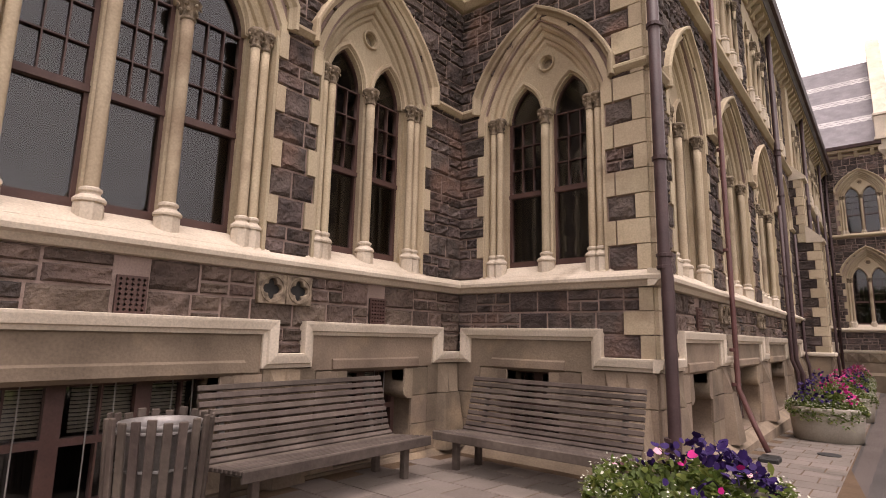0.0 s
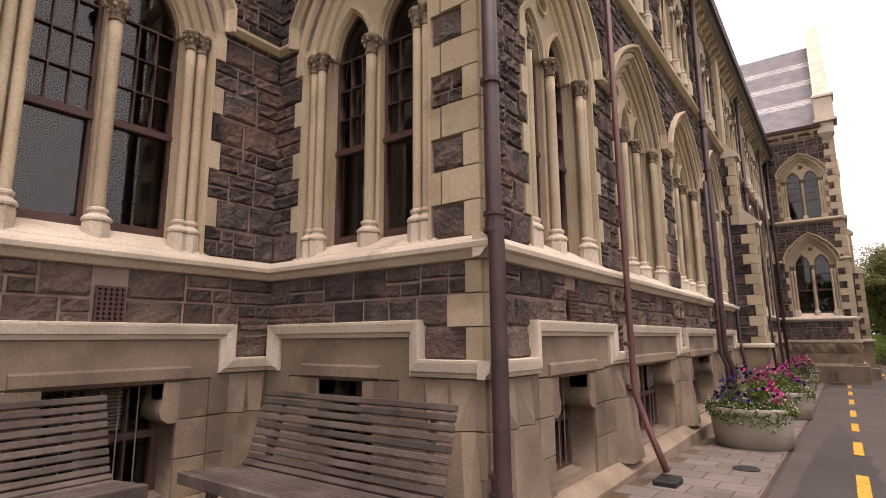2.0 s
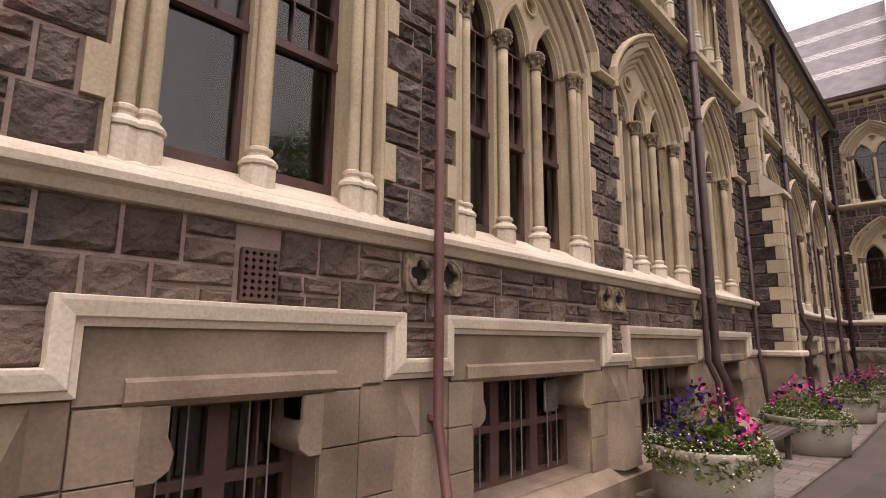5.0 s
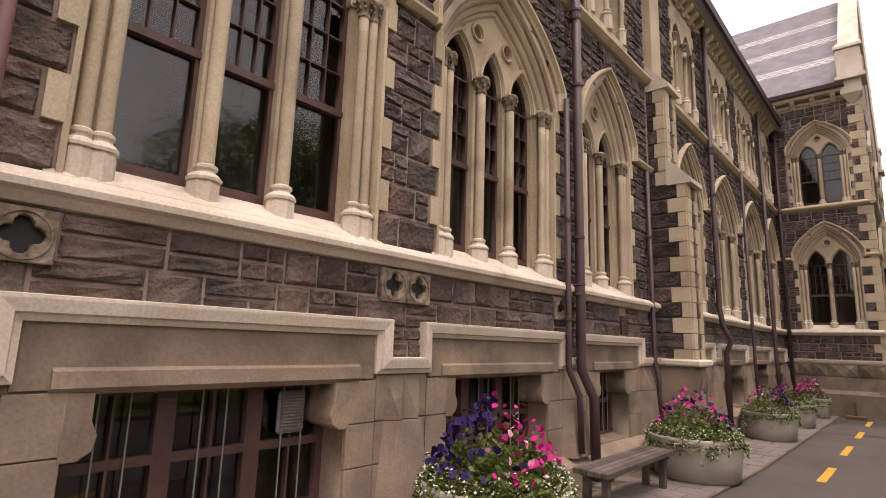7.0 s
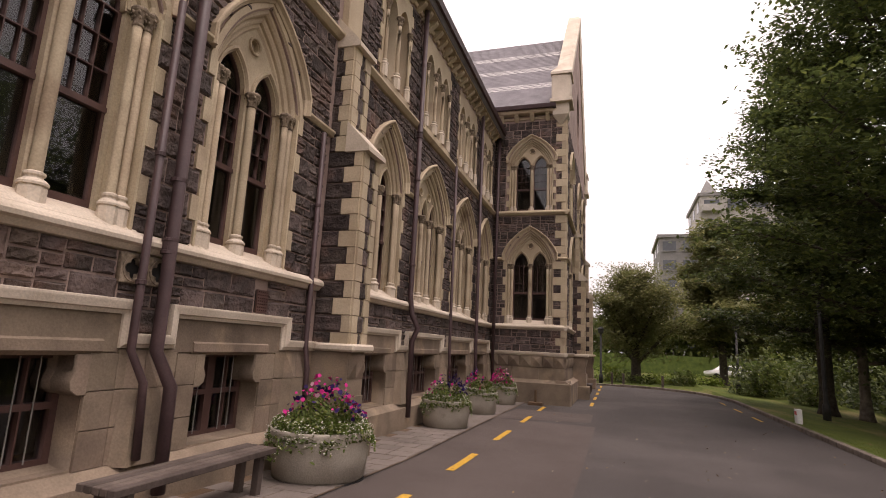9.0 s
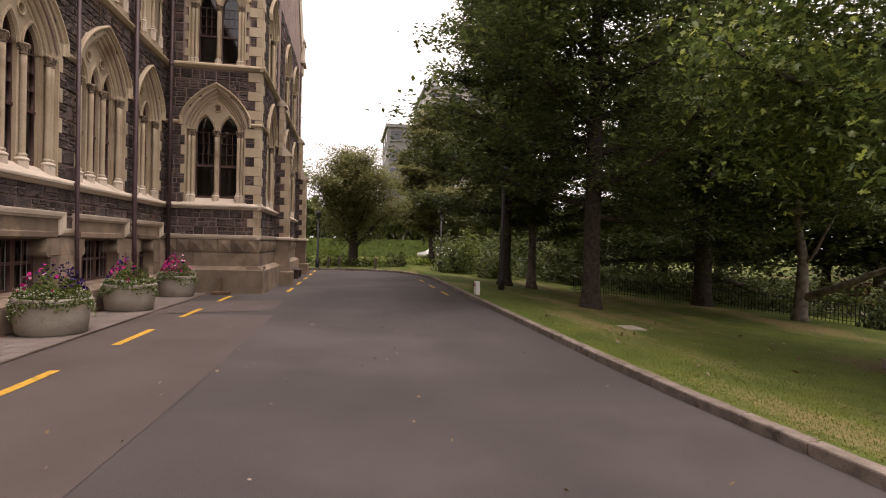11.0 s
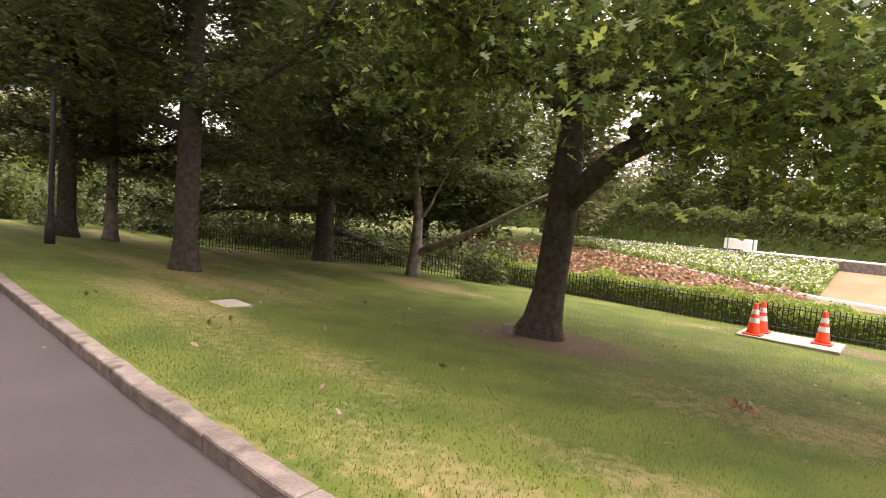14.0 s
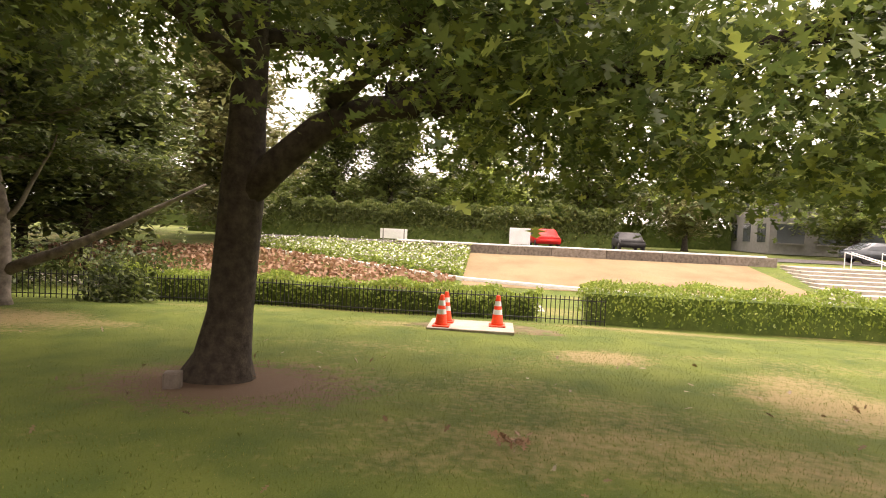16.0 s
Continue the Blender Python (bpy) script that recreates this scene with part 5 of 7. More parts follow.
# ---- trees ----
LEAF = {
    "oak": [(0, 0), (0.05, 0.16), (0.27, 0.24), (0.07, 0.36), (0.38, 0.6), (0.07, 0.63), (0.17, 0.84), (0, 1)],
    "kite": [(0, 0), (0.27, 0.5), (0, 1)],
    "oval": [(0, 0), (0.22, 0.25), (0.26, 0.55), (0, 1)],
}


def leaves(name, centres, normals_up, size, mat, parent, shape="oval", seed=1, droop=0.35, toss=0.5):
    """Many leaves as one mesh: centres (n x 3)."""
    r = np.random.default_rng(seed)
    half = LEAF[shape]
    outl = half + [(-x, y) for x, y in half[-2:0:-1]]
    base = np.array([(x, y - 0.5, 0.10 * abs(x) * 2 - 0.12 * (y - 0.5) ** 2) for x, y in outl])
    n, k = len(centres), len(outl)
    yaw = r.uniform(0, 2 * math.pi, n)
    pitch = r.normal(-droop, toss, n)
    roll = r.normal(0, toss * 1.1, n)
    s = size * r.uniform(0.6, 1.25, n)
    cy, sy, cp, sp, cr, sr = np.cos(yaw), np.sin(yaw), np.cos(pitch), np.sin(pitch), np.cos(roll), np.sin(roll)
    x = base[None, :, 0] * s[:, None]
    y = base[None, :, 1] * s[:, None]
    z = base[None, :, 2] * s[:, None]
    x, z = x * cr[:, None] + z * sr[:, None], -x * sr[:, None] + z * cr[:, None]
    y, z = y * cp[:, None] - z * sp[:, None], y * sp[:, None] + z * cp[:, None]
    x, y = x * cy[:, None] - y * sy[:, None], x * sy[:, None] + y * cy[:, None]
    co = np.stack([x, y, z], -1) + np.asarray(centres)[:, None, :]
    me = bpy.data.meshes.new(name)
    me.vertices.add(n * k)
    me.vertices.foreach_set("co", co.astype(np.float32).ravel())
    me.loops.add(n * k)
    me.loops.foreach_set("vertex_index", np.arange(n * k, dtype=np.int32))
    me.polygons.add(n)
    me.polygons.foreach_set("loop_start", np.arange(0, n * k, k, dtype=np.int32))
    me.update(calc_edges=True)
    me.materials.append(mat)
    ob = new(name, me)
    ob.parent = parent
    return tagged(ob, kind="stuff")


def sprays(r, points, per, spread):
    """Flat sprays of leaf places round each point."""
    pts = np.repeat(np.asarray(points), per, axis=0)
    return pts + r.normal(0, 1, pts.shape) * np.asarray(spread)


def limb_path(r, start, way, length, n=6, up=0.15, wob=0.12):
    p, d = Vector(start), Vector(way).normalized()
    out = [p.copy()]
    for i in range(n):
        d = (d + Vector((r.normal(0, wob), r.normal(0, wob), up * 0.3 + r.normal(0, wob * 0.6)))).normalized()
        p = p + d * (length / n)
        out.append(p.copy())
    return out


def tree(name, label, base, trunk, limbs, seed, leaf, per=26, shape="oval", size=0.16, spread=(0.45, 0.45, 0.16), bark=BARK, twigs=5, extra=(), up=0.1, reach=1.0, bare=0, over=(), arms=()):
    """trunk: points with radii; limbs: (start, way, length, radius). Sub-branches and leaves grow along the limbs."""
    r = np.random.default_rng(seed)
    tr = thing(name, Matrix.Translation(base), label, "tree", "trees on the lawn")
    bm = bmesh.new()
    tube(bm, [p for p, _ in trunk], [q for _, q in trunk], 14)
    for v in bm.verts:
        v.co += Vector(noise.noise_vector(v.co * 1.7)) * 0.03
    part("trunk", bm, bark, tr, smooth=True)
    bunches = []
    bl = bmesh.new()
    tw = bmesh.new()
    for which, (start, way, length, rad) in enumerate(limbs):
        path = limb_path(r, start, way, length, 7, up)
        tube(bl, path, [rad * (1 - 0.85 * i / 7) + 0.01 for i in range(8)], 8)
        if rad > 0.21 or which < bare:
            continue
        for i in range(3 if shape == "oak" and rad >= 0.1 else 1, 8):
            for k in range(twigs if i < 7 else twigs + 2):
                d = Vector((r.normal(0, 1), r.normal(0, 1), r.normal(0.05, 0.35)))
                d = (d.normalized() + (path[i] - path[i - 1]).normalized() * 0.5)
                L = r.uniform(0.6, 1.6) * reach
                sub = limb_path(r, path[i], d, L, 3, 0.0, 0.2)
                if k < 3:
                    tube(tw, sub, [rad * 0.22 * (1 - i / 10) + 0.008, 0.012, 0.008, 0.004], 5)
                bunches += [tuple(q) for q in sub[1:]]
    for pts, radii in arms:
        tube(bl, pts, radii, 12)
    tagged(part("limb", bl, bark, tr, smooth=True), kind="stuff")
    tagged(part("twig", tw, bark, tr, smooth=True), kind="stuff")
    bunches += [tuple(b) for b in extra]
    c = sprays(r, bunches, per, spread)
    if over:
        leaves("upper_crown", sprays(r, over, 22, (0.42, 0.42, 0.16)), None, 0.2, leaf, tr, "kite", seed + 1, 0.2, 0.35)
    leaves("crown", c, None, size, leaf, tr, shape, seed, 0.35 if shape == "oak" else 0.2, 0.5 if shape == "oak" else 0.32)
    return tr


def radial(r, z0, z1, n, rad, len0, len1, lift=0.15, axis=(0, 0)):
    out = []
    for i in range(n):
        t = i / max(1, n - 1)
        a = i * 2.399 + r.uniform(-0.3, 0.3)
        z = z0 + (z1 - z0) * t
        out.append(((axis[0] * t, axis[1] * t, z), (math.cos(a), math.sin(a), lift + 0.6 * t), len0 + (len1 - len0) * t, rad * (1 - 0.65 * t)))
    return out


rr = np.random.default_rng(3)
# the oak by which the walk ends
Z1 = -0.93
oak_limbs = [((-0.35, -4.0, 3.7), (-0.2, -1, 0.04), 3.6, 0.11), ((-0.1, -1.3, 3.6), (-0.9, -0.6, 0.1), 4.6, 0.11),
             ((0.0, -0.2, 3.9), (-0.8, 0.4, 0.25), 3.6, 0.13), ((0, -0.2, 4.2), (-1, -0.1, 0.3), 4.4, 0.13), ((0, -0.2, 4.6), (0.5, 0.8, 0.3), 3.4, 0.13), ((0, -0.2, 5.0), (0.9, -0.3, 0.35), 5, 0.13),
             ((0, -0.2, 5.4), (-0.7, -0.8, 0.5), 5, 0.12), ((0, -0.2, 5.9), (-0.2, 0.9, 0.6), 3.0, 0.11), ((0, -0.2, 6.4), (0.6, 0.1, 0.9), 4, 0.1), ((0, -0.2, 6.6), (-0.6, 0.2, 1.0), 4, 0.1),
             ((-0.2, -2.0, 3.7), (0.4, -0.9, 0.25), 5.5, 0.12), ((-0.3, -3.0, 3.8), (-0.5, -0.9, -0.05), 4.2, 0.08), ((-0.3, -2.5, 3.8), (0.1, -1.0, 0.5), 5.5, 0.1), ((0, -0.2, 4.4), (0.8, -0.8, 0.1), 5.5, 0.12)]
low_bunches = []
for i in range(620):
    a = rr.uniform(0, 1)
    low_bunches.append((-0.6 + rr.normal(0, 1.5), -2.7 - 6.3 * a + rr.normal(0, 0.4), max(2.8, 3.55 - 0.15 * a + rr.normal(0, 0.5) - (0.45 if a > 0.45 else 0))))
for i in range(160):
    low_bunches.append((-2.4 + rr.normal(0, 0.7), rr.uniform(-4.5, 2.0), 4.2 + rr.normal(0, 0.5)))
for i in range(170):
    low_bunches.append((1.2 + rr.normal(0, 0.9), -1.5 + rr.normal(0, 1.1), 4.7 + abs(rr.normal(0, 0.7))))
high_bunches = []
while len(high_bunches) < 1200:
    d = Vector((rr.normal(0, 1), rr.normal(0, 1), rr.normal(0, 1))).normalized() * rr.uniform(0.45, 1.0) ** 0.6
    d *= 1 + 0.22 * noise.noise(d * 2.3)
    p = Vector((3.9 * d.x + 0.7, 5.4 * d.y - 0.4, 8.2 + 4.3 * d.z))
    if p.z > 4.6:
        high_bunches.append(tuple(p))
tree("oak_tree", "broad oak with a flared trunk and lobed leaves", (14.2, 21.1, Z1), [((0.1, 0.2, -0.15), 0.6), ((0.05, 0.15, 0.05), 0.47), ((0, 0.08, 0.35), 0.36), ((0, 0.0, 0.9), 0.29), ((0, -0.08, 1.8), 0.265), ((0, -0.14, 2.7), 0.275), ((0, -0.16, 3.3), 0.23), ((0, -0.2, 4.5), 0.2), ((0, -0.2, 6.8), 0.14), ((0.1, -0.3, 10.5), 0.04)],
     oak_limbs, 11, OAKLEAF, 20, "oak", 0.165, (0.36, 0.36, 0.2), extra=low_bunches, twigs=5, up=0.05, over=high_bunches,
     arms=[([(-0.02, -0.05, 2.3), (-0.05, -0.55, 2.78), (-0.08, -1.1, 3.25), (-0.12, -1.7, 3.5), (-0.2, -2.6, 3.56), (-0.35, -4.0, 3.7), (-0.5, -5.5, 3.9)], [0.2, 0.2, 0.18, 0.16, 0.14, 0.11, 0.05])])


def plain_oak(name, base, h, rad, reach, seed, leaf, z0=2.6, n=16, per=22, size=0.22, twigs=6, spread=(0.3, 0.3, 0.08), label="tall dark oak with layered horizontal branches", bark=BARK, lean=(0, 0), lift=0.05):
    r = np.random.default_rng(seed)
    tk = [((0, 0, -0.2), rad * 1.7), ((0, 0, 0.15), rad * 1.25), ((0, 0, 0.7), rad), ((lean[0] * 0.4, lean[1] * 0.4, h * 0.3), rad * 0.85), ((lean[0] * 0.7, lean[1] * 0.7, h * 0.6), rad * 0.55), ((lean[0], lean[1], h * 0.95), rad * 0.12)]
    return tree(name, label, base, tk, radial(r, z0, h * 0.92, n, rad * 0.42, reach, reach * 0.35, lift, lean), seed, leaf, per, "kite", size, spread, bark, twigs, reach=reach / 4.2)


plain_oak("oak_tree", (11.2, 29.0, -0.62), 19, 0.27, 5.5, 21, DARKLEAF, 2.9, 38, per=17, size=0.2)
plain_oak("oak_tree", (18.2, 33.3, -1.1), 18, 0.36, 5.6, 22, DARKLEAF, 1.4, 24, per=13, size=0.22, lift=-0.12)
rp = np.random.default_rng(23)
tree("pale_trunk_tree", "leaning tree with pale flaking bark and a long low limb", (18.8, 29.0, -1.03), [((0, 0, -0.2), 0.34), ((0, 0, 0.2), 0.24), ((0.05, 0.0, 1.0), 0.2), ((0.1, 0.05, 2.2), 0.15), ((-0.1, 0.1, 3.4), 0.11), ((0.1, 0.1, 5.5), 0.06), ((0.1, 0.1, 8), 0.02)],
     [((0.05, -0.02, 0.75), (0.25, -0.95, 0.42), 5.0, 0.14), ((0.1, 0, 1.9), (0.3, -0.6, 0.8), 2.4, 0.06), ((0.08, 0, 2.2), (-0.2, 0.5, 0.9), 2.6, 0.06)] + radial(rp, 3.3, 7.6, 12, 0.08, 3.6, 1.5, 0.15), 23, DARKLEAF, 24, "kite", 0.2, (0.34, 0.34, 0.1), PALEBARK, 5, bare=3)
plain_oak("oak_tree", (10.9, 37.6, -0.5), 16, 0.28, 4.2, 24, DARKLEAF, 2.9, 28, per=20, size=0.22)
plain_oak("spreading_tree", (12.2, 37.5, -0.6), 9, 0.2, 3.6, 25, MIDLEAF, 2.2, 12, per=12, bark=PALEBARK, label="many-stemmed tree with pale bark", size=0.26)
plain_oak("cherry_tree", (3.9, 52.0, -0.44), 6.8, 0.34, 4.8, 26, OLIVELEAF, 1.2, 20, per=16, size=0.2, spread=(0.34, 0.34, 0.16), label="low spreading tree with a forked trunk", lift=0.8)
plain_oak("autumn_tree", (10.5, 58, -0.44), 11.5, 0.3, 4.6, 27, OLIVELEAF, 2.0, 16, size=0.36, label="olive-leaved tree beyond the road's bend", lift=0.35)
plain_oak("autumn_tree", (-3.5, 60, -0.44), 12, 0.3, 4.2, 28, MIDLEAF, 2.0, 14, size=0.4, label="green tree behind the wing", lift=0.35)
plain_oak("oak_tree", (22.5, 43, -0.9), 14, 0.3, 5.5, 29, DARKLEAF, 1.5, 18, size=0.36, label="green tree beyond the fence")

# ---- benches, bin and planters ----
LEAF["disc"] = [(0, 0), (0.3, 0.08), (0.5, 0.38), (0.42, 0.62), (0.3, 0.9), (0.12, 0.86), (0, 1)]
LEAF["sprig"] = [(0, 0), (0.12, 0.5), (0, 1)]


def bench(m):
    b = thing("slatted_bench", m, "weathered grey timber bench with a curved slatted back", "bench", "slatted benches in the recess")
    curve = [(-0.62 + 0.068 * i, 0.41 - 0.006 * i) for i in range(8)]
    y, z, a = curve[-1][0], curve[-1][1], 8
    while a < 72:
        a += 21
        y += 0.066 * math.cos(math.radians(min(a, 72)))
        z += 0.066 * math.sin(math.radians(min(a, 72)))
        curve.append((y, z))
    for i in range(6):
        y, z = y + 0.068 * math.cos(math.radians(73)), z + 0.068 * math.sin(math.radians(73))
        curve.append((y, z))
    bm = soft_box(-1.06, 1.06, -0.0245, 0.0245, -0.018, 0.018, 0.006)
    me = mesh_of(bm, "slat")
    me.materials.append(TIMBER)
    for i, (yy, zz) in enumerate(curve):
        p, q = curve[max(i - 1, 0)], curve[min(i + 1, len(curve) - 1)]
        ang = math.degrees(math.atan2(q[1] - p[1], q[0] - p[0]))
        ob = new("slat", me)
        ob.parent = b
        ob.matrix_basis = pose(0, yy, zz, ang)
    part("front_rail", soft_box(-1.06, 1.06, -0.675, -0.648, 0.34, 0.43, 0.006), TIMBER, b)
    for x in (-0.85, 0.85):
        bm = bmesh.new()
        pts = [(yy + 0.02, zz - 0.035) for yy, zz in curve]
        for (ya, za), (yb, zb) in zip(pts, pts[1:]):
            v = [bm.verts.new((xx, yy, zz)) for xx in (x - 0.025, x + 0.025) for yy, zz in ((ya, za), (yb, zb), (yb + 0.03, zb - 0.05), (ya + 0.03, za - 0.05))]
            for f in ((0, 1, 2, 3), (7, 6, 5, 4), (0, 4, 5, 1), (3, 2, 6, 7)):
                bm.faces.new([v[k] for k in f])
        part("rib", bm, STEEL, b)
        for yy in (-0.5, -0.08):
            part("leg", soft_box(x - 0.035, x + 0.035, yy - 0.035, yy + 0.035, -0.06, 0.38, 0.006), TIMBER, b)
    return b


bench(pose(-4.42, 3.33, 0.16, 0, 0, 90))
bench(pose(-2.98, 5.42, 0.135, 0, 0, 0))

fb = thing("backless_bench", pose(-1.22, 15.2, -0.215, 1.5, 0, 90), "low backless bench of grey timber slats", "bench")
for i in range(5):
    part("slat", soft_box(-1.02, 1.02, -0.2 + 0.082 * i, -0.13 + 0.082 * i, 0.41, 0.47, 0.006), TIMBER, fb)
for x in (-0.85, 0.85):
    part("leg", soft_box(x - 0.04, x + 0.04, -0.15, -0.07, -0.05, 0.41, 0.006), TIMBER, fb)
    part("leg", soft_box(x - 0.04, x + 0.04, 0.07, 0.15, -0.05, 0.41, 0.006), TIMBER, fb)
    part("rail", soft_box(x - 0.03, x + 0.03, -0.19, 0.19, 0.37, 0.41, 0.005), TIMBER, fb)
wb = thing("backless_bench", pose(1.25, 38.7, -0.44, 0, 0, 90), "small wall-side bench of grey timber", "bench")
part("slat", soft_box(-0.8, 0.8, -0.2, 0.2, 0.38, 0.44, 0.01), TIMBER, wb)
for x in (-0.6, 0.6):
    part("leg", soft_box(x - 0.05, x + 0.05, -0.16, 0.16, -0.03, 0.38, 0.008), TIMBER, wb)

bn = thing("litter_bin", Matrix.Translation((-3.9, 1.72, 0.165)), "round litter bin of dark weathered timber slats", "bin")
for i in range(22):
    a = 2 * math.pi * i / 22
    bm = soft_box(-0.028, 0.028, -0.012, 0.012, 0.03, 0.86 + 0.012 * (i % 3), 0.005)
    ob = part("slat", bm, DARKTIMBER, bn)
    ob.matrix_basis = pose(0.29 * math.cos(a), 0.29 * math.sin(a), 0, 2.5, 0, math.degrees(a) + 90)
for z in (0.12, 0.55, 0.78):
    bm = bmesh.new()
    tube(bm, [(0.27 * math.cos(2 * math.pi * i / 24), 0.27 * math.sin(2 * math.pi * i / 24), z) for i in range(25)], 0.012, 6)
    part("hoop", bm, STEEL, bn, "galvanised steel hoop")
bm = bmesh.new()
lathe(bm, ((0.2, 0.05), (0.24, 0.06), (0.255, 0.8), (0.265, 0.83), (0.25, 0.83), (0.235, 0.78), (0.2, 0.1)), 0, 0, 20)
part("liner", bm, STEEL, bn, "galvanised steel liner", smooth=True)


def planter(x, y, r, seed, mix, lush=1.0, aims=None):
    z = near_level(y) + 0.012
    pl = thing("planter", Matrix.Translation((x, y, z)), "round tapered planter of pale concrete", "planter", "planters along the pavement")
    bm = bmesh.new()
    lathe(bm, ((r * 0.86, 0.0), (r * 0.87, 0.035), (r * 0.9, 0.04), (r * 0.95, 0.3), (r, 0.56), (r, 0.585), (r * 0.985, 0.6), (r * 0.92, 0.6), (r * 0.9, 0.56), (r * 0.88, 0.5)), 0, 0, 40)
    part("bowl", bm, CONCRETE, pl, smooth=True)
    bm = bmesh.new()
    lathe(bm, ((r * 0.9, -0.02), (r * 0.9, 0.012)), 0, 0, 32)
    part("foot", bm, IRON, pl)
    rnd = np.random.default_rng(seed)
    fl = thing("petunias", Matrix.Translation((x, y, z + 0.5)), "bushy petunias and white alyssum spilling over the rim", "flowers", "flowers in the planters")
    n = 3200
    a, q = rnd.uniform(0, 2 * math.pi, n), np.sqrt(rnd.uniform(0, 1, n)) * r
    h = (1 - (q / r) ** 2) * 0.52 * lush * (0.75 + 0.35 * np.sin(3 * a + seed)) * rnd.uniform(0.35, 1.0, n)
    c = np.stack([q * np.cos(a), q * np.sin(a), h], -1)
    n2 = 1700
    a2 = rnd.uniform(0, 2 * math.pi, n2)
    sag = 0.14 + 0.09 * np.sin(2 * a2 + seed) + 0.06 * np.sin(5 * a2)
    t2 = rnd.uniform(0, 1, n2)
    q2 = r * (0.82 + 0.26 * t2)
    h2 = 0.17 - (sag + 0.12) * t2 ** 2 + rnd.normal(0, 0.03, n2)
    c2 = np.stack([q2 * np.cos(a2), q2 * np.sin(a2), h2], -1)
    leaves("foliage", np.concatenate([c, c2]), None, 0.065, FLOWERLEAF, fl, "oval", seed)
    m2 = rnd.integers(0, n2, 1500)
    leaves("alyssum", c2[m2] + rnd.normal(0, 0.02, (1500, 3)) + (0, 0, 0.02), None, 0.019 if lush > 0.9 else 0.013, WHITEFLOWER, fl, "disc", seed + 1, 0.0)
    for (nm, mat), k, aim in zip((("purple_blossom", PURPLE), ("magenta_blossom", MAGENTA), ("striped_blossom", PINK)), mix, aims or (None,) * 3):
        if not k:
            continue
        cen = rnd.uniform(0, 2 * math.pi) if aim is None else math.radians(aim)
        aa = rnd.normal(cen, 1.0 if aim is None else 0.7, k)
        qq = np.sqrt(rnd.uniform(0, 1, k)) * r * 0.9
        hh = (1 - (qq / r) ** 2) * 0.55 * lush * rnd.uniform(0.7, 1.2, k) + 0.1
        leaves(nm, np.stack([qq * np.cos(aa), qq * np.sin(aa), hh], -1), None, 0.054 if lush > 0.9 else 0.046, mat, fl, "disc", seed + 5, -0.7, 0.6)
    return pl


planter(-0.9, 3.2, 0.52, 41, (260, 12, 5), 0.5)
planter(-1.02, 12.2, 0.58, 42, (150, 80, 22), aims=(225, 20, 10))
planter(-1.05, 17.25, 0.64, 43, (110, 110, 8))
planter(-1.12, 22.9, 0.55, 44, (150, 20, 12))
planter(-1.15, 26.1, 0.53, 45, (65, 50, 0))
planter(-1.15, 29.4, 0.5, 46, (22, 150, 16))

# ---- grilles and quatrefoil panels ----
for wname, u, z in (("wall_west_recess", 1.7, 1.88), ("wall_west_recess", 4.38, 1.88), ("wall_main", 7.62, 1.9), ("wall_main", 16.9, 1.9)):
    gr = thing("vent_grille", WALLS[wname][0] @ Matrix.Translation((u, 0, z)), "small rusty iron ventilation grille set in the wall", "grille")
    holes = []
    for i in range(5):
        for k in range(7):
            cx, cz = -0.088 + 0.044 * i, -0.12 + 0.04 * k
            s = 0.015
            holes.append([(cx - s, cz), (cx, cz - s), (cx + s, cz), (cx, cz + s)])
    part("grid", plate([(-0.115, -0.15), (0.115, -0.15), (0.115, 0.15), (-0.115, 0.15)], holes, 0.02, 0.045), BROWN, gr)
    # dark sheet painting the shade behind the grid's holes
    bm = bmesh.new()
    box(bm, -0.11, 0.11, -0.012, 0.0, -0.145, 0.145)
    part("backing", bm, IRON, gr)


def quatrefoil(cx, cz, r):
    pts = []
    for k in range(4):
        a0 = math.pi / 2 * k
        ox, oz = cx + r * 0.55 * math.cos(a0), cz + r * 0.55 * math.sin(a0)
        for i in range(7):
            a = a0 - 1.75 + 3.5 * i / 6
            pts.append((ox + r * 0.44 * math.cos(a), oz + r * 0.44 * math.sin(a)))
    return pts


for wname, u in (("wall_west_recess", 3.11), ("wall_main", 9.05), ("wall_main", 12.02), ("wall_main", 15.0)):
    qp = thing("quatrefoil_panel", WALLS[wname][0] @ Matrix.Translation((u, 0, 2.03)), "limestone panel pierced with two quatrefoils", "stone panel")
    for s in (-0.155, 0.155):
        part("panel", plate([(s - 0.152, -0.145), (s + 0.152, -0.145), (s + 0.152, 0.145), (s - 0.152, 0.145)], [quatrefoil(s, 0, 0.105)], 0.0, 0.06, 0.006), CARVED, qp)
        bm = bmesh.new()
        pts = circle(s, 0, 0.122, 20)
        sweep(bm, pts[::-1] + [pts[-1]], ((0, 0.05), (0, 0.07), (0.012, 0.07), (0.018, 0.05)))
        part("ring", bm, CARVED, qp)
    # dark sheet in place of the shade within the quatrefoils
    bm = bmesh.new()
    box(bm, -0.29, 0.29, -0.006, 0.0, -0.13, 0.13)
    part("backing", bm, IRON, qp)

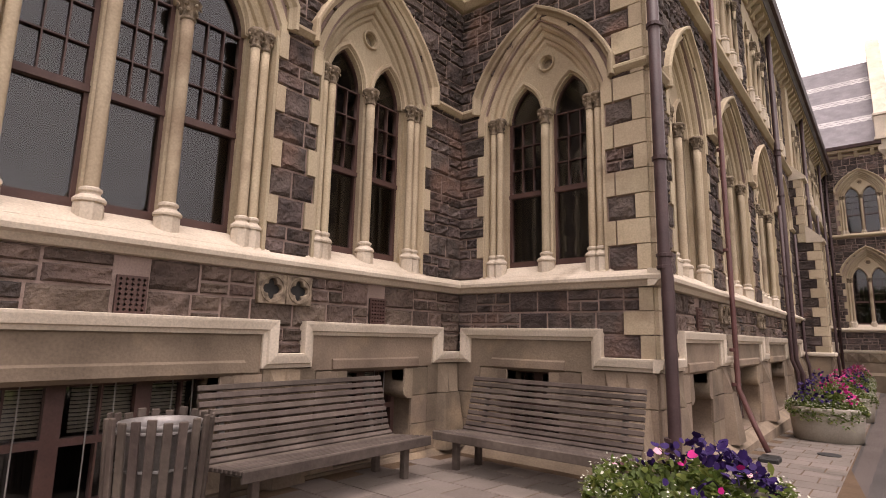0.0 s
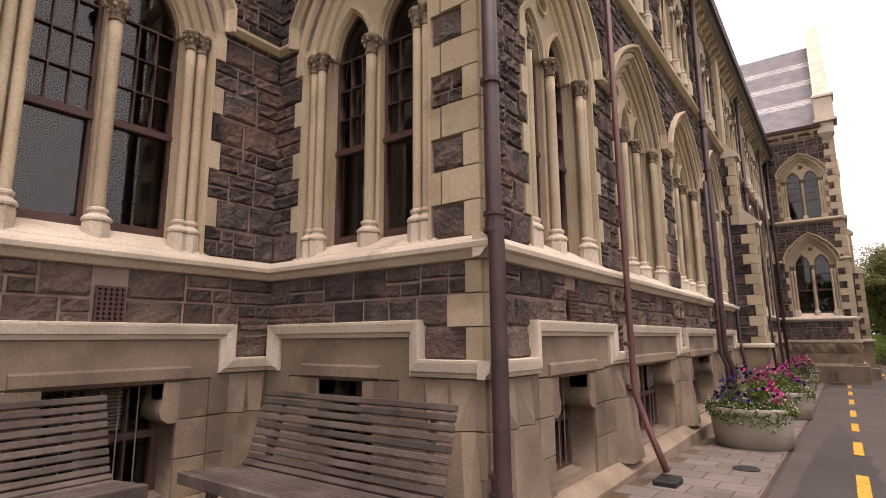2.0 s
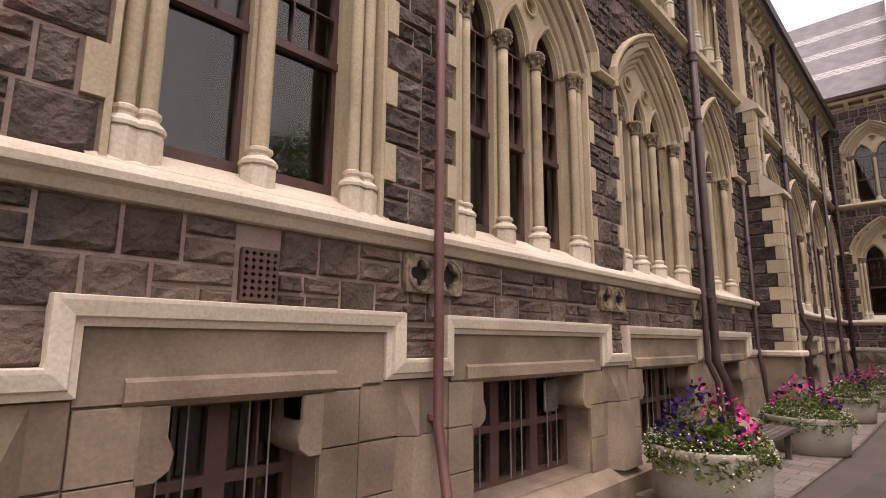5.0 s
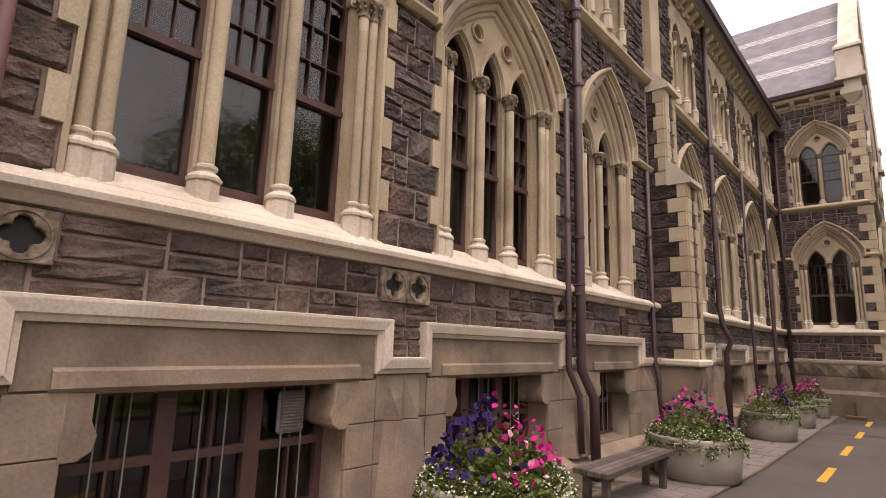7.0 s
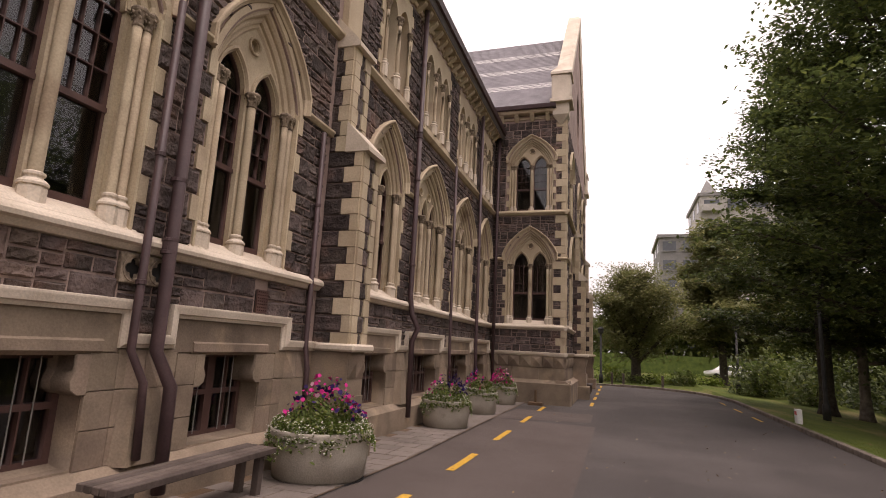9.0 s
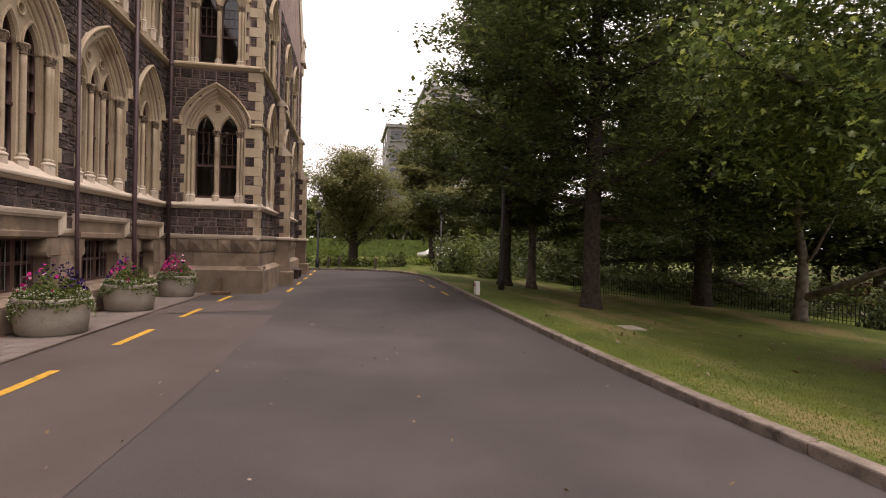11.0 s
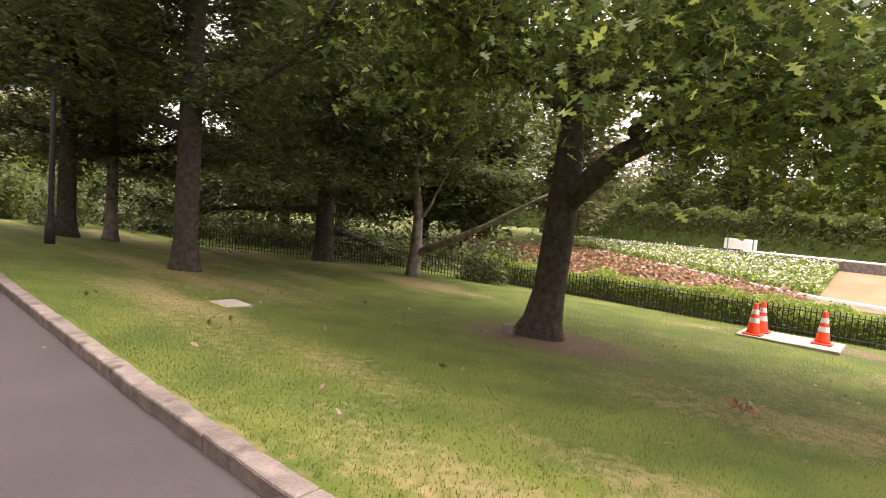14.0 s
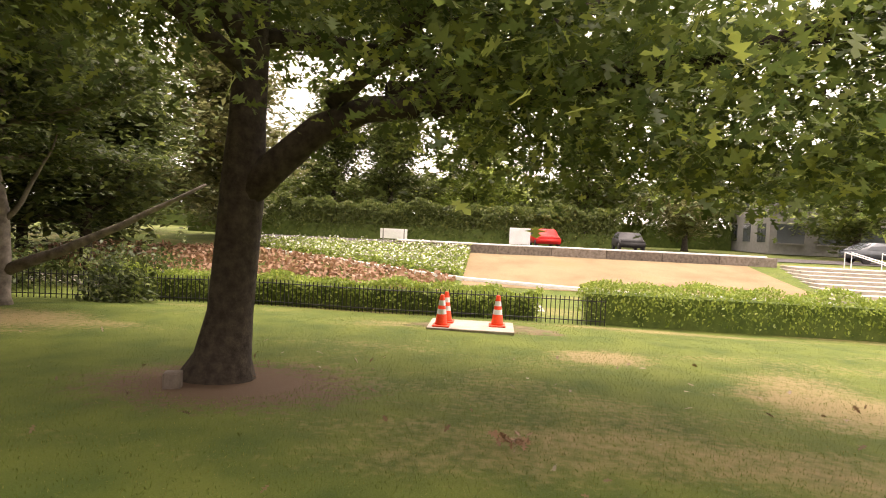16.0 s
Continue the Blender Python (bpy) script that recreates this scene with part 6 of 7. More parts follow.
# blinds, an air vent and the like behind the basement glass
for u0, u1 in ((0.9, 1.42), (1.5, 1.95), (2.0, 2.4), (3.85, 4.25), (4.32, 4.75)):
    bl = thing("window_blind", WALLS["wall_west_recess"][0], "lowered cream slatted blind behind the glass", "blind", "basement blinds")
    me = mesh_of(soft_box(u0, u1, 0.365, 0.385, 0, 0.022, 0.003), "slat")
    me.materials.append(BLIND)
    for i in range(12):
        ob = new("slat", me)
        ob.parent = bl
        ob.matrix_basis = Matrix.Translation((0, 0, 0.8 + 0.031 * i))
av = thing("air_vent", WALLS["wall_main"][0] @ Matrix.Translation((11.1, 0, 0.98)), "grey louvred air vent in a basement window", "vent")
for i in range(11):
    part("louvre", soft_box(-0.1, 0.1, 0.215, 0.24, -0.13 + 0.024 * i, -0.113 + 0.024 * i, 0.004), STEEL, av)
part("housing", soft_box(-0.12, 0.12, 0.235, 0.265, -0.16, 0.16, 0.02), STEEL, av)

dc = thing("drain_cover", Matrix.Translation((-0.85, 10.1, near_level(10.1) + 0.026)), "small round iron drain cover in the paving", "cover")
bm = bmesh.new()
lathe(bm, ((0.15, -0.02), (0.15, 0.006), (0.135, 0.01), (0.12, 0.006)), 0, 0, 24)
part("lid", bm, IRON, dc)

# small foot of a sign by the wing
sf = thing("post_foot", Matrix.Translation((-0.1, 30.05, -0.39)), "rusty iron foot with a short post", "bollard")
part("plate", soft_box(-0.25, 0.25, -0.15, 0.15, -0.03, 0.1, 0.02), SOIL, sf)
part("post", soft_box(-0.04, 0.04, -0.04, 0.04, 0.1, 0.5, 0.01), SOIL, sf)
mk = thing("kerb_marker", Matrix.Translation((7.72, 29.9, -0.31)), "short white marker post with a red band by the kerb", "post")
part("post", soft_box(-0.07, 0.07, -0.14, 0.14, -0.05, 0.42, 0.01), WHITEPAINT, mk)
part("band", soft_box(-0.074, 0.074, -0.1, 0.1, 0.26, 0.36, 0.004), REDPAINT, mk)


# ---- lamp posts ----
def lamp_post(x, y, h):
    z = lawn_level(x, y) if x > 7.6 else -0.43
    lp = thing("street_lamp", Matrix.Translation((x, y, z)), "slim black lamp post on the lawn's edge", "street lamp", "lamp posts along the road")
    bm = bmesh.new()
    lathe(bm, ((0.13, -0.1), (0.13, 0.5), (0.1, 0.56), (0.075, 0.62), (0.06, h)), 0, 0, 12)
    part("pole", bm, IRON, lp, smooth=True)
    bm = bmesh.new()
    lathe(bm, ((0.07, h), (0.16, h + 0.1), (0.2, h + 0.34), (0.22, h + 0.36), (0.05, h + 0.5)), 0, 0, 12)
    part("lantern", bm, IRON, lp)


for q in ((9.6, 33.6, 4.4), (9.3, 46.5, 3.6), (1.6, 48.7, 3.2)):
    lamp_post(*q)
for x, y in ((2.3, 48.2), (3.0, 48.0), (5.3, 47.6)):
    bo = thing("bollard", Matrix.Translation((x, y, -0.44)), "short dark timber bollard", "bollard", "bollards by the bend")
    part("post", soft_box(-0.07, 0.07, -0.07, 0.07, -0.05, 0.75, 0.02), DARKTIMBER, bo)

# ---- the lawn's things ----


def lawn_disc(name, x, y, rx_, ry_, mat, label, category, lift=0.012, seed=1):
    r = np.random.default_rng(seed)
    ph = r.uniform(0, 6, 3)
    bm = bmesh.new()
    c = bm.verts.new((x, y, lawn_level(x, y) + lift))
    rings = []
    for f in (0.35, 0.7, 1.0):
        ring = []
        for i in range(36):
            a = 2 * math.pi * i / 36
            k = f * (1 + 0.12 * math.sin(2 * a + ph[0]) + 0.1 * math.sin(3 * a + ph[1]) + 0.08 * math.sin(7 * a + ph[2]))
            px, py = x + rx_ * k * math.cos(a), y + ry_ * k * math.sin(a)
            ring.append(bm.verts.new((px, py, lawn_level(px, py) + (lift if f < 1 else -0.015))))
        rings.append(ring)
    for i in range(36):
        bm.faces.new((c, rings[0][i], rings[0][(i + 1) % 36]))
        for a, b in zip(rings, rings[1:]):
            bm.faces.new((a[i], b[i], b[(i + 1) % 36], a[(i + 1) % 36]))
    return tagged(part(name, bm, mat, None, label, smooth=True), category=category, kind="structure")


lawn_disc("gravel_pad", 20.2, 17.9, 1.0, 2.2, LITTER, "dark worn pad round the slab", "soil", 0.03, 2)
bm = soft_box(-0.11, 0.11, -0.1, 0.1, 0, 0.21, 0.025, 2)
st = part("stone_block", bm, KERB, None, "small rough stone block at the oak's foot")
st.matrix_world = pose(13.55, 21.45, lawn_level(13.55, 21.45) - 0.02, 0, 6, 25)
tagged(st, category="stone")
sl = part("concrete_slab", soft_box(-0.45, 0.75, -0.95, 0.95, -0.1, 0.05, 0.01), CONCRETE, None, "flat pale concrete slab set in the lawn")
sl.matrix_world = Matrix.Translation((19.55, 18.2, lawn_level(19.6, 18.2) + 0.03))
tagged(sl, category="slab")
sl = part("manhole_cover", soft_box(-0.22, 0.22, -0.3, 0.3, -0.05, 0.015, 0.008), CONCRETE, None, "pale concrete cover flush with the lawn")
sl.matrix_world = Matrix.Translation((9.9, 24.2, lawn_level(9.9, 24.2) + 0.005))
tagged(sl, category="cover")


def cone(x, y):
    cn = thing("traffic_cone", Matrix.Translation((x, y, lawn_level(19.6, 18.2) + 0.08)), "orange traffic cone with two white bands on the slab", "traffic cone", "cones on the slab")
    part("base", soft_box(-0.19, 0.19, -0.19, 0.19, 0, 0.04, 0.015), ORANGE, cn)
    bm = bmesh.new()
    lathe(bm, ((0.15, 0.04), (0.135, 0.07), (0.045, 0.68), (0.035, 0.7), (0.03, 0.7)), 0, 0, 20)
    part("body", bm, ORANGE, cn, smooth=True)
    for a, b in ((0.27, 0.38), (0.46, 0.57)):
        ra, rb = (0.135 - 0.09 * (z - 0.07) / 0.61 + 0.003 for z in (a, b))
        bm = bmesh.new()
        lathe(bm, ((ra, a), (rb, b)), 0, 0, 20, cap=False)
        part("band", bm, REFLECT, cn, smooth=True)


for q in ((19.35, 18.85), (19.75, 17.62), (19.9, 18.8)):
    cone(*q)

# ---- fence, hedge and shrubs ----
fence = thing("iron_fence", None, "low black iron picket fence along the lawn's far edge", "fence")
line = [(22.9, 14.6), (22.9, 24), (22.5, 28), (19.2, 33.2), (14.5, 38.2)]
pm = mesh_of(soft_box(-0.012, 0.012, -0.012, 0.012, 0, 0.82, 0.004), "picket")
pm.materials.append(IRON)
for (xa, ya), (xb, yb) in zip(line, line[1:]):
    L = math.hypot(xb - xa, yb - ya)
    n = int(L / 0.125)
    for i in range(n):
        x, y = xa + (xb - xa) * i / n, ya + (yb - ya) * i / n
        ob = new("picket", pm)
        ob.parent = fence
        ob.matrix_basis = Matrix.Translation((x, y, lawn_level(x, y) - 0.03))
    for h in (0.12, 0.68):
        bm = bmesh.new()
        tube(bm, [(xa + (xb - xa) * t, ya + (yb - ya) * t, lawn_level(xa + (xb - xa) * t, ya + (yb - ya) * t) + h) for t in [k / 6 for k in range(7)]], 0.014, 5)
        part("rail", bm, IRON, fence)


def hedge(name, label, x0, x1, y0, y1, h, n, mat, size, seed, ragged=0.12, level=lawn_level, group=""):
    r = np.random.default_rng(seed)
    hg = thing(name, Matrix.Translation(((x0 + x1) / 2, (y0 + y1) / 2, level((x0 + x1) / 2, (y0 + y1) / 2))), label, "hedge", group)
    ox, oy, oz = hg.matrix_world.translation
    x, y = r.uniform(x0, x1, n), r.uniform(y0, y1, n)
    u = (x - (x0 + x1) / 2) / ((x1 - x0) / 2)
    top = h * (1 - 0.15 * u ** 4) + np.array([ragged * noise.noise((a * 0.8, b * 0.8, seed)) * 2 for a, b in zip(x, y)])
    z = top * r.uniform(0, 1, n) ** 0.5
    z = np.where(r.uniform(0, 1, n) < 0.35, top, z) + r.normal(0, 0.04, n)
    base = np.array([level(a, b) for a, b in zip(x, y)])
    leaves("foliage", np.stack([x - ox, y - oy, z + base - oz], -1), None, size, mat, hg, "kite", seed, 0.2, 0.95)
    # solid filler box; its darker green paints the shade between the leaves
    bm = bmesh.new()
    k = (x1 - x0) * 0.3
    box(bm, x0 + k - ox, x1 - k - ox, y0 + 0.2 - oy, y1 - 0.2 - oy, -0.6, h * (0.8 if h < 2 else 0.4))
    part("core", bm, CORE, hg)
    return hg


hedge("clipped_hedge", "clipped green hedge along the lawn's edge", 22.9, 24.5, -14, 15.2, 1.12, 34000, HEDGELEAF, 0.11, 61, 0.2)
hedge("loose_hedge", "loose green climber hedge behind the fence", 23.05, 24.2, 16.3, 30, 0.85, 16000, HEDGELEAF, 0.11, 62, 0.2)


def shrub(x, y, r_, h, mat, seed, size=0.2, n=900, label="rounded green garden shrub", level=None):
    r = np.random.default_rng(seed)
    z = lawn_level(x, y) if level is None else level
    sh = thing("shrub", Matrix.Translation((x, y, z)), label, "shrub", "shrubs behind the lawn")
    a, q, e = r.uniform(0, 2 * math.pi, n), r.uniform(0, 1, n) ** 0.4, r.uniform(-0.1, 1, n)
    lump = 1 + 0.25 * np.sin(3 * a + seed) * np.cos(4 * e) + 0.15 * np.sin(7 * a + 2 * seed)
    c = np.stack([r_ * q * lump * np.cos(a) * np.cos(e * 1.2), r_ * q * lump * np.sin(a) * np.cos(e * 1.2), h * (0.1 + 0.9 * np.sin(np.clip(e, 0, 1) * 1.4)) * q * lump], -1)
    leaves("foliage", c, None, size, mat, sh, "oval", seed)
    bm = bmesh.new()
    for k in range(4):
        tube(bm, [(0.05 * k - 0.1, 0, -0.1), (0.3 * math.cos(k * 1.7) * r_, 0.3 * math.sin(k * 1.7) * r_, h * 0.6)], [0.04, 0.015], 5)
    tagged(part("stem", bm, BARK, sh), kind="stuff")


rs = np.random.default_rng(5)
for i in range(16):
    t = i / 15
    shrub(26 - 12.5 * t + rs.normal(0, 0.8), 31 + 15 * t + rs.normal(0, 0.8), rs.uniform(1.3, 2.2), rs.uniform(1.2, 2.6), (DARKLEAF, MIDLEAF, DARKLEAF)[i % 3], 100 + i)
for i in range(14):
    shrub(-8 + 1.7 * i + rs.normal(0, 0.3), 53 + rs.normal(0, 1.2), rs.uniform(0.9, 1.5), rs.uniform(0.6, 1.3), (HEDGELEAF, MIDLEAF)[i % 2], 130 + i, 0.2, 700, "low shrub in the far garden bed", -0.44)
for i in range(12):
    shrub(10 + rs.uniform(0, 9), 41 + rs.uniform(0, 9), rs.uniform(1.2, 2.2), rs.uniform(1.2, 2.8), (DARKLEAF, MIDLEAF)[i % 2], 150 + i, 0.24, 900)
shrub(21.6, 28.0, 1.0, 1.3, DARKLEAF, 171, 0.16, 1400, "dark drooping evergreen shrub by the pale trunk")

# far trees that close the view
for i, (x, y, h, k) in enumerate(((33, 42, 12, MIDLEAF), (40, 35, 12, OLIVELEAF), (27, 52, 13, MIDLEAF), (18, 62, 13, MIDLEAF), (59, 28, 12, MIDLEAF), (62, 20, 13, HEDGELEAF), (61, 9, 13, MIDLEAF), (60, 0, 12, OLIVELEAF), (55, -12, 12, MIDLEAF), (50, -20, 11, MIDLEAF), (30, 36, 10, DARKLEAF), (60, 34, 14, MIDLEAF), (24, 40, 11, DARKLEAF), (44, 46, 14, MIDLEAF))):
    z = 0.1 if x > 44 else lawn_level(x, y)
    plain_oak("far_tree", (x, y, z), h, 0.25, 5.2, 200 + i, k, 1.4, 15, per=8, size=0.5, spread=(0.7, 0.7, 0.35), label="leafy tree beyond the gardens", lift=0.3)

hedge("far_hedge", "tall green belt of trees closing the scene's edge", -45, -38, 48, 90, 5, 3500, MIDLEAF, 0.9, 85, 1.2)
hedge("far_hedge", "tall green belt of trees closing the scene's edge", -40, 60, 78, 84, 5.5, 34000, MIDLEAF, 0.9, 86, 1.4, lambda x, y: -0.5)
# southern belt, never in view, added to darken the wing windows' reflections
hedge("far_hedge", "tall green belt of trees closing the scene's edge", -40, 70, -56, -48, 10, 20000, DARKLEAF, 1.1, 88, 1.6, lambda x, y: -0.4)
hedge("far_hedge", "tall green belt of trees closing the scene's edge", 72, 78, -60, 80, 6.5, 30000, MIDLEAF, 0.9, 87, 1.4)

# ---- the bank beyond the fence ----
STEP = lambda x, y: lawn_level(x, y) + 0.02
dry = sheet("dry_meadow", [31.6 + 0.85 * i for i in range(11)], [3.2 + 1.0 * i for i in range(18)], lambda x, y: STEP(x, y), STRAW, lambda x, y: y < 19.2)
tagged(dry, "sun-dried straw-coloured grass bank", "meadow", kind="structure")


def edging(pts, h, w, mat, label, name="edging"):
    for (xa, ya), (xb, yb) in zip(pts, pts[1:]):
        L = math.hypot(xb - xa, yb - ya)
        n = max(1, int(L / 3))
        ed = thing(name, None, label, "edging", kind="structure")
        for i in range(n):
            p, q = i / n, (i + 1) / n
            x, y = xa + (xb - xa) * (p + q) / 2, ya + (yb - ya) * (p + q) / 2
            za, zb = (lawn_level(xa + (xb - xa) * t, ya + (yb - ya) * t) for t in (p, q))
            ob = part("length", soft_box(-L / n / 2 + 0.01, L / n / 2 - 0.01, -w / 2, w / 2, -0.2, h, 0.02), mat, ed)
            ob.matrix_basis = pose(x, y, (za + zb) / 2, 0, -math.degrees(math.atan2(zb - za, L / n)), math.degrees(math.atan2(yb - ya, xb - xa)))


edging([(31.5, 3.4), (31.5, 12), (32.6, 19.1), (37.6, 31)], 0.16, 0.25, WHITEPAINT, "pale concrete edging of the bank")
edging([(40.4, 1.5), (40.4, 24)], 0.5, 0.4, KERB, "low grey retaining wall at the bank's top", "retaining_wall")
edging([(41.5, 1.5), (41.5, 24)], 0.42, 0.3, WHITEPAINT, "pale concrete edging of the upper path")
r = np.random.default_rng(71)
n = 9000
x = r.uniform(32.8, 40.2, n)
y = 19.2 + r.uniform(0, 1, n) * 15
ok = x > 32.8 + (y - 19.1) * 0.41
bx, by = x[ok], y[ok]
bed = thing("rose_bed", Matrix.Translation((36.5, 26, lawn_level(36.5, 26))), "bed of green bushes covered in white flowers", "flower bed")
o = bed.matrix_world.translation
bz = np.array([lawn_level(a, b) for a, b in zip(bx, by)]) + 0.45 * r.uniform(0.2, 1.1, len(bx)) + np.array([0.2 * noise.noise((a * 1.1, b * 1.1, 3)) for a, b in zip(bx, by)])
P = np.stack([bx, by, bz], -1) - np.array(o)
leaves("foliage", P, None, 0.24, HEDGELEAF, bed, "oval", 72)
leaves("white_blossom", P[:3600] + (0, 0, 0.12), None, 0.1, WHITEFLOWER, bed, "disc", 73, 0)
x, y = r.uniform(27.5, 37, 9000), r.uniform(19.5, 41, 9000)
ok = (x < 32.2 + (y - 19.1) * 0.41) & (x > 28.0 + 0.1 * (y - 19))
rb = thing("russet_bed", Matrix.Translation((31, 29, lawn_level(31, 29))), "low reddish-brown ground cover below the roses", "flower bed")
o = np.array(rb.matrix_world.translation)
P = np.stack([x[ok], y[ok], [lawn_level(a, b) + 0.12 for a, b in zip(x[ok], y[ok])]], -1)
P[:, 2] += r.uniform(0, 0.22, len(P))
leaves("foliage", P - o, None, 0.3, RUSSET, rb, "oval", 74)
path_s = sheet("garden_path", [25.5, 26.3, 27.2, 28.0], [16 + 2.0 * i for i in range(14)], lambda x, y: lawn_level(x, y) + 0.03, CONCRETE)
tagged(path_s, "pale gravel path beyond the fence", "path", kind="structure")

steps = thing("concrete_steps", Matrix.Translation((31, -4, -1.45)), "broad flight of pale concrete steps with handrails", "steps", kind="structure")
for i in range(9):
    part("step", soft_box(0.95 * i, 9.5, -9, 7.2 - 0.25 * i, -0.3 + 0.15 * i, 0.15 * (i + 1), 0.01), CONCRETE, steps)
for y in (0.5, 2.4):
    hr = thing("handrail", Matrix.Translation((31, -4 + y, -1.45)), "pale tubular steel handrail on the steps", "handrail")
    for dy in (0.0, 0.35):
        bm = bmesh.new()
        tube(bm, [(0.3, dy, 0.15), (0.3, dy, 1.05), (7.8, dy, 2.3), (7.8, dy, 1.3)], 0.03, 8)
        part("rail", bm, WHITEPAINT, hr)
up = sheet("upper_road", [42.5, 46, 50], [-30 + 6.0 * i for i in range(12)], lambda x, y: lawn_level(x, y) + 0.05, ASPHALT)
tagged(up, "asphalt street above the bank", "road", kind="structure")
hedge("ivy_wall", "tall wall overgrown with ivy across the street", 50.5, 52.0, 8, 44, 3.0, 26000, MIDLEAF, 0.3, 81, 0.45)
sg = thing("sign_board", Matrix.Translation((42.4, 24.4, 0.0)), "pale grey information board on two posts", "sign")
part("panel", soft_box(-0.03, 0.03, -0.9, 0.9, 0.35, 1.0, 0.01), WHITEPAINT, sg)
for y in (-0.7, 0.7):
    part("post", soft_box(-0.04, 0.04, y - 0.04, y + 0.04, -0.1, 1.0, 0.01), STEEL, sg)


def car(m, paint, label):
    c = thing("parked_car", m, label, "car", "parked cars")
    bm = bmesh.new()
    side = [(-2.1, 0.35), (-2.15, 0.75), (-1.2, 0.88), (-0.65, 1.38), (0.9, 1.42), (1.6, 0.95), (2.1, 0.85), (2.12, 0.35)]
    a = [bm.verts.new((x, -0.84 + (0.12 if z > 1 else 0), z)) for x, z in side]
    b = [bm.verts.new((x, 0.84 - (0.12 if z > 1 else 0), z)) for x, z in side]
    bm.faces.new(a)
    bm.faces.new(b[::-1])
    for i in range(len(side)):
        j = (i + 1) % len(side)
        bm.faces.new((a[j], a[i], b[i], b[j]))
    bmesh.ops.bevel(bm, geom=bm.edges[:], offset=0.06, segments=2, affect="EDGES")
    part("body", bm, paint, c, smooth=True)
    for s in (-1, 1):
        bm = bmesh.new()
        f = [bm.verts.new((x, s * y, z)) for x, y, z in ((-1.05, 0.835, 0.93), (1.35, 0.835, 0.95), (0.85, 0.735, 1.34), (-0.6, 0.735, 1.32))]
        bm.faces.new(f)
        part("side_window", bm, FARGLASS, c)
        for x in (-1.35, 1.35):
            bm = bmesh.new()
            lathe(bm, ((0.2, -0.1), (0.31, -0.09), (0.32, 0.0), (0.31, 0.09), (0.2, 0.1)), 0, 0, 18)
            ob = part("wheel", bm, IRON, c)
            ob.matrix_basis = pose(x, s * 0.78, 0.32, 90)
    return c


car(pose(47.5, 14.2, 0.06, 0, 0, 5), REDPAINT, "bright red car parked across the street")
car(pose(47.5, 8.2, 0.06, 0, 0, -4), IRON, "dark car parked across the street")
car(pose(45.5, -7.5, 0.06, 0, 0, 90), FARGLASS, "grey car parked above the steps")
car(pose(13.0, 70, -0.43, 0, 0, 5), WHITEPAINT, "white car parked beyond the far garden")
sg = thing("sign_board", Matrix.Translation((44.2, 16.1, 0.02)), "white notice board beside the street", "sign")
part("panel", soft_box(-0.05, 0.05, -0.7, 0.7, 0.3, 1.4, 0.01), WHITEPAINT, sg)
part("post", soft_box(-0.05, 0.05, -0.06, 0.06, -0.1, 0.3, 0.01), STEEL, sg)


# ---- far buildings ----
def block_house(m, w, d, h, floors, bays, wall_mat, label, roof_lift=0.5):
    hs = thing("apartment_building", m, label, "building", "far buildings")
    bm = bmesh.new()
    box(bm, -w / 2, w / 2, 0, d, 0, h)
    part("wall", bm, wall_mat, hs)
    bm = bmesh.new()
    box(bm, -w / 2 - 0.3, w / 2 + 0.3, -0.3, d + 0.3, h, h + roof_lift)
    part("roof", bm, FARGREY, hs)
    fh, bw = h / floors, w / bays
    for f in range(floors):
        for b in range(bays):
            x = -w / 2 + (b + 0.5) * bw
            z = f * fh + fh * 0.3
            bm = bmesh.new()
            box(bm, x - bw * 0.33, x + bw * 0.33, -0.06, 0.1, z, z + fh * 0.5)
            wi = part("window", bm, FARGLASS, hs)
            bm = bmesh.new()
            box(bm, x - bw * 0.37, x + bw * 0.37, -0.2, 0.1, z - 0.15, z)
            part("sill", bm, wall_mat, wi)
        for s in (-1, 1):
            for k in range(3):
                y = d * (k + 0.5) / 3
                bm = bmesh.new()
                box(bm, s * w / 2 - 0.06, s * w / 2 + 0.06, y - 1, y + 1, f * fh + fh * 0.3, f * fh + fh * 0.8)
                part("window", bm, FARGLASS, hs)
    return hs


block_house(pose(12.1, 100, -1, 0, 0, 0), 5.8, 14, 21, 7, 2, FARGREY, "grey flat-roofed apartment block in the distance")
tower = block_house(pose(23, 98, -1, 0, 0, 0), 16, 14, 27, 9, 5, FARWALL, "pale concrete apartment tower with balconies")
for f in range(9):
    bm = bmesh.new()
    box(bm, -7.9, -5.2, -1.4, 0, 3 * f + 0.4, 3 * f + 1.4)
    part("balcony", bm, FARWALL, tower)
bm = bmesh.new()
v = [bm.verts.new(c) for c in ((-8, 0, 27.4), (-5.5, 0, 27.4), (-5.5, 3, 27.4), (-8, 3, 27.4), (-6.75, 1.5, 30))]
for i in range(4):
    bm.faces.new((v[i], v[(i + 1) % 4], v[4]))
part("roof", bm, FARGREY, tower)
block_house(pose(62, -22, 0.1, 0, 0, -95), 26, 12, 7.5, 2, 7, FARGREY, "low grey building beyond the street")

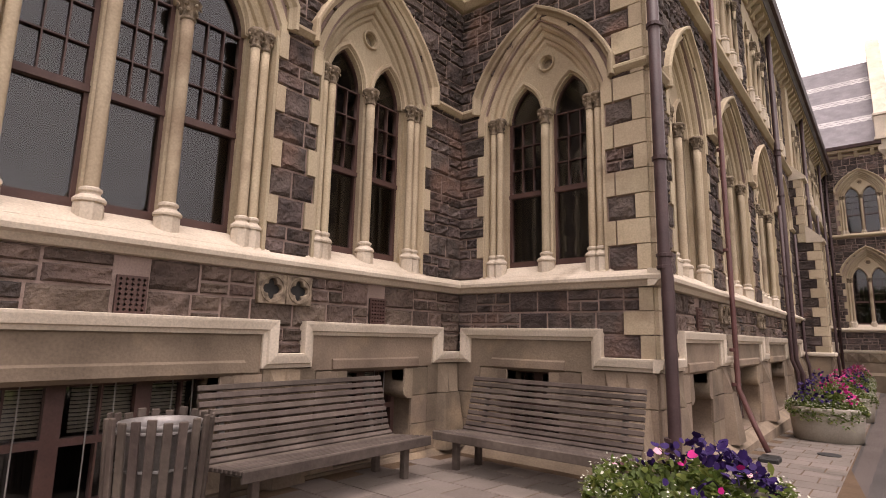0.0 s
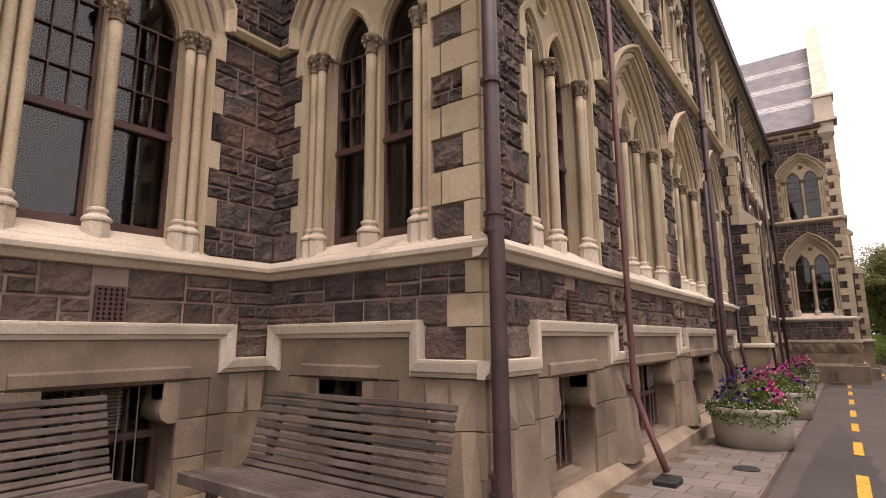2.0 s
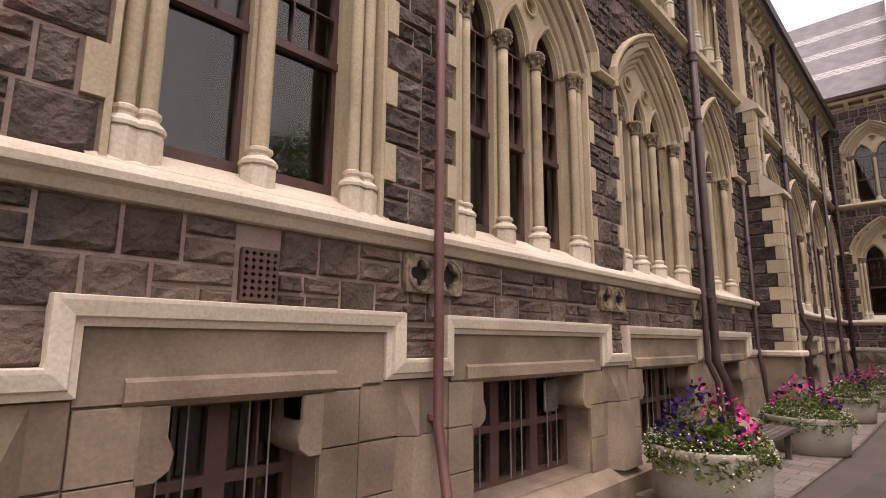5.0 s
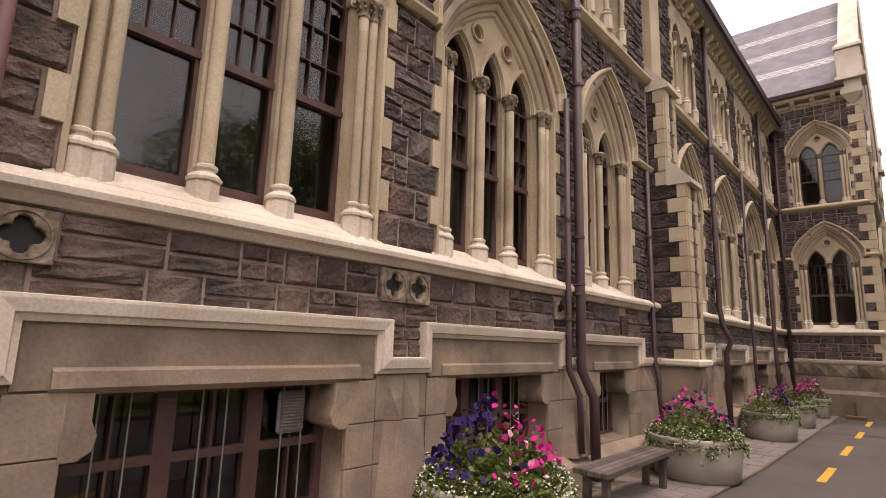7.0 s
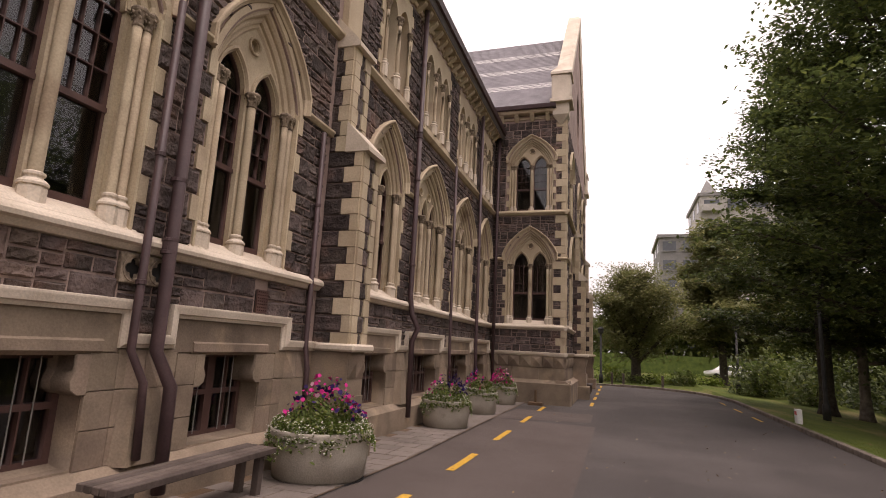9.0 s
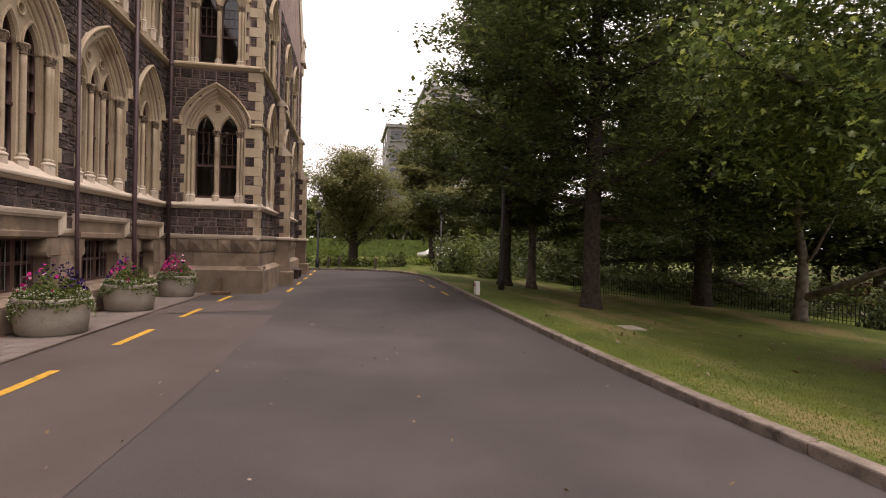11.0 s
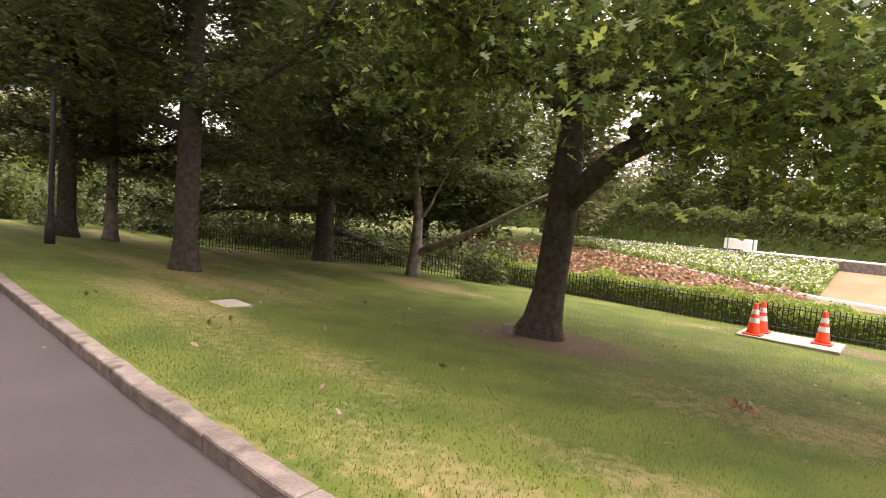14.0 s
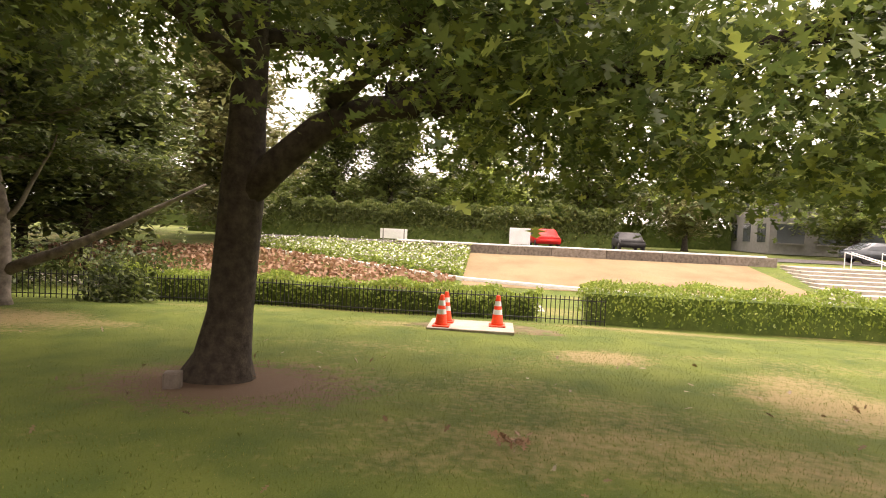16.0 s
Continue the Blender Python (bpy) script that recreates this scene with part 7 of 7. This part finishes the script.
# ---- grass blades on the near lawn ----
r = np.random.default_rng(91)
n = 150000
x = 7.35 + 15 * r.uniform(0, 1, n) ** 1.9
y = 17.5 + r.normal(0, 5.5, n)
gz = np.array([lawn_level(max(a, 7.65), b) for a, b in zip(x, y)])
d = np.hypot(x - 14.1, y - 21.0)
ok = (d > 0.9) & (x > np.array([road_right(min(max(b, -30), 37)) for b in y]) + 0.17)
gob = thing("grass", None, "short mown grass blades of the lawn", "grass", kind="stuff")
leaves("blades", np.stack([x, y, gz + 0.012], -1)[ok], None, 0.026, BLADE, gob, "sprig", 92, -1.1)
bm = bmesh.new()
rl = np.random.default_rng(93)
pts = np.stack([rl.uniform(8, 17, 160), rl.uniform(9, 26, 160), np.zeros(160)], -1)
pts[:, 2] = [lawn_level(a, b) + 0.05 for a, b, _ in pts]
DEADLEAF = leaf_material("dead_leaf", (0.16, 0.09, 0.04), (0.4, 0.34, 0.24), 0.1)
lt = thing("fallen_leaves", None, "scattered dry fallen leaves on the grass", "leaf litter", kind="stuff")
leaves("litter", pts, None, 0.1, DEADLEAF, lt, "oak", 94, 0.0)
pts = np.stack([rl.normal(12.3, 0.07, 40), rl.normal(17.55, 0.08, 40), np.zeros(40)], -1)
pts[:, 2] = [lawn_level(a, b) + 0.07 + rl.uniform(0, 0.08) for a, b, _ in pts]
lt = thing("leaf_heap", Matrix(), "small heap of dead brown oak leaves", "leaf litter", kind="stuff")
leaves("litter", pts, None, 0.09, RUSSET, lt, "oak", 95, 0.0)
bits = np.stack([rl.uniform(0.5, 7.2, 120), rl.uniform(10, 30, 120), np.zeros(120)], -1)
bits[:, 2] = [road_level(a, b) + 0.014 for a, b, _ in bits]
lt = thing("road_litter", None, "pale leaf scraps scattered on the asphalt", "leaf litter", kind="stuff")
leaves("litter", bits, None, 0.05, DEADLEAF, lt, "oval", 96, 0.0)

# ---- the walls' stones ----
for name, m, wall, near, rest, quoins, ash, heads in later:
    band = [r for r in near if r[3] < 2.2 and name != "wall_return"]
    pieces("brick", [r for r in near if r not in band], ROCKS, m, wall)
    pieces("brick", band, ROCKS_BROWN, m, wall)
    joined("bricks", rest, ROCKS, m, wall, BASALT)
    pieces("quoin", quoins, [QUOIN], m, wall)
    pieces("ashlar", ash, [ASHLAR], m, wall)
    for a, b, c, d in heads:
        bm = bmesh.new()
        nail(bm, 0, b - a, 0, d - c, 0.03)
        ob = part("nailhead", bm, TAN, wall)
        ob.matrix_world = m @ Matrix.Translation((a, 0, c))
